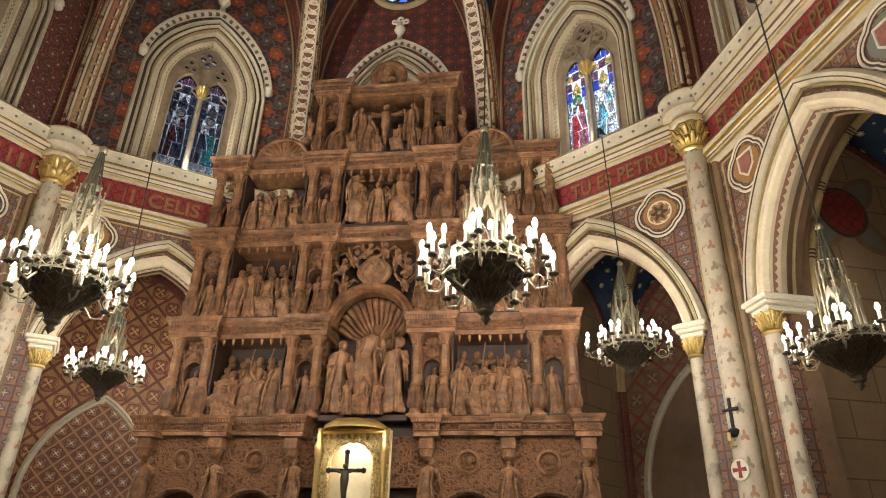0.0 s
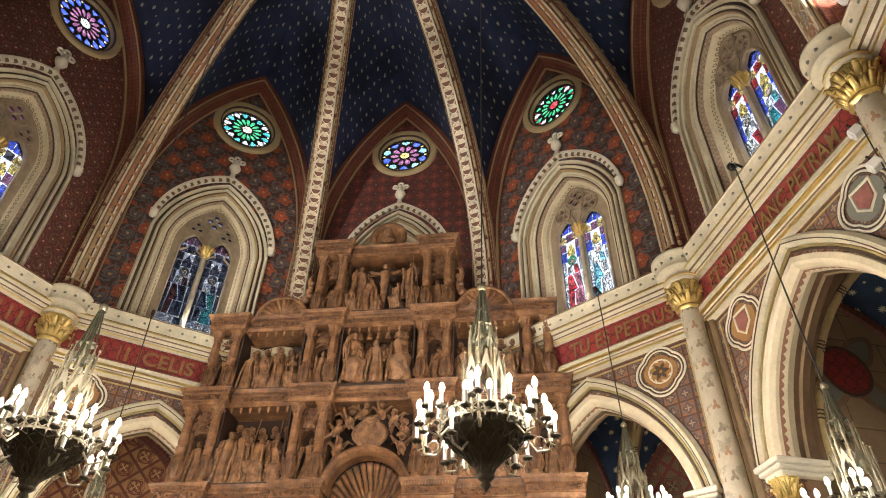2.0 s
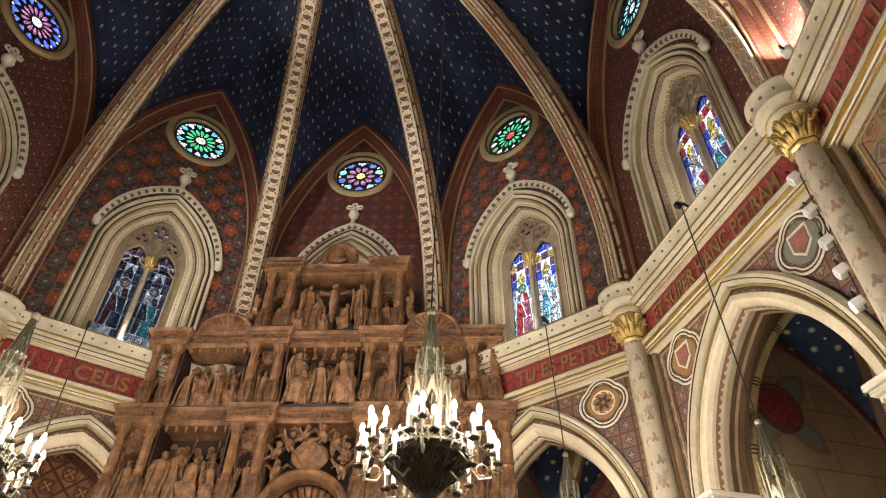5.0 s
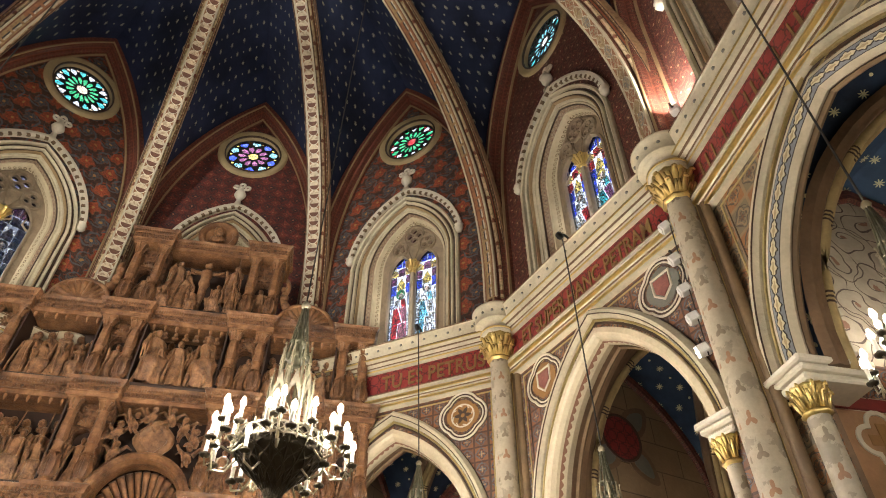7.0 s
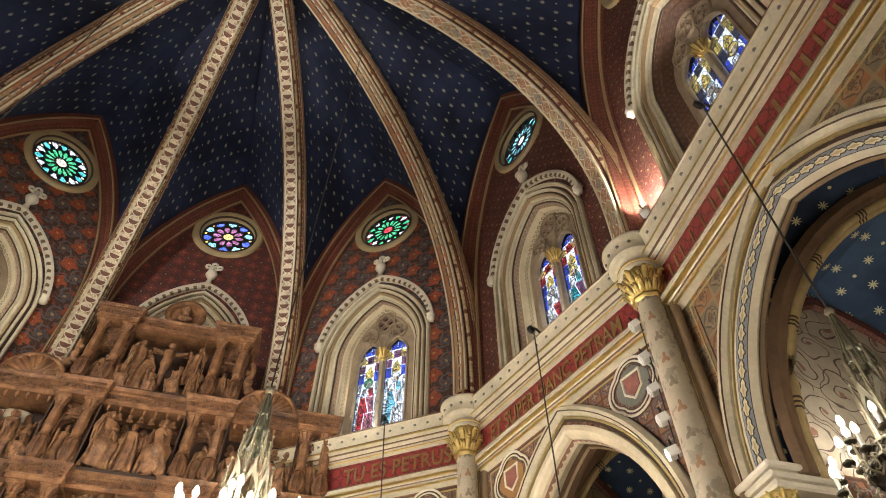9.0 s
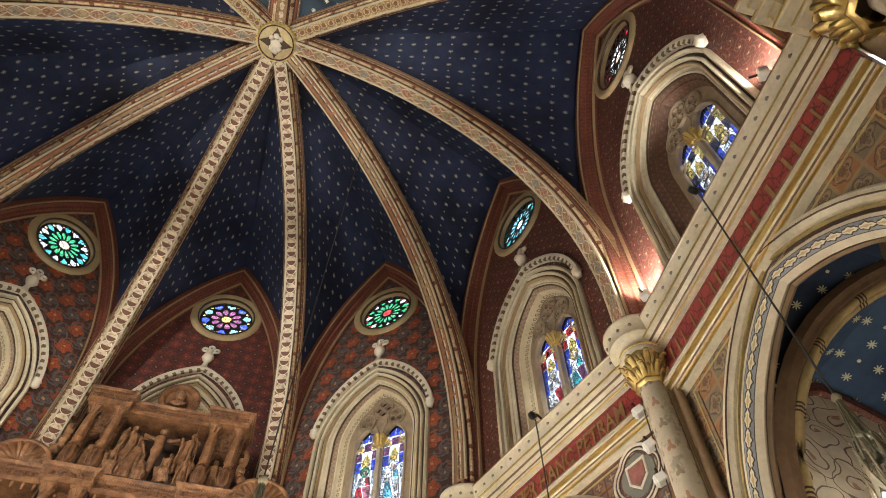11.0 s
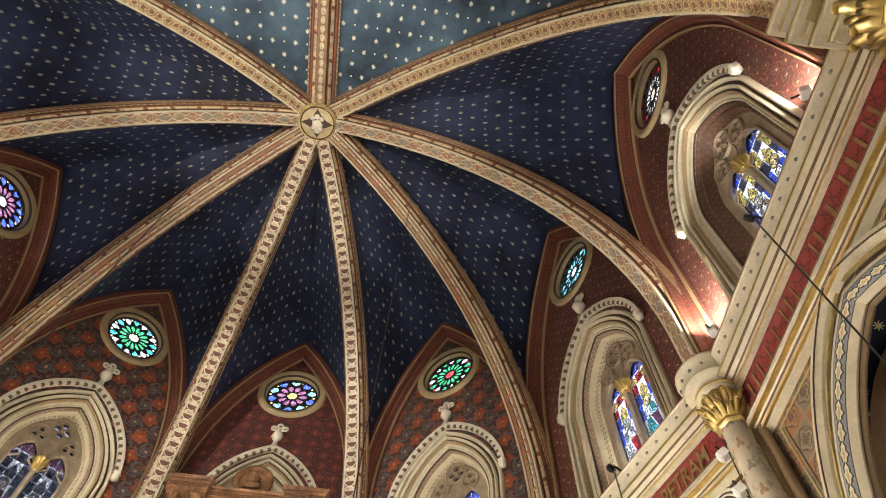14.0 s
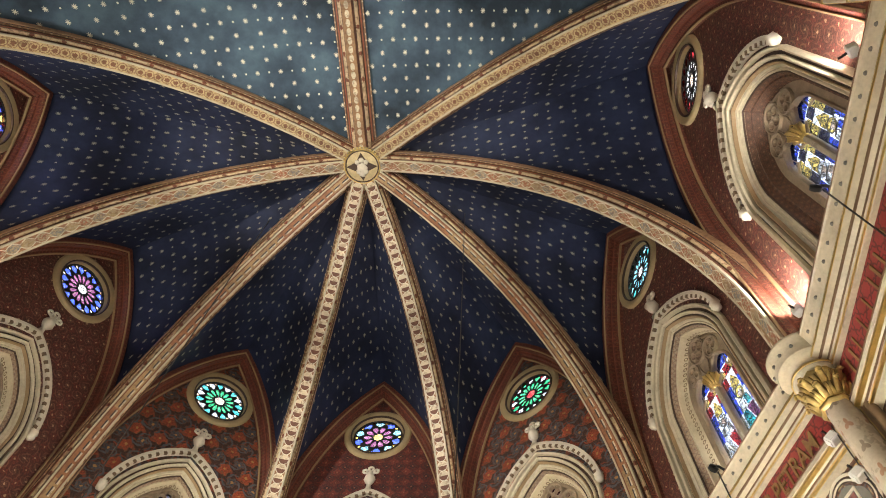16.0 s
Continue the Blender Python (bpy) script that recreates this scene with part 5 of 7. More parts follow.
for k in range(1, 8):
    m, length = wall_at(k)
    CY0 = 0.14 if k == 7 else 0.42
    cyc, chy = (CY0 + CY1) / 2, (CY1 - CY0) / 2
    turn = {"back": Matrix.Translation((0, CY1, 0)), "left": Matrix.Translation((-CX, cyc, 0)) @ Matrix.Rotation(radians(90), 4, "Z"), "right": Matrix.Translation((CX, cyc, 0)) @ Matrix.Rotation(radians(-90), 4, "Z")}
    for (where, mm), mat in zip(turn.items(), CHAPEL[k]):
        hw = CX if where == "back" else chy
        bm = bmesh.new()
        plate(bm, pointed(hw, 0, CZS, CZA), [], 0.0, 0.15)
        w = structure("chapel_wall", bm, mat, m @ mm, "painted %s wall of a side chapel" % ("end" if where == "back" else "side"), "wall")
        bm = bmesh.new()
        moulding(bm, pointed(hw - 0.14, 0.0, CZS, CZA - 0.20), [(0.14, 0), (0.13, 0.05), (0.02, 0.05), (0.0, 0.02), (-0.005, 0)])
        part("wall_band", bm, WALLRIB, w, "dark red painted band round the chapel wall")
        if where == "back" or k in (1, 2, 3):
            bm = bmesh.new()
            c, zs, za = {3: (-0.2, 2.5, 4.05), 5: (-0.3, 2.6, 4.55)}.get(k, (0.0, 2.4, 4.1))
            moulding(bm, pointed(0.92, 0.0, zs, za, 14, c if where == "back" else 0.0), [(0.10, 0), (0.09, 0.07), (0.05, 0.09), (0.03, 0.05), (0.0, 0.04), (-0.01, 0)])
            part("blind_arch", bm, CREAM, w, "cream blind arch")
            if k == 5 or k in (1, 2, 3):
                bm = bmesh.new()
                plate(bm, pointed(0.90, 0.0, zs, za - 0.02, 14, c if where == "back" else 0.0), [], -0.006, 0.0)
                part("arch_field", bm, BROWN if k == 5 else CHAP_DOTS, w, "dark brown field inside the blind arch" if k == 5 else "dark red field dotted with gold inside the blind arch")
        if where == "left" and k == 6:
            ob = thing("wall_medallion", m @ mm @ Matrix.Translation((1.68 - cyc, -0.006, 5.54)), "painted red roundel with four dark petals on the chapel wall", "roundel", kind="structure")
            bm = bmesh.new()
            plate(bm, circle(0.30, 0, 32), [], -0.014, -0.002)
            part("roundel", bm, FRIEZE, ob, "deep red roundel")
            bm = bmesh.new()
            moulding(bm, circle(0.31, 0, 32), [(0.03, 0), (0.03, 0.02), (0, 0.02), (-0.012, 0.012)], closed=True)
            part("roundel_rim", bm, DARKLINE, ob, "dark rim")
            for i in range(4):
                a = math.pi / 2 * i + math.pi / 4
                bm = bmesh.new()
                for f, y in ((1.0, -0.004), (0.62, -0.008)):
                    pet = []
                    for j in range(20):
                        t = 2 * math.pi * j / 20
                        u, v = 0.30 * math.cos(t) * f, 0.19 * math.sin(t) * (1 - 0.35 * math.cos(t)) * f
                        pet.append((0.46 * math.cos(a) + u * math.cos(a) - v * math.sin(a), 0.46 * math.sin(a) + u * math.sin(a) + v * math.cos(a)))
                    plate(bm, pet[::-1], [], y, 0.0, 0 if f == 1 else 1)
                part("petal", bm, [BROWN, MEDAL[1]], ob, "dark brown painted petal")
        if where == "left" and k == 7:
            bm = bmesh.new()
            box(bm, -chy, chy, -0.02, 0.0, 3.96, 4.06)
            part("red_band", bm, FRIEZE, w, "red painted band")
            bm = bmesh.new()
            plate(bm, [(-chy, 4.08), (-chy, 4.40), (chy, 4.40), (chy, 4.08)], [], -0.005, 0.0)
            part("patterned_band", bm, SPANDREL, w, "band of painted quatrefoils")
            bm = bmesh.new()
            plate(bm, [(-chy, 0.0), (-chy, 3.95), (chy, 3.95), (chy, 0.0)], [], -0.005, 0.0)
            part("dado", bm, ORANGE, w, "warm orange painted dado")
            bm = bmesh.new()
            lobes = [(QUAT[0] - cyc + (0.16 + 0.075 * abs(math.cos(2 * t))) * math.cos(t), QUAT[1] + (0.16 + 0.075 * abs(math.cos(2 * t))) * math.sin(t)) for t in [math.pi - 2 * math.pi * i / 48 for i in range(48)]]
            moulding(bm, lobes, [(0.02, 0), (0.018, 0.012), (-0.018, 0.012), (-0.02, 0)], -0.005, True)
            qf = part("quatrefoil_frame", bm, IVORY, w, "pale painted quatrefoil frame")
            bm = bmesh.new()
            for t in (0.0, math.pi / 2):
                c2, s2 = math.cos(t) * 0.14, math.sin(t) * 0.14
                plate(bm, [(QUAT[0] - cyc - c2 - s2 * 0.3, QUAT[1] - s2 - c2 * 0.3), (QUAT[0] - cyc - c2 + s2 * 0.3, QUAT[1] - s2 + c2 * 0.3), (QUAT[0] - cyc + c2 + s2 * 0.3, QUAT[1] + s2 + c2 * 0.3), (QUAT[0] - cyc + c2 - s2 * 0.3, QUAT[1] + s2 - c2 * 0.3)], [], -0.010 - 0.003 * t, -0.005)
            part("quatrefoil_cross", bm, MEDAL[0], qf, "ochre cross in the quatrefoil")
    crown = Vector((0, cyc, 6.62))
    corners = {(-1, -1): Vector((-1.27, CY0 + 0.1, 4.0)), (1, -1): Vector((1.27, CY0 + 0.1, 4.0)), (-1, 1): Vector((-CX, CY1, CZS)), (1, 1): Vector((CX, CY1, CZS))}
    diag = {}
    for key, c in corners.items():
        diag[key] = [Vector((c.x * math.cos(t), cyc + (c.y - cyc) * math.cos(t), c.z + (crown.z - c.z) * math.sin(t))) for t in [math.pi / 2 * i / 14 for i in range(15)]]
    sides = [([(u, CY0 - 0.02, z) for u, z in pointed(CX, CZS, CZS + 0.001, CZA)], (-1, -1), (1, -1)), ([(u, CY1, z) for u, z in pointed(CX, CZS, CZS + 0.001, CZA)], (-1, 1), (1, 1)),
             ([(-CX, cyc + u, z) for u, z in pointed(chy, CZS, CZS + 0.001, CZA)], (-1, -1), (-1, 1)), ([(CX, cyc + u, z) for u, z in pointed(chy, CZS, CZS + 0.001, CZA)], (1, -1), (1, 1))]
    for line, e0, e1 in sides:
        half = len(line) // 2
        for seg, e in ((line[:half + 1], e0), (line[half:][::-1], e1)):
            c = web("chapel_ceiling", resample([m @ Vector(q) for q in seg], 14), resample([m @ q for q in diag[e]], 14), CHAPVAULT, "blue chapel vault cell with gold stars")
    for key, line in diag.items():
        e = Vector((crown.x - line[0].x, crown.y - line[0].y, 0)).normalized()
        across = Vector((e.y, -e.x, 0))
        tang = [(line[min(i + 1, 14)] - line[max(i - 1, 0)]).normalized() for i in range(15)]
        below = [across.cross(t) if across.cross(t).dot(e) > 0 or across.cross(t).z < 0 else -across.cross(t) for t in tang]
        bm = bmesh.new()
        sweep(bm, line, [(-0.17, -0.02), (-0.16, 0.06), (-0.12, 0.09), (-0.10, 0.12), (0.10, 0.12), (0.12, 0.09), (0.16, 0.06), (0.17, -0.02)], [across] * 15, below)
        cr = tagged(structure("chapel_rib", bm, BROWN, m, "brown and ochre rib of the chapel vault", "vault rib"), group="chapel ribs")
        for off in (-0.035, 0.035):
            bm = bmesh.new()
            tube(bm, [q + d * 0.14 + across * off for q, d in zip(line, below)], 0.042, 8)
            part("rib_roll", bm, REDRIB, cr, "ochre roll on the rib", True)
        for i in (2, 5, 8, 11):
            p, q = line[i] + below[i] * 0.14, line[i + 1] + below[i + 1] * 0.14
            bm = bmesh.new()
            for f in (0.0, 0.16, 0.32):
                for off in (-0.035, 0.035):
                    tube(bm, [p.lerp(q, f) + across * off, p.lerp(q, f + 0.07) + across * off], 0.0445, 8)
            part("rib_ring", bm, DARKLINE, cr, "dark painted rings")
    if k < 5:
        bm = bmesh.new()
        moulding(bm, pointed(CX - 0.22, 2.6, CZS, CZA - 0.27), [(0.22, -0.12), (0.03, -0.10), (0.0, -0.06), (0.0, 0.06), (0.03, 0.10), (0.22, 0.12)], 0.70)
        tagged(structure("chapel_arch", bm, REDRIB, m, "ochre banded arch inside the chapel", "arch"), group="chapel arches")

# ---- floor and nave behind the viewer ----
bm = bmesh.new()
face(bm, [(-11, -22, 0), (11, -22, 0), (11, 11, 0), (-11, 11, 0)], [(-11, -22), (11, -22), (11, 11), (-11, 11)])
tagged(part("floor", bm, FLOOR), "pale stone floor in square slabs", "floor", kind="structure")
for s in (-1, 1):
    x = s * (5.43 if s > 0 else 5.70)
    bm = bmesh.new()
    box(bm, min(x, x + s * 0.5), max(x, x + s * 0.5), -20, -SIDE - 0.02, 0, 14.2)
    tagged(part("nave_wall", bm, NAVE), "plain warm plaster nave wall", "wall", kind="structure")
bm = bmesh.new()
box(bm, -6.2, 6.2, -20.5, -20, 0, 14.2)
tagged(part("nave_end_wall", bm, NAVE), "plain end wall of the nave", "wall", kind="structure")
bm = bmesh.new()
for i in range(16):
    a0, a1 = math.pi * i / 16, math.pi * (i + 1) / 16
    p0, p1 = (-5.7 * math.cos(a0), 7.5 + 6.2 * math.sin(a0)), (-5.7 * math.cos(a1), 7.5 + 6.2 * math.sin(a1))
    face(bm, [(p0[0], -20, p0[1]), (p1[0], -20, p1[1]), (p1[0], ARCHY, p1[1]), (p0[0], ARCHY, p0[1])], [(i * 1.2, 0), (i * 1.2 + 1.2, 0), (i * 1.2 + 1.2, 16), (i * 1.2, 16)])
tagged(part("nave_vault", bm, VAULT_LIT), "blue starry nave vault", "ceiling", kind="structure")

# ---- lamps of the large chandeliers, floodlights over the choir arch, added fill lights ----
BIG = ((1.80, 1.0), (-1.93, 1.0))
for x, y in BIG:
    for i in range(4):
        a = math.pi / 4 + math.pi / 2 * i
        lamp("chandelier_light", "POINT", Matrix.Translation((x + 0.75 * math.cos(a), y + 0.75 * math.sin(a), 4.13)), 122 if x > 0 else 88, WARM, 0.12)
# Unseen lights assumed in the nave behind the viewer; they fill the choir.
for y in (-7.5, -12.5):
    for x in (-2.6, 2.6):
        lamp("assumed_nave_light", "POINT", Matrix.Translation((x, y, 4.6)), 110, WARM, 0.4)
for s in (-1, 1):
    lamp("nave_floodlight", "SPOT", look((s * 4.9, -4.6, 7.5), (s * 0.35, -0.6, 13.6)), 620 if s > 0 else 1500, (1.0, 0.95, 0.86), 0.1, 46)
    # Added fill pair, no real lamp: brightens the upper apse walls and windows.
    lamp("apse_fill_spot", "SPOT", look((s * 4.7, -4.4, 7.7), (-s * 0.5, 5.0, 8.7)), 400 if s > 0 else 1850, (1.0, 0.95, 0.86), 0.12, 44)


# ---- carved figures ----
def figure(seed, h=1.0, seated=False):
    """One robed carved figure, h high, facing -y, as a single mesh."""
    rng = random.Random(seed)
    bm = bmesh.new()
    prof = [(0.0, 0.165), (0.03, 0.175), (0.12, 0.155), (0.24, 0.14), (0.36, 0.13), (0.46, 0.128), (0.54, 0.112), (0.60, 0.108), (0.68, 0.125), (0.75, 0.138), (0.80, 0.115), (0.825, 0.07), (0.84, 0.042), (0.87, 0.038)]
    if seated:
        prof = [(0.0, 0.19), (0.05, 0.195), (0.15, 0.185), (0.25, 0.185), (0.34, 0.195), (0.41, 0.20), (0.46, 0.18), (0.50, 0.13), (0.58, 0.115), (0.68, 0.13), (0.75, 0.138), (0.80, 0.115), (0.825, 0.07), (0.84, 0.042), (0.87, 0.038)]
    folds, ph, lean, sway = rng.choice((7, 8, 9, 11)), rng.uniform(0, 6), rng.uniform(-0.08, 0.08), rng.uniform(-0.07, 0.07)
    deep, twist = rng.uniform(0.13, 0.20), rng.uniform(-5, 5)
    n, rows = 28, []
    for z, r in prof:
        row = []
        cx = (lean * z + sway * math.sin(z * 4)) * h
        cy = (-0.10 if seated and 0.2 < z < 0.46 else 0.0) * h
        for i in range(n):
            a = 2 * math.pi * i / n
            low = max(0.0, 1 - z * 1.05)
            f = 1 + deep * low * math.cos(folds * a + ph + twist * z) + 0.08 * math.cos((folds - 4) * a - twist * 1.7 * z) + 0.05 * math.sin(3 * a + z * 14 + ph)
            row.append(bm.verts.new((cx + r * h * f * math.cos(a), cy + 0.78 * r * h * f * math.sin(a), z * h)))
        rows.append(row)
    for a, b in zip(rows, rows[1:]):
        for i in range(n):
            bm.faces.new((a[i], a[(i + 1) % n], b[(i + 1) % n], b[i]))
    bm.faces.new(rows[-1])
    hx, nod = (lean * 0.92 + sway * math.sin(3.7)) * h, rng.uniform(-0.03, 0.03) * h
    bmesh.ops.create_icosphere(bm, subdivisions=2, radius=0.056 * h, matrix=Matrix.Translation((hx + nod, -0.02 * h, 0.925 * h)) @ Matrix.Diagonal((0.88, 1, 1.25, 1)))
    bmesh.ops.create_icosphere(bm, subdivisions=2, radius=0.066 * h, matrix=Matrix.Translation((hx + nod, 0.018 * h, 0.935 * h)) @ Matrix.Diagonal((1, 0.85, 1.15, 1)))
    if rng.random() < 0.5:
        tube(bm, [(hx + nod, -0.05 * h, 0.885 * h), (hx + nod, -0.06 * h, 0.83 * h)], 0.035 * h, 6, r1=0.01 * h)
    for s in (-1, 1):
        sh = Vector((hx * 0.8 + s * 0.115 * h, 0, 0.775 * h))
        el = sh + Vector((s * rng.uniform(0.02, 0.09), rng.uniform(-0.10, 0.0), rng.uniform(-0.20, -0.12))) * h
        ha = el + Vector((-s * rng.uniform(-0.06, 0.13), rng.uniform(-0.16, -0.08), rng.uniform(-0.04, 0.20))) * h
        tube(bm, [sh, sh.lerp(el, 0.5) + Vector((s * 0.01, 0, 0)) * h, el], 0.046 * h, 7, r1=0.042 * h)
        tube(bm, [el, el.lerp(ha, 0.5), ha], 0.044 * h, 7, r1=0.022 * h)
        for d in (-0.02, 0.02):
            tube(bm, [el.lerp(ha, 0.3), el.lerp(ha, 0.3) + Vector((d, 0.01, -0.10)) * h, el + Vector((-s * 0.02 + d, 0.03, -0.22)) * h], 0.034 * h, 5, r1=0.008 * h)
    # edges of the cloak
    for s in (-1, 1):
        tube(bm, [Vector((hx * 0.8 + s * 0.09 * h, -0.085 * h, 0.77 * h)), Vector((s * 0.11, -0.11, 0.52)) * h, Vector((s * 0.15, -0.12, 0.25)) * h, Vector((s * 0.165, -0.12, 0.02)) * h], 0.022 * h, 5, r1=0.03 * h)
    if rng.random() < 0.3:
        tube(bm, [(0.17 * h, -0.15 * h, 0.02 * h), (0.15 * h, -0.15 * h, 1.08 * h)], 0.011 * h, 5)
    return finish("carved_figure", bm, FIGWOOD, True)


STAND = [figure(100 + i) for i in range(10)]
SIT = [figure(200 + i, seated=True) for i in range(4)]


def bust(seed):
    bm = bmesh.new()
    bmesh.ops.create_icosphere(bm, subdivisions=2, radius=0.5, matrix=Matrix.Translation((0, -0.15, 0.05)) @ Matrix.Diagonal((0.62, 0.7, 0.8, 1)))
    bmesh.ops.create_icosphere(bm, subdivisions=1, radius=0.5, matrix=Matrix.Translation((0, 0, -0.4)) @ Matrix.Diagonal((1.1, 0.5, 0.6, 1)))
    return finish("carved_bust", bm, FIGWOOD, True)


BUST = bust(1)


def cherub(seed):
    """A small tumbling winged child of carved wood."""
    rng = random.Random(seed)
    bm = bmesh.new()
    bmesh.ops.create_icosphere(bm, subdivisions=2, radius=0.16, matrix=Matrix.Rotation(rng.uniform(-0.8, 0.8), 4, "Y") @ Matrix.Diagonal((0.9, 0.8, 1.5, 1)))
    bmesh.ops.create_icosphere(bm, subdivisions=2, radius=0.11, matrix=Matrix.Translation((rng.uniform(-0.1, 0.1), -0.06, 0.28)))
    for i in range(4):
        d = Vector((rng.uniform(-0.3, 0.3), rng.uniform(-0.2, 0.0), (-0.32 if i < 2 else 0.2) + rng.uniform(-0.1, 0.1)))
        tube(bm, [d * 0.3, d * 0.8, d * 1.2 + Vector((0.06, -0.04, 0))], 0.07, 6, r1=0.035)
    for s in (-1, 1):
        tube(bm, [(s * 0.1, 0.1, 0.1), (s * 0.3, 0.12, 0.3), (s * 0.46, 0.12, 0.2)], 0.09, 5, r1=0.02)
    return finish("carved_cherub", bm, FIGWOOD, True)


CHERUB = [cherub(i) for i in range(4)]

# Walnut for recess backs, its colour darkened to stand in for deep shade.
RECESS_SHADE = plain("walnut_recess_shade", (0.036, 0.015, 0.008), 0.6, vary=0.4, scale=4)

# ---- retable ----
RX, RY = 0.05, 4.15
retable = thing("altar_retable", Matrix.Translation((RX, RY, 0)), "tall carved walnut altarpiece with tiers of columns, niches and figure scenes", "altarpiece")


def place(name, me, x, y, z, s=1.0, turn=0.0, wide=1.0, parent=None, label=""):
    ob = share(name, me, parent or retable, Matrix.Translation((x, y, z)) @ Matrix.Rotation(turn, 4, "Z") @ Matrix.Diagonal((s * wide, s, s, 1)))
    return tagged(ob, label)


def baluster(h):
    """Carved column: moulded base, leafy pear-shaped drum, ringed shaft with spiral leaves, leaf capital."""
    bm = bmesh.new()
    box(bm, -0.10, 0.10, -0.10, 0.10, 0, 0.03)
    lathe(bm, [(0.092, 0.03), (0.095, 0.05), (0.07, 0.06), (0.078, 0.08), (0.058, 0.10)], 14)
    lathe(bm, [(0.058, 0.10), (0.086, 0.15), (0.094, 0.22), (0.080, 0.30), (0.058, 0.37), (0.052, 0.39)], 24, lobes=8, lobe=0.16)
    lathe(bm, [(0.072, 0.39), (0.078, 0.405), (0.060, 0.42), (0.056, 0.50), (0.070, 0.515), (0.072, 0.53), (0.056, 0.545)], 14)
    lathe(bm, [(0.056, 0.545), (0.066, 0.60), (0.058, 0.68), (0.062, 0.72), (0.050, h - 0.17)], 24, lobes=6, lobe=0.13)
    lathe(bm, [(0.064, h - 0.175), (0.068, h - 0.155), (0.052, h - 0.145)], 14)
    lathe(bm, [(0.052, h - 0.145), (0.060, h - 0.10), (0.088, h - 0.04), (0.100, h - 0.022), (0.07, h - 0.022)], 24, lobes=8, lobe=0.14)
    box(bm, -0.098, 0.098, -0.098, 0.098, h - 0.024, h)
    for j in range(8):
        t = 2 * math.pi * j / 8
        c, q = math.cos(t), math.sin(t)
        tube(bm, [(0.085 * c, 0.085 * q, 0.13), (0.100 * c, 0.100 * q, 0.20), (0.078 * c, 0.078 * q, 0.32), (0.096 * c, 0.096 * q, 0.36)], 0.014, 5, r1=0.008)
        tube(bm, [(0.056 * c, 0.056 * q, h - 0.14), (0.074 * c, 0.074 * q, h - 0.075), (0.108 * c, 0.108 * q, h - 0.035), (0.100 * c, 0.100 * q, h - 0.060)], 0.012, 5, r1=0.008)
    return finish("baluster_column", bm, WOOD, True)


def entablature(x0, x1, z0, z1, y, back, flare=0.06, ends=True):
    """Architrave, carved frieze and dentilled cornice between x0 and x1, front at y."""
    h = z1 - z0
    prof = [(0.0, 0.0), (0.012, 0.02), (0.012, 0.22), (0.03, 0.26), (0.02, 0.30), (0.015, 0.60), (0.035, 0.64), (0.045, 0.78), (flare, 0.84), (flare + 0.012, 0.97), (flare, 1.0)]
    bm = bmesh.new()
    lay = bm.loops.layers.uv.verify()
    rows = []
    for d, t in prof:
        z = z0 + h * t
        e = d if ends else 0.0
        rows.append([bm.verts.new(p) for p in ((x0 - e, back, z), (x0 - e, y - d, z), (x1 + e, y - d, z), (x1 + e, back, z))])
    for a, b in zip(rows, rows[1:]):
        for i in range(3):
            bm.faces.new((a[i], a[i + 1], b[i + 1], b[i]))
    bm.faces.new(rows[0][::-1])
    bm.faces.new(rows[-1])
    ob = part("entablature", bm, WOOD, retable, "moulded walnut entablature")
    bm = bmesh.new()
    n = max(3, int((x1 - x0) / 0.034))
    for i in range(n):
        u = x0 + (x1 - x0) * (i + 0.5) / n
        box(bm, u - 0.009, u + 0.009, y - 0.062, y - 0.03, z0 + h * 0.65, z0 + h * 0.80)
    tagged(part("dentil_course", bm, WOOD, ob), kind="stuff")
    bm = bmesh.new()
    plate(bm, [(x0 + 0.01, z0 + h * 0.31), (x0 + 0.01, z0 + h * 0.60), (x1 - 0.01, z0 + h * 0.60), (x1 - 0.01, z0 + h * 0.31)], [], y - 0.022, y - 0.005)
    # running scroll of foliage with buds
    zm, a = z0 + h * 0.455, h * 0.12
    n = max(2, int(round((x1 - x0) / (2.6 * a))))
    w = (x1 - x0 - 0.03) / n
    for i in range(n):
        u, up = x0 + 0.015 + w * (i + 0.5), 1 if i % 2 else -1
        tube(bm, [(u - w * 0.5, y - 0.026, zm), (u - w * 0.25, y - 0.032, zm + up * a), (u + w * 0.15, y - 0.032, zm + up * a * 0.8), (u + w * 0.22, y - 0.030, zm - up * a * 0.2), (u, y - 0.030, zm - up * a * 0.3)], 0.010, 4, r1=0.006)
        tube(bm, [(u + w * 0.15, y - 0.030, zm + up * a * 0.8), (u + w * 0.5, y - 0.026, zm)], 0.008, 4)
        bmesh.ops.create_icosphere(bm, subdivisions=1, radius=0.016, matrix=Matrix.Translation((u - w * 0.02, y - 0.032, zm)))
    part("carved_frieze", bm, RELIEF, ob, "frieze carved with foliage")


COLS = {}
bm = bmesh.new()
lathe(bm, [(0.0, -0.09), (0.014, -0.06), (0.022, -0.02), (0.018, 0.0)], 6)
PENDANT = finish("pendant", bm, WOOD, True)


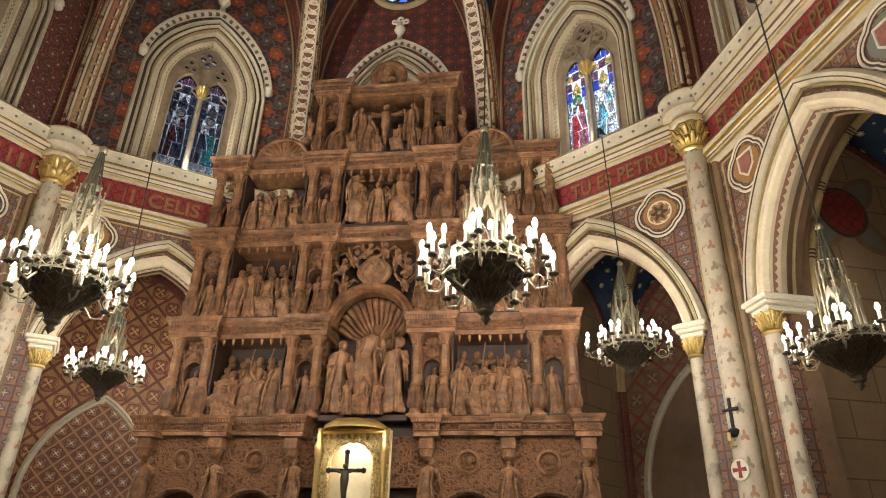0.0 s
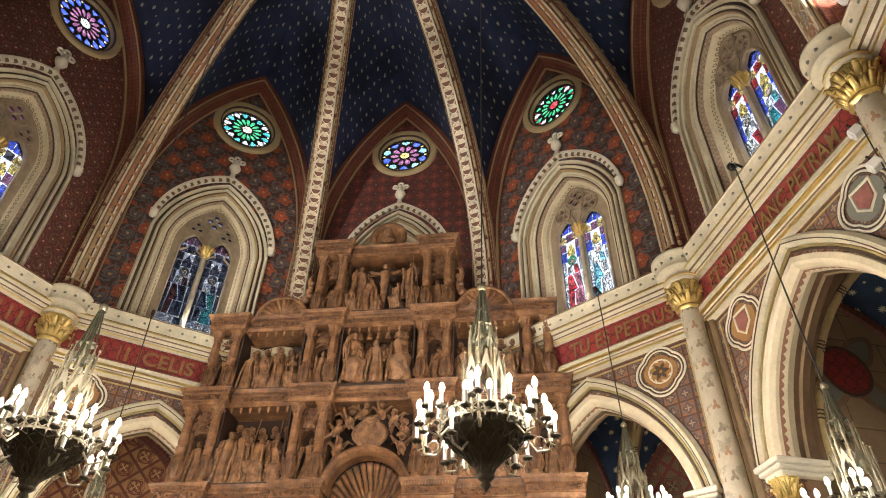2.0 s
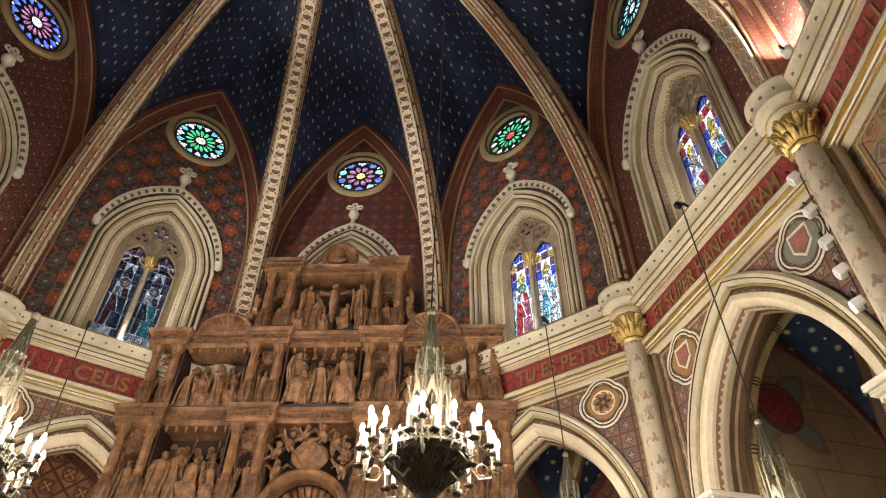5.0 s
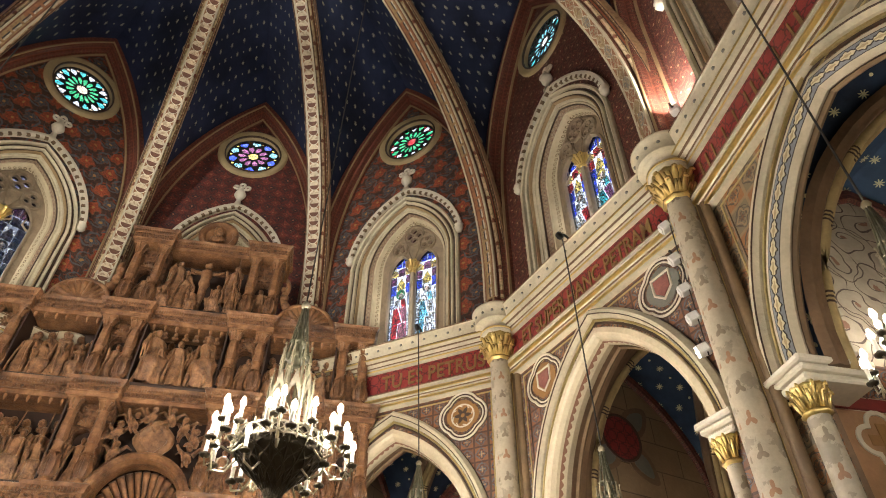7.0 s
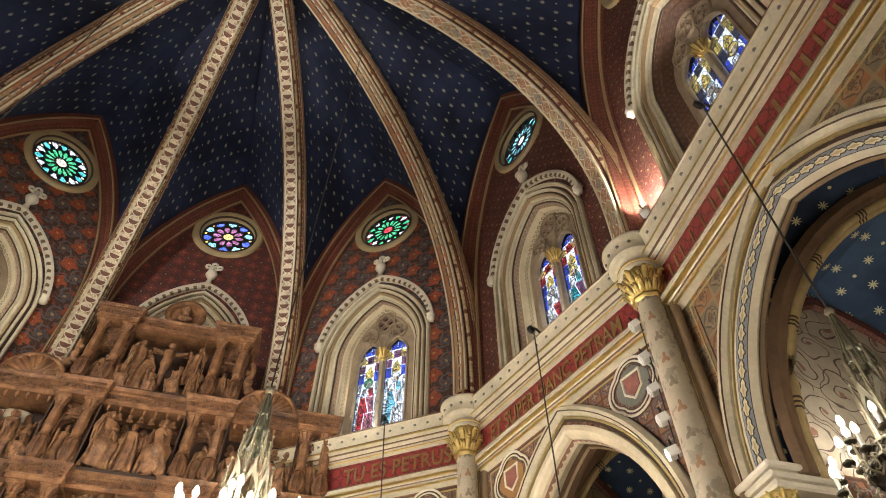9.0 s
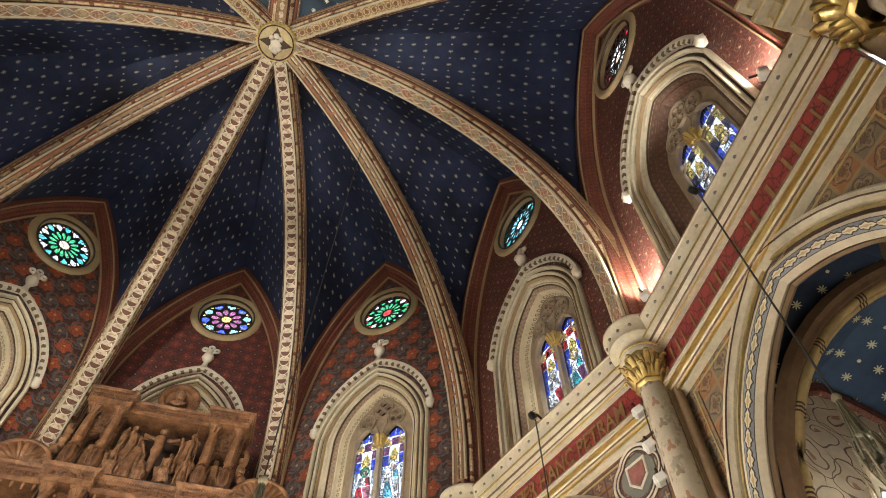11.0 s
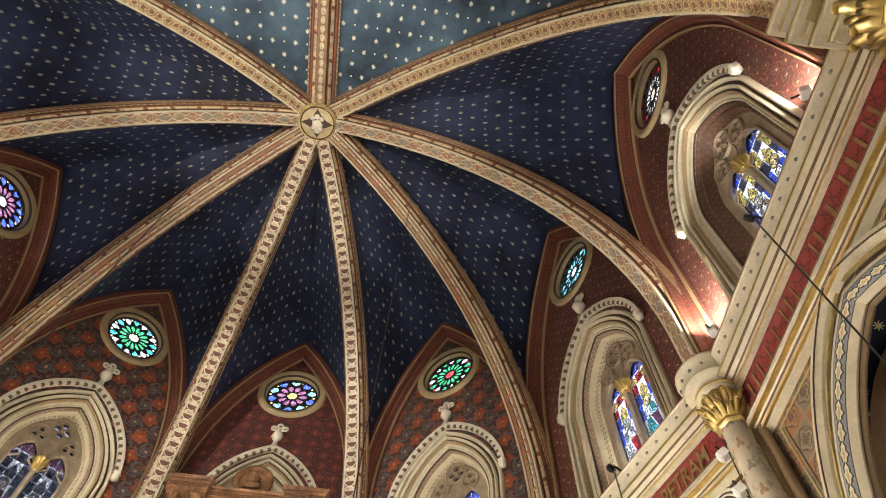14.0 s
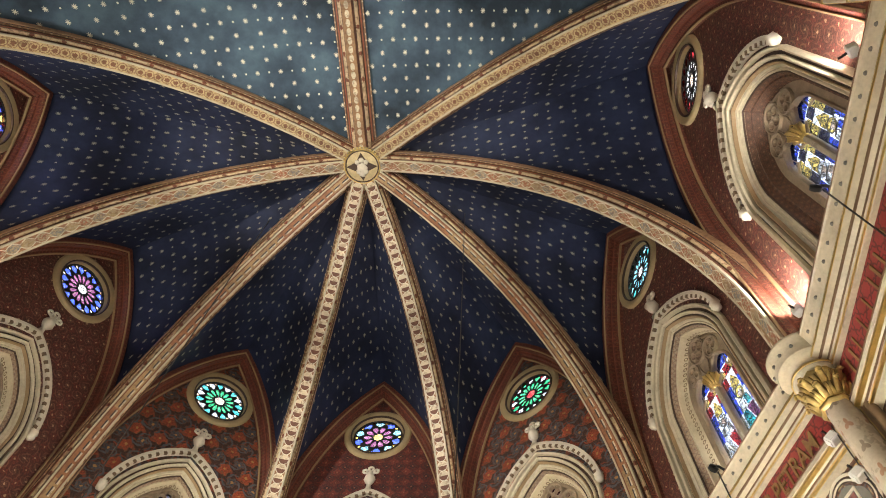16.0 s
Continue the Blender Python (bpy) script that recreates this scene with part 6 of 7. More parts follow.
def tower(xa, xb, z0, z1, seed, figure_h=0.62):
    """Two columns with an arched niche and a small figure between."""
    h = z1 - z0
    key = round(h, 2)
    if key not in COLS:
        COLS[key] = baluster(h)
    for x in (xa + 0.09, xb - 0.09):
        place("baluster_column", COLS[key], x, 0.10, z0, label="turned and leaf-carved walnut column")
    bm = bmesh.new()
    xm, w = (xa + xb) / 2, (xb - xa)
    nh = figure_h + 0.16
    niche = pointed(0.115, z0 + 0.06, z0 + nh - 0.12, z0 + nh, 6, xm)
    plate(bm, [(xa, z0), (xa, z1), (xb, z1), (xb, z0)], [niche], 0.20, 0.34)
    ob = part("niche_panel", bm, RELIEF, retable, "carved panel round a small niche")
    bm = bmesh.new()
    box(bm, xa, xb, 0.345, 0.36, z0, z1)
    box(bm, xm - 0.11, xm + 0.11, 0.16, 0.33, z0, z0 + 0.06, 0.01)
    part("niche_back", bm, RECESS_SHADE, ob)
    # carved shell and hanging leaves over the niche
    bm = bmesh.new()
    top, room = z0 + nh, z1 - z0 - nh
    for j in range(7):
        t = math.pi * (j + 0.5) / 7
        tube(bm, [(xm, 0.185, top + 0.02), (xm + 0.10 * math.cos(t), 0.175, top + 0.02 + min(0.10, room * 0.5) * math.sin(t))], 0.008, 4, r1=0.018)
    for q in (-1, 1):
        tube(bm, [(xm + q * 0.13, 0.19, z0 + 0.15), (xm + q * 0.15, 0.18, z0 + 0.35), (xm + q * 0.125, 0.18, z0 + 0.5), (xm + q * 0.14, 0.185, top)], 0.016, 5, r1=0.010)
        bmesh.ops.create_icosphere(bm, subdivisions=1, radius=0.03, matrix=Matrix.Translation((xm + q * 0.09, 0.18, z1 - room * 0.3)))
    part("niche_carving", bm, FIGWOOD, ob, "carved shell and leaf drops", True)
    place("carved_figure", STAND[seed % 10], xm, 0.25, z0 + 0.06, figure_h, 0.3 * math.sin(seed * 2.1), 1.0, label="small carved saint in a niche")


def scene_box(xa, xb, z0, z1, seed, count, size, back=0.56):
    """A recess filled with a carved group in two ranks."""
    rng = random.Random(seed)
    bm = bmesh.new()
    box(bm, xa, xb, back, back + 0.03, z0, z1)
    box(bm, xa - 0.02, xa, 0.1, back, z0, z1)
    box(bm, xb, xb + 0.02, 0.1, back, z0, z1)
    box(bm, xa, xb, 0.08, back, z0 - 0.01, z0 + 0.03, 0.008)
    part("scene_recess", bm, RECESS_SHADE, retable, "shadowed carved recess")
    for i in range(5):
        place("carved_bust", BUST, xa + (xb - xa) * (i + 0.5) / 5 + rng.uniform(-0.03, 0.03), 0.47, z0 + (z1 - z0) * rng.uniform(0.78, 0.86), 0.16, rng.uniform(-0.5, 0.5), label="carved head at the back of a group")
    # hanging fringe under the soffit
    for i in range(7):
        u = xa + (xb - xa) * (i + 0.5) / 7
        share("pendant", PENDANT, retable, Matrix.Translation((u, 0.14, z1)))
    for row, (y, lift, sc) in enumerate(((0.40, 0.14, 0.90), (0.20, 0.03, 1.0))):
        m = count - row
        for i in range(m):
            x = xa + (xb - xa) * (i + 0.5) / m + rng.uniform(-0.04, 0.04)
            low = row == 1 and rng.random() < 0.45
            me = rng.choice(SIT) if low else rng.choice(STAND)
            if row == 0 and i % 2 == seed % 2 and seed < 25:
                bm = bmesh.new()
                tube(bm, [(x + 0.09, y - 0.12, z0 + 0.25), (x + 0.09 + rng.uniform(0.0, 0.12), y - 0.10, z1 - rng.uniform(0.04, 0.16))], 0.009, 5)
                part("spear", bm, FIGWOOD, retable, "slender carved spear")
            place("carved_figure", me, x, y, z0 + lift, size * sc * rng.uniform(0.86, 1.02) * (0.82 if low else 1.0), rng.uniform(-0.7, 0.7), rng.uniform(0.95, 1.15), label="carved walnut figure in a group")


BACK = 0.58
XI, XP, XS, XO = 0.575, 1.12, 2.10, 2.68
for z0, z1, ze, xo, seed, size in ((3.2, 4.27, 4.55, 2.72, 1, 0.92), (4.55, 5.66, 5.92, 2.68, 2, 0.94), (5.92, 6.92, 7.18, 2.58, 3, 0.86)):
    for s in (-1, 1):
        a, b = sorted((s * XI, s * XP))
        tower(a, b, z0, z1, seed * 3 + (s > 0))
        a, b = sorted((s * XS, s * xo))
        tower(a, b, z0, z1, seed * 5 + (s > 0) + 2)
        a, b = sorted((s * XP, s * XS))
        scene_box(a + 0.02, b - 0.02, z0, z1, seed * 10 + s, 5 + (seed == 1), size * 0.86)
        a, b = sorted((s * (XI - 0.03), s * (XP + 0.03)))
        entablature(a, b, z1, ze, 0.0, BACK)
        a, b = sorted((s * (XS - 0.03), s * (xo + 0.02)))
        entablature(a, b, z1, ze, 0.0, BACK)
        a, b = sorted((s * (XP + 0.03), s * (XS - 0.03)))
        entablature(a, b, z1, ze, 0.12, BACK, ends=False)
entablature(-XI + 0.03, XI - 0.03, 6.92, 7.18, 0.12, BACK, ends=False)
entablature(-XI + 0.03, XI - 0.03, 5.70, 5.92, 0.14, BACK, ends=False)
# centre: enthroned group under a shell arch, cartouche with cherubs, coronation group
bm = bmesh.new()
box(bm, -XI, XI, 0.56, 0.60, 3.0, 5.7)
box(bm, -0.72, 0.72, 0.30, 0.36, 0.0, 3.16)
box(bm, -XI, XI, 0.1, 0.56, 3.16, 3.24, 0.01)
part("centre_recess", bm, RECESS_SHADE, retable, "deep central recess")
bm = bmesh.new()
arch = [(-0.52 * math.cos(math.pi * i / 24), 4.42 + 0.52 * math.sin(math.pi * i / 24)) for i in range(25)]
moulding(bm, arch, [(0.10, -0.2), (0.10, 0.03), (0.06, 0.06), (0.03, 0.03), (0.0, 0.04), (-0.03, -0.02), (-0.03, -0.2)], 0.10)
part("shell_arch", bm, WOOD, retable, "moulded round arch")
for i in range(15):
    a = math.pi * (i + 0.5) / 15
    bm = bmesh.new()
    tube(bm, [(0.08 * math.cos(a), 0.54, 4.30 + 0.08 * math.sin(a)), (0.32 * math.cos(a), 0.52, 4.34 + 0.34 * math.sin(a)), (0.48 * math.cos(a), 0.34, 4.42 + 0.48 * math.sin(a))], 0.016, 6, r1=0.046)
    part("shell_flute", bm, WOOD, retable, "", True)
for x, y, z, sc, me, t in ((0.0, 0.18, 3.48, 0.98, SIT[0], 0.0), (-0.36, 0.16, 3.26, 0.98, STAND[1], 0.5), (0.36, 0.16, 3.26, 1.0, STAND[4], -0.5), (-0.2, 0.34, 3.3, 1.0, STAND[6], 0.1), (0.2, 0.34, 3.3, 1.0, STAND[7], -0.2), (0.0, 0.02, 3.22, 0.5, SIT[2], 0.3), (-0.2, 0.05, 3.22, 0.45, STAND[8], 0.2), (0.2, 0.05, 3.22, 0.45, STAND[5], -0.3)):
    place("carved_figure", me, x, y, z, sc, t, label="large carved figure of the central group")
for i, (x, z) in enumerate(((-0.42, 5.02), (-0.30, 5.42), (-0.12, 5.52), (0.14, 5.52), (0.32, 5.40), (0.44, 5.04), (-0.46, 5.28), (0.48, 5.26))):
    place("carved_cherub", CHERUB[i % 4], x, 0.16, z, 0.42, 0.4 * math.sin(i), label="carved cherub")
bm = bmesh.new()
moulding(bm, [(0.17 * math.cos(a) * (1 + 0.12 * math.cos(4 * a)), 5.24 + 0.19 * math.sin(a) * (1 + 0.10 * math.cos(4 * a))) for a in [math.pi - 2 * math.pi * i / 28 for i in range(28)]], [(0.05, 0), (0.06, 0.05), (0.0, 0.09), (-0.04, 0.03), (-0.05, 0)], 0.22, True)
plate(bm, circle(0.15, 5.24, 20), [], 0.18, 0.24)
part("cartouche", bm, FIGWOOD, retable, "scrolled cartouche", True)
scene_box(-XI + 0.04, XI - 0.04, 5.94, 6.92, 91, 3, 0.7)
for x, sc, me, t in ((-0.34, 0.86, SIT[1], 0.4), (0.34, 0.86, SIT[3], -0.4), (0.0, 0.72, STAND[2], 0.0)):
    place("carved_figure", me, x, 0.14, 5.97, sc, t, label="carved figure of the coronation group")
for i in range(7):
    place("carved_bust", BUST, -0.42 + 0.14 * i, 0.16, 6.78, 0.10, label="carved cherub head")
# attic with the crucifixion
for s in (-1, 1):
    a, b = sorted((s * 0.60, s * 1.12))
    tower(a, b, 7.18, 8.30, 31 + s, 0.6)
    entablature(a - 0.02, b + 0.02, 8.30, 8.56, 0.0, BACK)
entablature(-0.58, 0.58, 8.30, 8.50, 0.12, BACK, ends=False)
bm = bmesh.new()
box(bm, -0.6, 0.6, 0.50, 0.53, 7.18, 8.3)
box(bm, -0.6, 0.6, 0.08, 0.40, 7.15, 7.22, 0.01)
part("attic_recess", bm, RECESS_SHADE, retable, "recess of the attic")
bm = bmesh.new()
box(bm, -0.025, 0.025, 0.24, 0.28, 7.3, 8.24, 0.006)
box(bm, -0.26, 0.26, 0.24, 0.28, 8.0, 8.06, 0.006)
part("cross", bm, WOOD, retable, "tall carved cross")
for s in (-1, 1):
    bm = bmesh.new()
    box(bm, s * 0.42 - 0.02, s * 0.42 + 0.02, 0.26, 0.30, 7.3, 8.15, 0.006)
    part("side_cross", bm, WOOD, retable, "carved side cross")
bm = bmesh.new()
lathe(bm, [(0.03, 0), (0.055, 0.12), (0.06, 0.3), (0.085, 0.36), (0.07, 0.44), (0.09, 0.58), (0.04, 0.62)], 12, (0, 0.2, 7.42))
bmesh.ops.create_icosphere(bm, subdivisions=2, radius=0.055, matrix=Matrix.Translation((0.0, 0.17, 8.10)))
for s in (-1, 1):
    tube(bm, [(s * 0.07, 0.2, 7.98), (s * 0.16, 0.2, 8.0), (s * 0.25, 0.2, 8.04)], 0.03, 6, r1=0.018)
part("crucified_statue", bm, FIGWOOD, retable, "pale carved figure on the middle cross", True)
for x, y, z, sc, me, t in ((-0.42, 0.22, 7.45, 0.72, STAND[3], 0.5), (0.42, 0.22, 7.45, 0.74, STAND[9], -0.5), (-0.27, 0.16, 7.22, 0.66, STAND[0], 0.3), (0.24, 0.14, 7.22, 0.52, SIT[2], -0.4), (-0.10, 0.14, 7.2, 0.42, SIT[1], 0.2), (0.5, 0.14, 7.2, 0.55, STAND[5], -0.3), (-0.5, 0.14, 7.2, 0.5, SIT[3], 0.3)):
    place("carved_figure", me, x, y, z, sc, t, label="carved figure below the crosses")
bm = bmesh.new()
for x, z, r in ((-0.3, 7.24, 0.16), (-0.1, 7.22, 0.13), (-0.42, 7.22, 0.14), (0.15, 7.2, 0.1)):
    bmesh.ops.create_icosphere(bm, subdivisions=2, radius=r, matrix=Matrix.Translation((x, 0.24, z)) @ Matrix.Diagonal((1.2, 0.7, 0.8, 1)))
part("rocky_ground", bm, FIGWOOD, retable, "carved rocky mound", True)
# shells over the outer bays, volutes beside the attic, medallion finial
for s in (-1, 1):
    for i in range(11):
        a = math.pi * (i + 0.5) / 11
        bm = bmesh.new()
        tube(bm, [(s * 1.58, 0.18, 7.2), (s * 1.58 + 0.36 * math.cos(a), 0.14, 7.2 + 0.32 * math.sin(a))], 0.02, 6, r1=0.05)
        part("shell_flute", bm, WOOD, retable, "", True)
    bm = bmesh.new()
    moulding(bm, [(s * 1.58 - 0.40 * math.cos(math.pi * i / 16), 7.18 + 0.37 * math.sin(math.pi * i / 16)) for i in range(17)], [(0.02, -0.08), (0.02, 0.04), (-0.03, 0.05), (-0.04, -0.08)], 0.14)
    part("shell_crest", bm, WOOD, retable, "carved scallop crest", True)
    bm = bmesh.new()
    tube(bm, [(s * (1.18 + 0.22 * (1 - t) ** 1.5 + 0.05 * math.sin(9 * t)), 0.2, 7.2 + 0.85 * t) for t in [i / 12 for i in range(13)]], 0.09, 7, r1=0.03)
    for t in (0.1, 0.3, 0.5, 0.7):
        bmesh.ops.create_icosphere(bm, subdivisions=1, radius=0.09 - 0.05 * t, matrix=Matrix.Translation((s * (1.30 - 0.16 * t), 0.17, 7.28 + 0.8 * t)))
    part("volute", bm, FIGWOOD, retable, "carved scroll beside the attic", True)
bm = bmesh.new()
moulding(bm, circle(0.25, 8.76, 28), [(0.05, 0), (0.06, 0.06), (0.0, 0.09), (-0.04, 0.04), (-0.05, 0)], 0.22, True)
plate(bm, circle(0.22, 8.76, 24), [], 0.20, 0.26)
part("finial_medallion", bm, WOOD, retable, "round carved medallion crest", True)
place("carved_bust", BUST, 0, 0.16, 8.78, 0.26, label="carved half-figure in the medallion")
# predella
bm = bmesh.new()
box(bm, -2.86, 2.86, 0.16, 0.55, 2.38, 2.98)
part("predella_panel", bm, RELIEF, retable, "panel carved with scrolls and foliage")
for x0, x1 in ((-2.90, -2.62), (-1.96, -1.68), (-0.98, -0.70), (0.70, 0.98), (1.68, 1.96), (2.62, 2.90)):
    entablature(x0, x1, 2.94, 3.2, -0.06, 0.5)
    bm = bmesh.new()
    box(bm, x0 + 0.05, x1 - 0.05, -0.04, 0.16, 2.80, 2.94, 0.012)
    lathe(bm, [(0.02, 2.68), (0.07, 2.72), (0.09, 2.80)], 10, ((x0 + x1) / 2, 0.05, 0))
    part("console", bm, WOOD, retable, "carved console")
    place("carved_figure", STAND[int(abs(x0) * 7) % 10], (x0 + x1) / 2, 0.10, 2.10, 0.62, 0, label="carved figure on the predella pilaster")
for x0, x1 in ((-2.62, -1.96), (-1.68, -0.98), (0.98, 1.68), (1.96, 2.62)):
    entablature(x0, x1, 2.98, 3.2, 0.08, 0.5, ends=False)
    xm = (x0 + x1) / 2
    bm = bmesh.new()
    moulding(bm, circle(0.115, 2.68, 20, xm), [(0.03, 0), (0.03, 0.03), (0.0, 0.05), (-0.02, 0)], 0.16, True)
    part("predella_medallion", bm, WOOD, retable, "round carved medallion")
    place("carved_bust", BUST, xm, 0.14, 2.68, 0.15, label="carved head in a medallion")
    bm = bmesh.new()
    hole = [(xm - 0.30 * math.cos(math.pi * i / 16), 2.10 + 0.22 * math.sin(math.pi * i / 16)) for i in range(17)]
    out = [(x0 - 0.14, 0.0), (x0 - 0.14, 2.40), (x1 + 0.14, 2.40), (x1 + 0.14, 0.0), (xm + 0.30, 0.0)] + hole[::-1] + [(xm - 0.30, 0.0)]
    plate(bm, out, [], 0.17, 0.28)
    moulding(bm, hole, [(0.05, 0), (0.05, 0.02), (0.02, 0.05), (0.0, 0.02), (0, 0)], 0.17)
    part("predella_arch", bm, RELIEF, retable, "round-arched niche of the predella")
bm = bmesh.new()
box(bm, -2.86, 2.86, 0.45, 0.6, 0.0, 2.4)
for s in (-1, 1):
    box(bm, s * 2.8 - 0.06, s * 2.8 + 0.06, 0.1, 0.45, 0, 2.4)
part("predella_back", bm, WOOD, retable, "plain walnut back of the predella")

# ---- gilded tabernacle with crucifix before the predella ----
INNERGOLD = plain("bright_gilding", (0.78, 0.68, 0.45), 0.3, 0.45, vary=0.2, scale=10, bump=0.3)
# Gilding darkened in the leafwork's hollows, shade coloured in along with the bump.
n = Nodes("carved_gilding", 0.35, 0.75)
leafwork = n.m("ABSOLUTE", n.sub(n.noise(24, 3), 0.5))
CARVEDGOLD = n.done(n.shade(n.ramp(leafwork, [(0.0, (0.80, 0.64, 0.32)), (0.15, (0.40, 0.26, 0.09))]), 0.25, 5), 0.9, 20, n.mul(leafwork, -1.0), 0.06)
tab = thing("gilded_tabernacle", Matrix.Translation((RX, 3.92, 0)), "gilded tabernacle niche with a scalloped canopy under the carved group", "tabernacle")
bm = bmesh.new()
box(bm, -0.42, 0.42, 0.20, 0.24, 0.9, 3.02)
part("back", bm, INNERGOLD, tab, "bright gilded back")
bm = bmesh.new()
opening = [(-0.25 * math.cos(math.pi * i / 20), 2.60 + 0.22 * math.sin(math.pi * i / 20) + 0.022 * abs(math.sin(math.pi * i / 2.5))) for i in range(21)]
plate(bm, [(-0.44, 0.9), (-0.44, 3.0), (0.44, 3.0), (0.44, 0.9), (0.26, 0.9)] + opening[::-1] + [(-0.26, 0.9)], [], -0.02, 0.02)
moulding(bm, [(-0.26, 0.9)] + opening + [(0.26, 0.9)], [(0.05, 0), (0.045, 0.03), (0.02, 0.035), (0.0, 0.01), (0, 0)], -0.02)
part("front", bm, CARVEDGOLD, tab, "gilded front")
for s in (-1, 1):
    bm = bmesh.new()
    lathe(bm, [(0.05, 1.0), (0.035, 1.1), (0.032, 2.6), (0.05, 2.68), (0.055, 2.72)], 12, (s * 0.39, -0.06, 0))
    part("column", bm, GOLD, tab, "slender gilded column", True)
    bm = bmesh.new()
    lathe(bm, [(0.045, 2.72), (0.055, 2.78), (0.03, 2.84), (0.04, 2.9), (0.0, 3.0)], 10, (s * 0.39, -0.08, 0))
    part("finial", bm, GOLD, tab, "gilded finial", True)
bm = bmesh.new()
box(bm, -0.42, 0.42, -0.06, 0.06, 2.92, 2.98, 0.02)
lathe(bm, [(0.40, 2.98), (0.39, 3.03), (0.30, 3.09), (0.12, 3.13), (0.0, 3.14)], 24, (0, 0.1, 0))
part("canopy", bm, GOLD, tab, "domed gilded canopy", True)
bm = bmesh.new()
tube(bm, [(0.0, 0.0, 0.0), (0.0, 0.0, -0.06)], 0.026, 8, r1=0.006)
SCALLOPDROP = finish("canopy_drop", bm, GOLD)
for i in range(11):
    share("canopy_drop", SCALLOPDROP, tab, Matrix.Translation((-0.36 + 0.072 * i, -0.055, 2.925)))
bm = bmesh.new()
box(bm, -0.5, 0.5, -0.3, 0.26, 0.0, 0.9, 0.02)
part("pedestal", bm, WOOD, tab, "walnut pedestal")
lamp("tabernacle_light", "AREA", Matrix.Translation((RX, 4.05, 2.90)), 12, WARM, 0.25)
cross = thing("altar_crucifix", Matrix.Translation((RX + 0.02, 3.62, 0)), "dark bronze crucifix standing before the tabernacle", "crucifix")
bm = bmesh.new()
box(bm, -0.022, 0.022, -0.015, 0.015, 1.4, 2.66, 0.006)
box(bm, -0.19, 0.19, -0.015, 0.015, 2.46, 2.50, 0.006)
for x, z in ((-0.2, 2.48), (0.2, 2.48), (0, 2.68)):
    bmesh.ops.create_icosphere(bm, subdivisions=1, radius=0.035, matrix=Matrix.Translation((x, 0, z)))
lathe(bm, [(0.16, 0.9), (0.15, 0.95), (0.05, 1.05), (0.04, 1.4)], 14)
part("cross", bm, BLACK, cross, "dark cross")
bm = bmesh.new()
lathe(bm, [(0.02, 2.16), (0.035, 2.26), (0.05, 2.38), (0.045, 2.45), (0.02, 2.48)], 10, (0, -0.04, 0))
bmesh.ops.create_icosphere(bm, subdivisions=1, radius=0.032, matrix=Matrix.Translation((0, -0.05, 2.52)))
for s in (-1, 1):
    tube(bm, [(s * 0.03, -0.04, 2.45), (s * 0.16, -0.03, 2.49)], 0.015, 5)
part("corpus_statue", bm, DARKMETAL, cross, "small bronze statue", True)
bm = bmesh.new()
box(bm, -1.1, 1.1, 3.42 - RY, 3.92 - RY - 0.31, 0.0, 0.9, 0.02)
altar = tagged(part("altar_table", bm, IVORY), "pale stone altar block below the tabernacle", "altar")
altar.location = (RX, RY, 0)


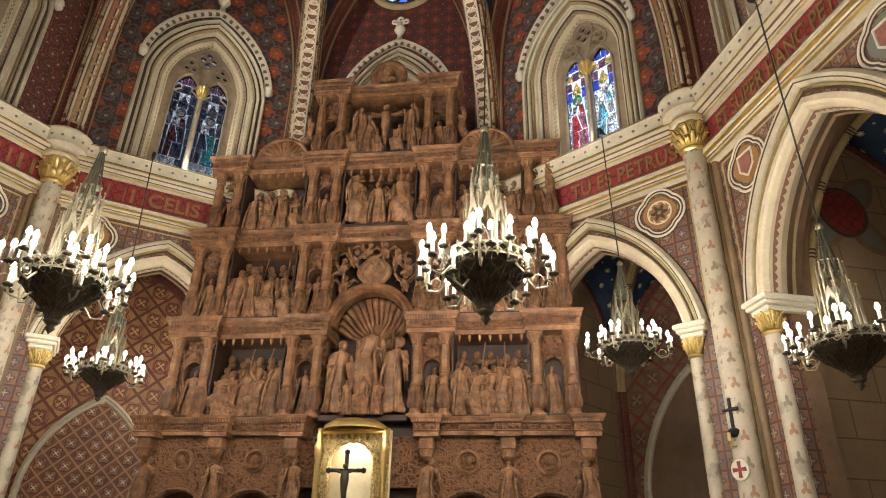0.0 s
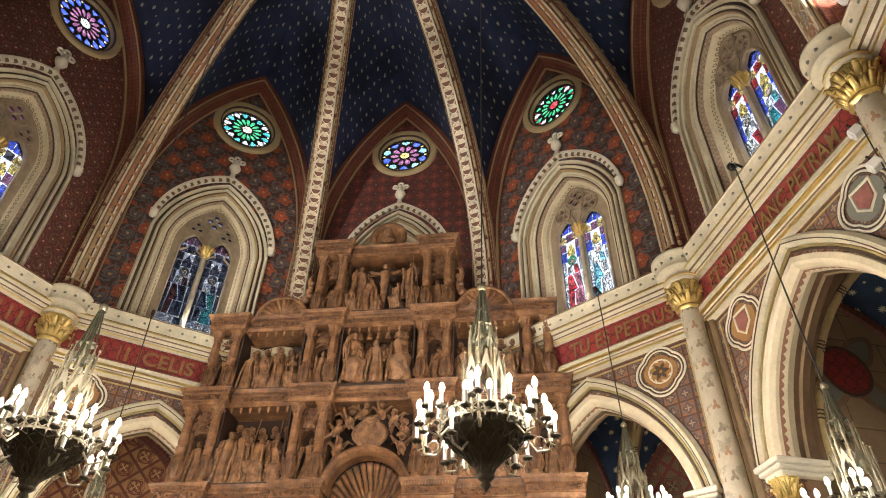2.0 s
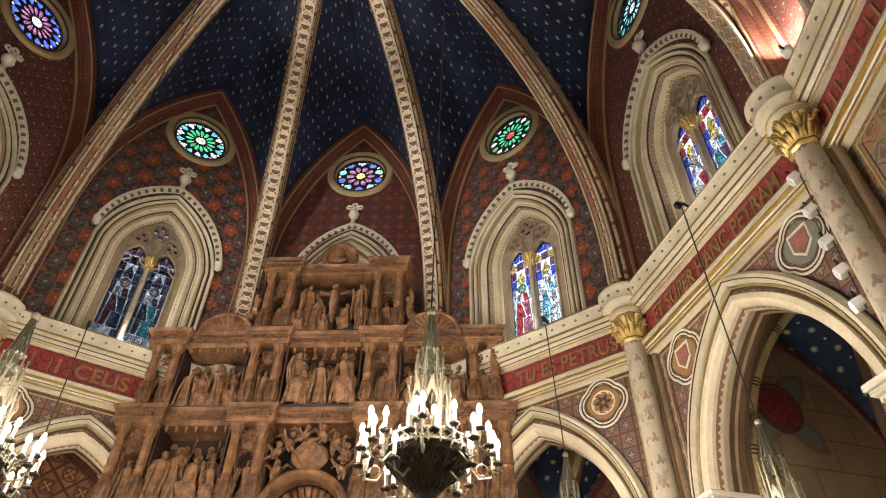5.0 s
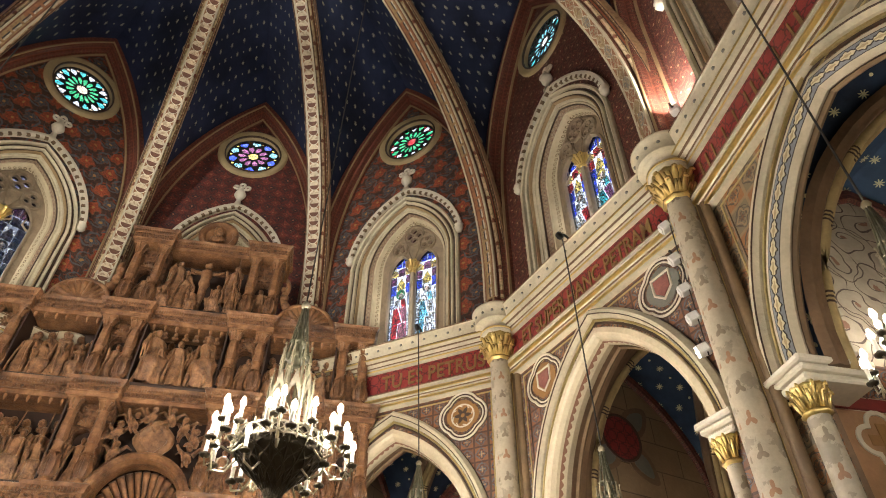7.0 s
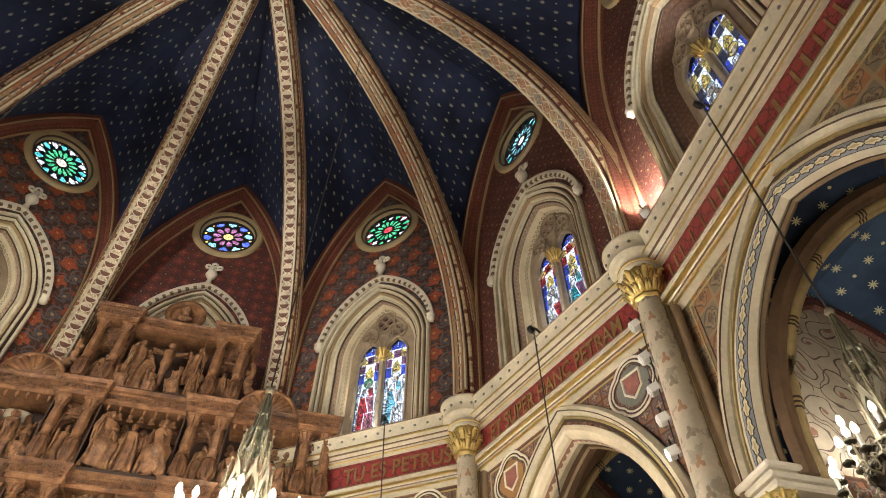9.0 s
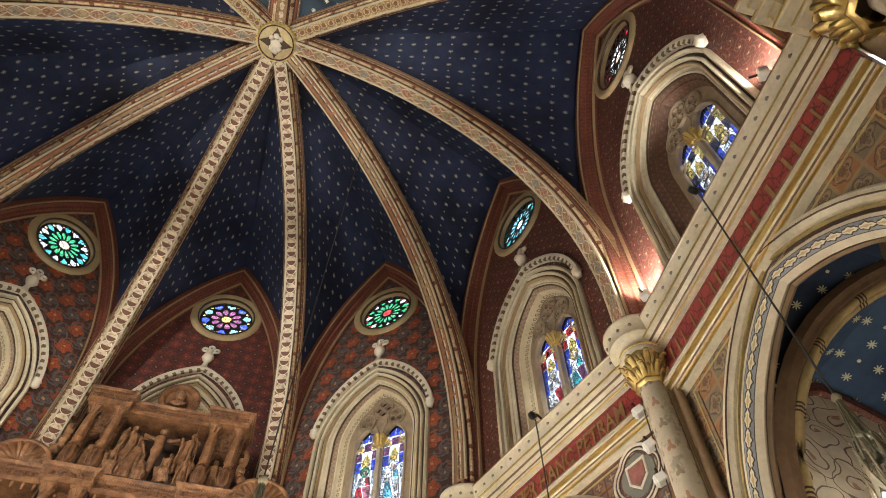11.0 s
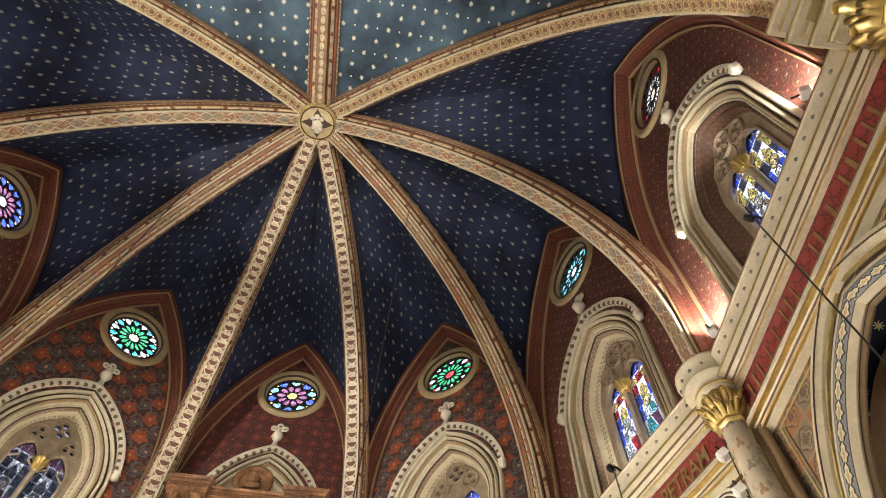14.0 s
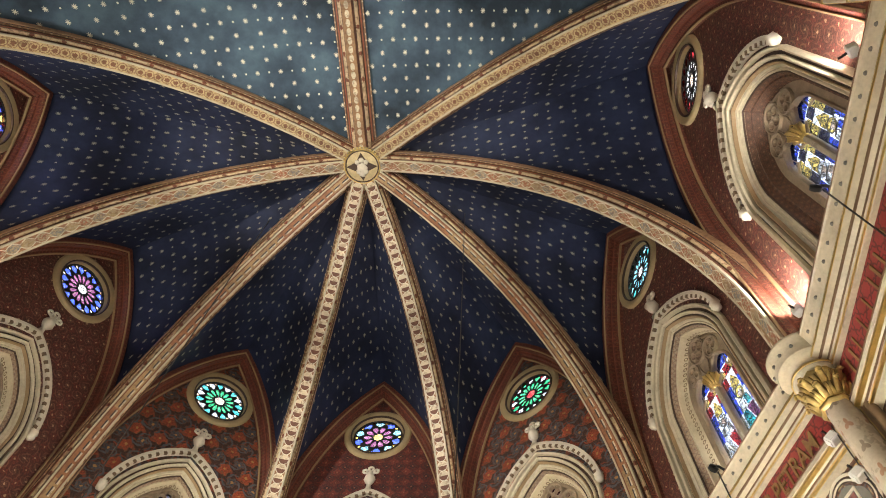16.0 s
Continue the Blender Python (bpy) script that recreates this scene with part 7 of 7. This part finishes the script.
# ---- chandeliers ----
def chandelier(m, label, big):
    """Crown of lights: spire of gothic openwork, pierced ring, basket below, brackets with electric candles."""
    ob = thing("chandelier", m, label, "chandelier", "crown chandeliers")
    bm = bmesh.new()
    lathe(bm, [(0.0, 0.33), (0.03, 0.31), (0.045, 0.28), (0.03, 0.245), (0.02, 0.24)], 14, (0, 0, 0.96))
    part("knob", bm, METAL, ob, "gilt knob", True)
    ribs = []
    for i in range(8):
        a = 2 * math.pi * i / 8
        c, s = math.cos(a), math.sin(a)
        bm = bmesh.new()
        tube(bm, [(0.02 * c, 0.02 * s, 1.22), (0.06 * c, 0.06 * s, 0.95), (0.12 * c, 0.12 * s, 0.66)], 0.010, 5)
        ribs.append(bm)
    bm = bmesh.new()
    for z, r in ((0.72, 0.115), (0.85, 0.085), (1.0, 0.05)):
        lathe(bm, [(0.03, z), (r + 0.006, z + 0.008), (0.03, z + 0.016)], 16)
    lathe(bm, [(0.045, 0.66), (0.035, 0.9), (0.012, 1.22)], 8)
    spire = part("spire", bm, SPIRE, ob, "dark openwork spire", True)
    for bm in ribs:
        part("spire_rib", bm, SPIRE, spire)
    for i in range(8):
        a = 2 * math.pi * (i + 0.5) / 8
        c, s = math.cos(a), math.sin(a)
        for r, z0, z1 in ((0.185, 0.05, 0.56), (0.125, 0.35, 0.82)):
            bm = bmesh.new()
            tube(bm, [(r * c, r * s, z0), (r * c, r * s, z1 - 0.14)], 0.012, 5)
            tube(bm, [(r * c, r * s, z1 - 0.14), (r * c, r * s, z1)], 0.018, 5, r1=0.003)
            bmesh.ops.create_icosphere(bm, subdivisions=1, radius=0.013, matrix=Matrix.Translation((r * c, r * s, z1)))
            part("pinnacle", bm, METAL, spire, "gilt pinnacle")
    for i in range(8):
        a0, a1 = 2 * math.pi * (i - 0.5) / 8, 2 * math.pi * (i + 0.5) / 8
        p, q = Vector((0.178 * math.cos(a0), 0.178 * math.sin(a0), 0)), Vector((0.178 * math.cos(a1), 0.178 * math.sin(a1), 0))
        mid, t = (p + q) / 2, (q - p)
        w = t.length / 2
        t.normalize()
        o = Vector((0, 0, 1)).cross(t)
        mm = Matrix(((t.x, o.x, 0, mid.x), (t.y, o.y, 0, mid.y), (0, 0, 1, 0), (0, 0, 0, 1)))
        bm = bmesh.new()
        plate(bm, [(-w, 0.05), (-w, 0.34), (0, 0.56), (w, 0.34), (w, 0.05)], [pointed(w * 0.74, 0.08, 0.28, 0.43, 5)], -0.006, 0.006)
        g = part("gothic_gable", bm, GILTIVORY, ob, "gilt gothic gable")
        g.matrix_basis = mm
    bm = bmesh.new()
    n = 24
    for i in range(n):
        a0, a1 = 2 * math.pi * i / n, 2 * math.pi * (i + 1) / n
        p, q = Vector((0.37 * math.cos(a0), 0.37 * math.sin(a0), 0)), Vector((0.37 * math.cos(a1), 0.37 * math.sin(a1), 0))
        for z0, z1 in ((-0.055, -0.035), (0.03, 0.05)):
            face(bm, (p + Vector((0, 0, z0)), q + Vector((0, 0, z0)), q + Vector((0, 0, z1)), p + Vector((0, 0, z1))))
            face(bm, (p * 0.97 + Vector((0, 0, z1)), q * 0.97 + Vector((0, 0, z1)), q * 0.97 + Vector((0, 0, z0)), p * 0.97 + Vector((0, 0, z0))))
            face(bm, (p + Vector((0, 0, z1)), q + Vector((0, 0, z1)), q * 0.97 + Vector((0, 0, z1)), p * 0.97 + Vector((0, 0, z1))))
            face(bm, (p + Vector((0, 0, z0)), p * 0.97 + Vector((0, 0, z0)), q * 0.97 + Vector((0, 0, z0)), q + Vector((0, 0, z0))))
        c = (p + q) / 2
        tube(bm, [c * 1.0 + Vector((0, 0, -0.04)), c + Vector((0, 0, 0.035))], 0.009, 5)
        tube(bm, [p + Vector((0, 0, -0.04)), c + Vector((0, 0, 0.0)), q + Vector((0, 0, 0.035))], 0.006, 4)
        tube(bm, [p + Vector((0, 0, 0.035)), c + Vector((0, 0, 0.0)), q + Vector((0, 0, -0.04))], 0.006, 4)
        tube(bm, [c + Vector((0, 0, -0.05)), c + Vector((0, 0, -0.085))], 0.014, 4, r1=0.002)
        tube(bm, [p + Vector((0, 0, 0.05)), p + Vector((0, 0, 0.085))], 0.012, 4, r1=0.002)
    part("pierced_ring", bm, GILTIVORY, ob, "pierced gilt gallery ring")
    bm = bmesh.new()
    lathe(bm, [(0.350, -0.05), (0.350, 0.04)], 32)
    part("ring_lining", bm, DARKMETAL, ob, "dark lining of the ring")
    bm = bmesh.new()
    n, rows = 16, ((0.355, -0.05), (0.335, -0.12), (0.26, -0.22), (0.155, -0.32), (0.075, -0.42), (0.05, -0.50))
    for i in range(n):
        a = 2 * math.pi * i / n
        tube(bm, [(r * math.cos(a), r * math.sin(a), z) for r, z in rows], 0.010, 4)
        for s in (1, -1):
            tube(bm, [(r * math.cos(a + s * 0.35 * j), r * math.sin(a + s * 0.35 * j), z) for j, (r, z) in enumerate(rows)], 0.011, 4)
    lathe(bm, [(0.34, -0.055), (0.32, -0.12), (0.245, -0.22), (0.14, -0.32), (0.06, -0.42)], 24)
    tagged(part("basket", bm, DARKMETAL, ob, "dark openwork basket"), kind="stuff")
    bm = bmesh.new()
    lathe(bm, [(0.05, -0.48), (0.075, -0.50), (0.05, -0.53), (0.03, -0.55), (0.045, -0.58), (0.02, -0.61), (0.0, -0.64)], 14)
    part("pendant", bm, DARKMETAL, ob, "dark bronze pendant", True)
    # brackets and candles
    bm = bmesh.new()
    lathe(bm, [(0.015, -0.02), (0.04, -0.005), (0.045, 0.01), (0.02, 0.012), (0.018, 0.03)], 12)
    pan = finish("drip_pan", bm, DARKMETAL, True)
    bm = bmesh.new()
    lathe(bm, [(0.016, 0.02), (0.016, 0.13)], 10)
    bmesh.ops.create_circle(bm, cap_ends=True, segments=10, radius=0.016, matrix=Matrix.Translation((0, 0, 0.13)))
    sleeve = finish("candle", bm, WAX, True)
    bm = bmesh.new()
    lathe(bm, [(0.010, 0.13), (0.022, 0.144), (0.025, 0.165), (0.018, 0.192), (0.007, 0.214), (0.0, 0.218)], 10)
    bulb = finish("bulb", bm, BULB, True)

    def candle(x, y, z, arm):
        c = share("drip_pan", pan, arm, Matrix.Translation((x, y, z)))
        tagged(share("candle", sleeve, c, Matrix.Identity(4)), "white candle sleeve")
        tagged(share("bulb", bulb, c, Matrix.Identity(4)), "lit flame bulb")

    for i in range(8):
        a = 2 * math.pi * (i + 0.5) / 8
        c, s = math.cos(a), math.sin(a)
        bm = bmesh.new()
        tube(bm, [(0.36 * c, 0.36 * s, -0.02), (0.40 * c, 0.40 * s, -0.04), (0.40 * c, 0.40 * s, 0.06)], 0.008, 5)
        arm = part("ring_bracket", bm, METAL, ob, "short gilt bracket")
        candle(0.40 * c, 0.40 * s, 0.07, arm)
    count = 7 if big else 6
    for i in range(count):
        a = 2 * math.pi * i / count
        c, s = math.cos(a), math.sin(a)
        bm = bmesh.new()
        tube(bm, [(0.34 * c, 0.34 * s, -0.10), (0.42 * c, 0.42 * s, -0.20), (0.52 * c, 0.52 * s, -0.18), (0.55 * c, 0.55 * s, -0.06), (0.55 * c, 0.55 * s, 0.02)], 0.010, 6)
        tube(bm, [((0.45 + 0.05 * math.cos(t)) * c, (0.45 + 0.05 * math.cos(t)) * s, -0.12 + 0.05 * math.sin(t)) for t in [0.7 * j for j in range(8)]], 0.007, 4)
        for d in (-0.16, 0.16):
            e, f = math.cos(a + d), math.sin(a + d)
            tube(bm, [(0.54 * c, 0.54 * s, -0.12), (0.57 * math.cos(a + d / 2), 0.57 * math.sin(a + d / 2), -0.16), (0.57 * e, 0.57 * f, -0.10)], 0.008, 5)
        arm = part("bracket", bm, METAL, ob, "scrolled gilt bracket")
        candle(0.55 * c, 0.55 * s, 0.02, arm)
        for d in (-0.16, 0.16):
            candle(0.57 * math.cos(a + d), 0.57 * math.sin(a + d), -0.10, arm)
    if big:
        for i in range(4):
            a = 2 * math.pi * (i + 0.5) / 4
            c, s = math.cos(a), math.sin(a)
            bm = bmesh.new()
            tube(bm, [(0.2 * c, 0.2 * s, -0.28), (0.30 * c, 0.30 * s, -0.40), (0.40 * c, 0.40 * s, -0.38), (0.42 * c, 0.42 * s, -0.32)], 0.010, 6)
            arm = part("low_bracket", bm, METAL, ob, "low scrolled bracket")
            candle(0.42 * c, 0.42 * s, -0.31, arm)
    for piece in ob.children:
        kind = piece.name.split(".")[0]
        if kind in ("spire", "knob", "gothic_gable"):
            piece.matrix_basis = Matrix.Diagonal((1, 1, 1.13, 1)) @ piece.matrix_basis
        elif kind in ("basket", "pendant"):
            piece.matrix_basis = Matrix.Diagonal((1, 1, 0.86, 1))
        elif kind == "low_bracket":
            piece.matrix_basis = Matrix.Translation((0, 0, 0.09))
    return ob


def cable(name, pts, label, r=0.008):
    bm = bmesh.new()
    tube(bm, pts, r, 6)
    return tagged(part(name, bm, CABLE), label, "cable", "hanging cables")


for i, (x, y) in enumerate(BIG):
    chandelier(Matrix.Translation((x, y, 3.745)) @ Matrix.Rotation(0.2, 4, "Z") @ Matrix.Scale(0.97, 4), "large gilt gothic crown chandelier with lit candles on a long cable", True)
    cable("suspension_cable", [(x, y, 5.15), (x + (0.11 if x > 0 else 0.0), y, 13.35)], "thin dark cable holding the crown chandelier")
for k, u, ub, d, z in ((5, 0.56, 0.50, 0.35, 3.98), (3, -0.41, -0.49, 0.35, 3.80), (6, 0.02, 0.08, 0.25, 3.32), (7, -0.02, 0.10, 0.22, 3.49), (2, 0.0, 0.0, 0.35, 3.5)):
    m, length = wall_at(k)
    p, q = m @ Vector((u, -d, 0)), m @ Vector((ub, -0.36, 6.84))
    chandelier(Matrix.Translation((p.x, p.y, z - 0.12)) @ (Matrix.Diagonal((0.82, 0.82, 0.74, 1)) if k != 7 else Matrix.Diagonal((0.72, 0.72, 0.74, 1))), "gilt gothic chandelier with lit candles hanging before a chapel arch", False)
    for off in (0.62, -0.62):
        lamp("small_chandelier_light", "POINT", Matrix.Translation(m @ Vector((u, -d + off, z + 0.25))), 15, WARM, 0.1)
    cable("suspension_cable", [(p.x, p.y, z + 0.945), q], "dark cable running from the cornice arm to a chandelier", 0.008 if k != 7 else 0.009)
    u = ub
    br = thing("cable_arm", m @ Matrix.Translation((u, 0, 0)), "small black iron arm with a pulley on the cornice", "bracket", "cable arms")
    bm = bmesh.new()
    tube(bm, [(0, -0.20, 6.86), (0, -0.32, 6.93), (0, -0.42, 6.90)], 0.016, 6)
    part("arm", bm, BLACK, br)
    bm = bmesh.new()
    lathe(bm, [(0.02, -0.025), (0.05, -0.02), (0.05, 0.02), (0.02, 0.025)], 12)
    pulley = part("pulley", bm, BLACK, br, "", True)
    pulley.matrix_basis = Matrix.Translation((0, -0.40, 6.88)) @ Matrix.Rotation(radians(90), 4, "Y")

# ---- spotlights ----
def spotlight(m, label, lit, power=0.0, spread=90):
    """White box lamp, facing its local -z."""
    ob = thing("spotlight", m, label, "spotlight", "white spotlights")
    bm = bmesh.new()
    box(bm, -0.05, 0.05, -0.045, 0.045, -0.055, 0.055, 0.012)
    part("housing", bm, WHITEBOX, ob)
    bm = bmesh.new()
    box(bm, -0.038, 0.038, -0.034, 0.034, -0.060, -0.053)
    part("lens", bm, LAMPFACE if lit else WHITEBOX, ob, "glowing lens" if lit else "")
    bm = bmesh.new()
    tube(bm, [(0, 0.045, 0.0), (0, 0.09, 0.02), (0, 0.12, 0.02)], 0.012, 6)
    part("bracket", bm, BLACK, ob)
    if power:
        lamp("spot_beam", "SPOT", m @ Matrix.Translation((0, 0, -0.075)), power, (1.0, 0.96, 0.88), 0.04, spread)
    return ob


m6, _ = wall_at(6)
for i, z in enumerate((6.01, 5.59, 5.22, 4.90, 4.57)):
    p = m6 @ Vector((1.375, -0.20, z))
    spotlight(look(p, (0.3, 3.6, 3.0)), "small white spotlight clamped to the corner column", i == 4, 30 if i in (1, 4) else 0, 50)
cable("lamp_wire", [m6 @ Vector((1.44, -0.20, 6.1)), m6 @ Vector((1.41, -0.20, 4.5))], "thin dark wire joining the column spotlights", 0.006)
for k, u in ((7, -1.22), (7, 1.22), (1, 1.22), (1, -1.22)):
    m, length = wall_at(k)
    p = m @ Vector((u, -0.25, 7.03))
    spotlight(look(p, m @ Vector((u * 1.10, -0.06, 8.1))), "white floodlight standing on the cornice and washing the wall", True, 430 if u < 0 or k == 1 else 260, 84)
for k in range(1, 8):
    m, length = wall_at(k)
    p = m @ Vector((0.0 if k % 2 else 0.1, 0.14, 7.03))
    spotlight(look(p, m @ Vector((0.0, 0.30, 8.4))), "small white lamp on the window sill", k in (3, 5), 58 if k in (3, 4, 5, 6) else 30, 104)
# Chapels 6 and 7 have this lamp; 2, 3 and 5 get added fill.
for k, u, y, to, power in ((6, -1.12, 0.80, (-1.45, 2.3, 5.8), 14), (7, -1.12, 0.80, (-1.45, 2.3, 5.6), 60), (5, 1.1, 0.80, (-0.6, 3.2, 5.2), 14), (3, 1.1, 0.8, (-0.4, 3.2, 4.0), 150), (2, 1.1, 0.8, (-0.4, 3.2, 4.0), 60)):
    m, length = wall_at(k)
    spotlight(look(m @ Vector((u, y, SPRING + 0.14)), m @ Vector(to)), "white floodlight on the arch impost, in some chapels only added as fill", True, power, 130)
# small black lamp cross on the corner column
face_on = VERT[5] - VERT[5].normalized() * 0.345
turn_in = Matrix.Rotation(math.atan2(-VERT[5].y, -VERT[5].x) + math.pi / 2, 4, "Z")
cr = thing("wall_crucifix", Matrix.Translation((face_on.x, face_on.y, 2.94)) @ turn_in, "small black iron cross fixed to the column", "cross")
bm = bmesh.new()
box(bm, -0.016, 0.016, -0.012, 0.012, -0.16, 0.17, 0.004)
box(bm, -0.09, 0.09, -0.012, 0.012, 0.04, 0.07, 0.004)
lathe(bm, [(0.02, -0.22), (0.05, -0.19), (0.06, -0.15), (0.02, -0.12)], 10)
part("cross", bm, BLACK, cr)
plaque = thing("consecration_cross", Matrix.Translation((face_on.x, face_on.y, 2.42)) @ turn_in, "small round plaque with a red cross on the column", "plaque")
bm = bmesh.new()
plate(bm, circle(0.10, 0.0, 24), [], -0.008, 0.01)
part("disc", bm, IVORY, plaque, "pale disc")
bm = bmesh.new()
plate(bm, [(-0.02, -0.075), (-0.014, -0.014), (-0.075, -0.02), (-0.075, 0.02), (-0.014, 0.014), (-0.02, 0.075), (0.02, 0.075), (0.014, 0.014), (0.075, 0.02), (0.075, -0.02), (0.014, -0.014), (0.02, -0.075)], [], -0.014, -0.008)
part("red_cross", bm, FRIEZE, plaque, "dark red cross")
sconce = thing("candle_sconce", Matrix.Translation((face_on.x, face_on.y, 2.64)) @ turn_in, "small gilded candle holder fixed to the column", "sconce")
bm = bmesh.new()
tube(bm, [(0, 0.0, 0.0), (0, -0.07, -0.02), (0, -0.08, 0.03)], 0.010, 6)
lathe(bm, [(0.012, 0.02), (0.04, 0.035), (0.02, 0.045), (0.016, 0.12)], 10, (0, -0.08, 0))
part("holder", bm, GOLD, sconce, "gilded holder")
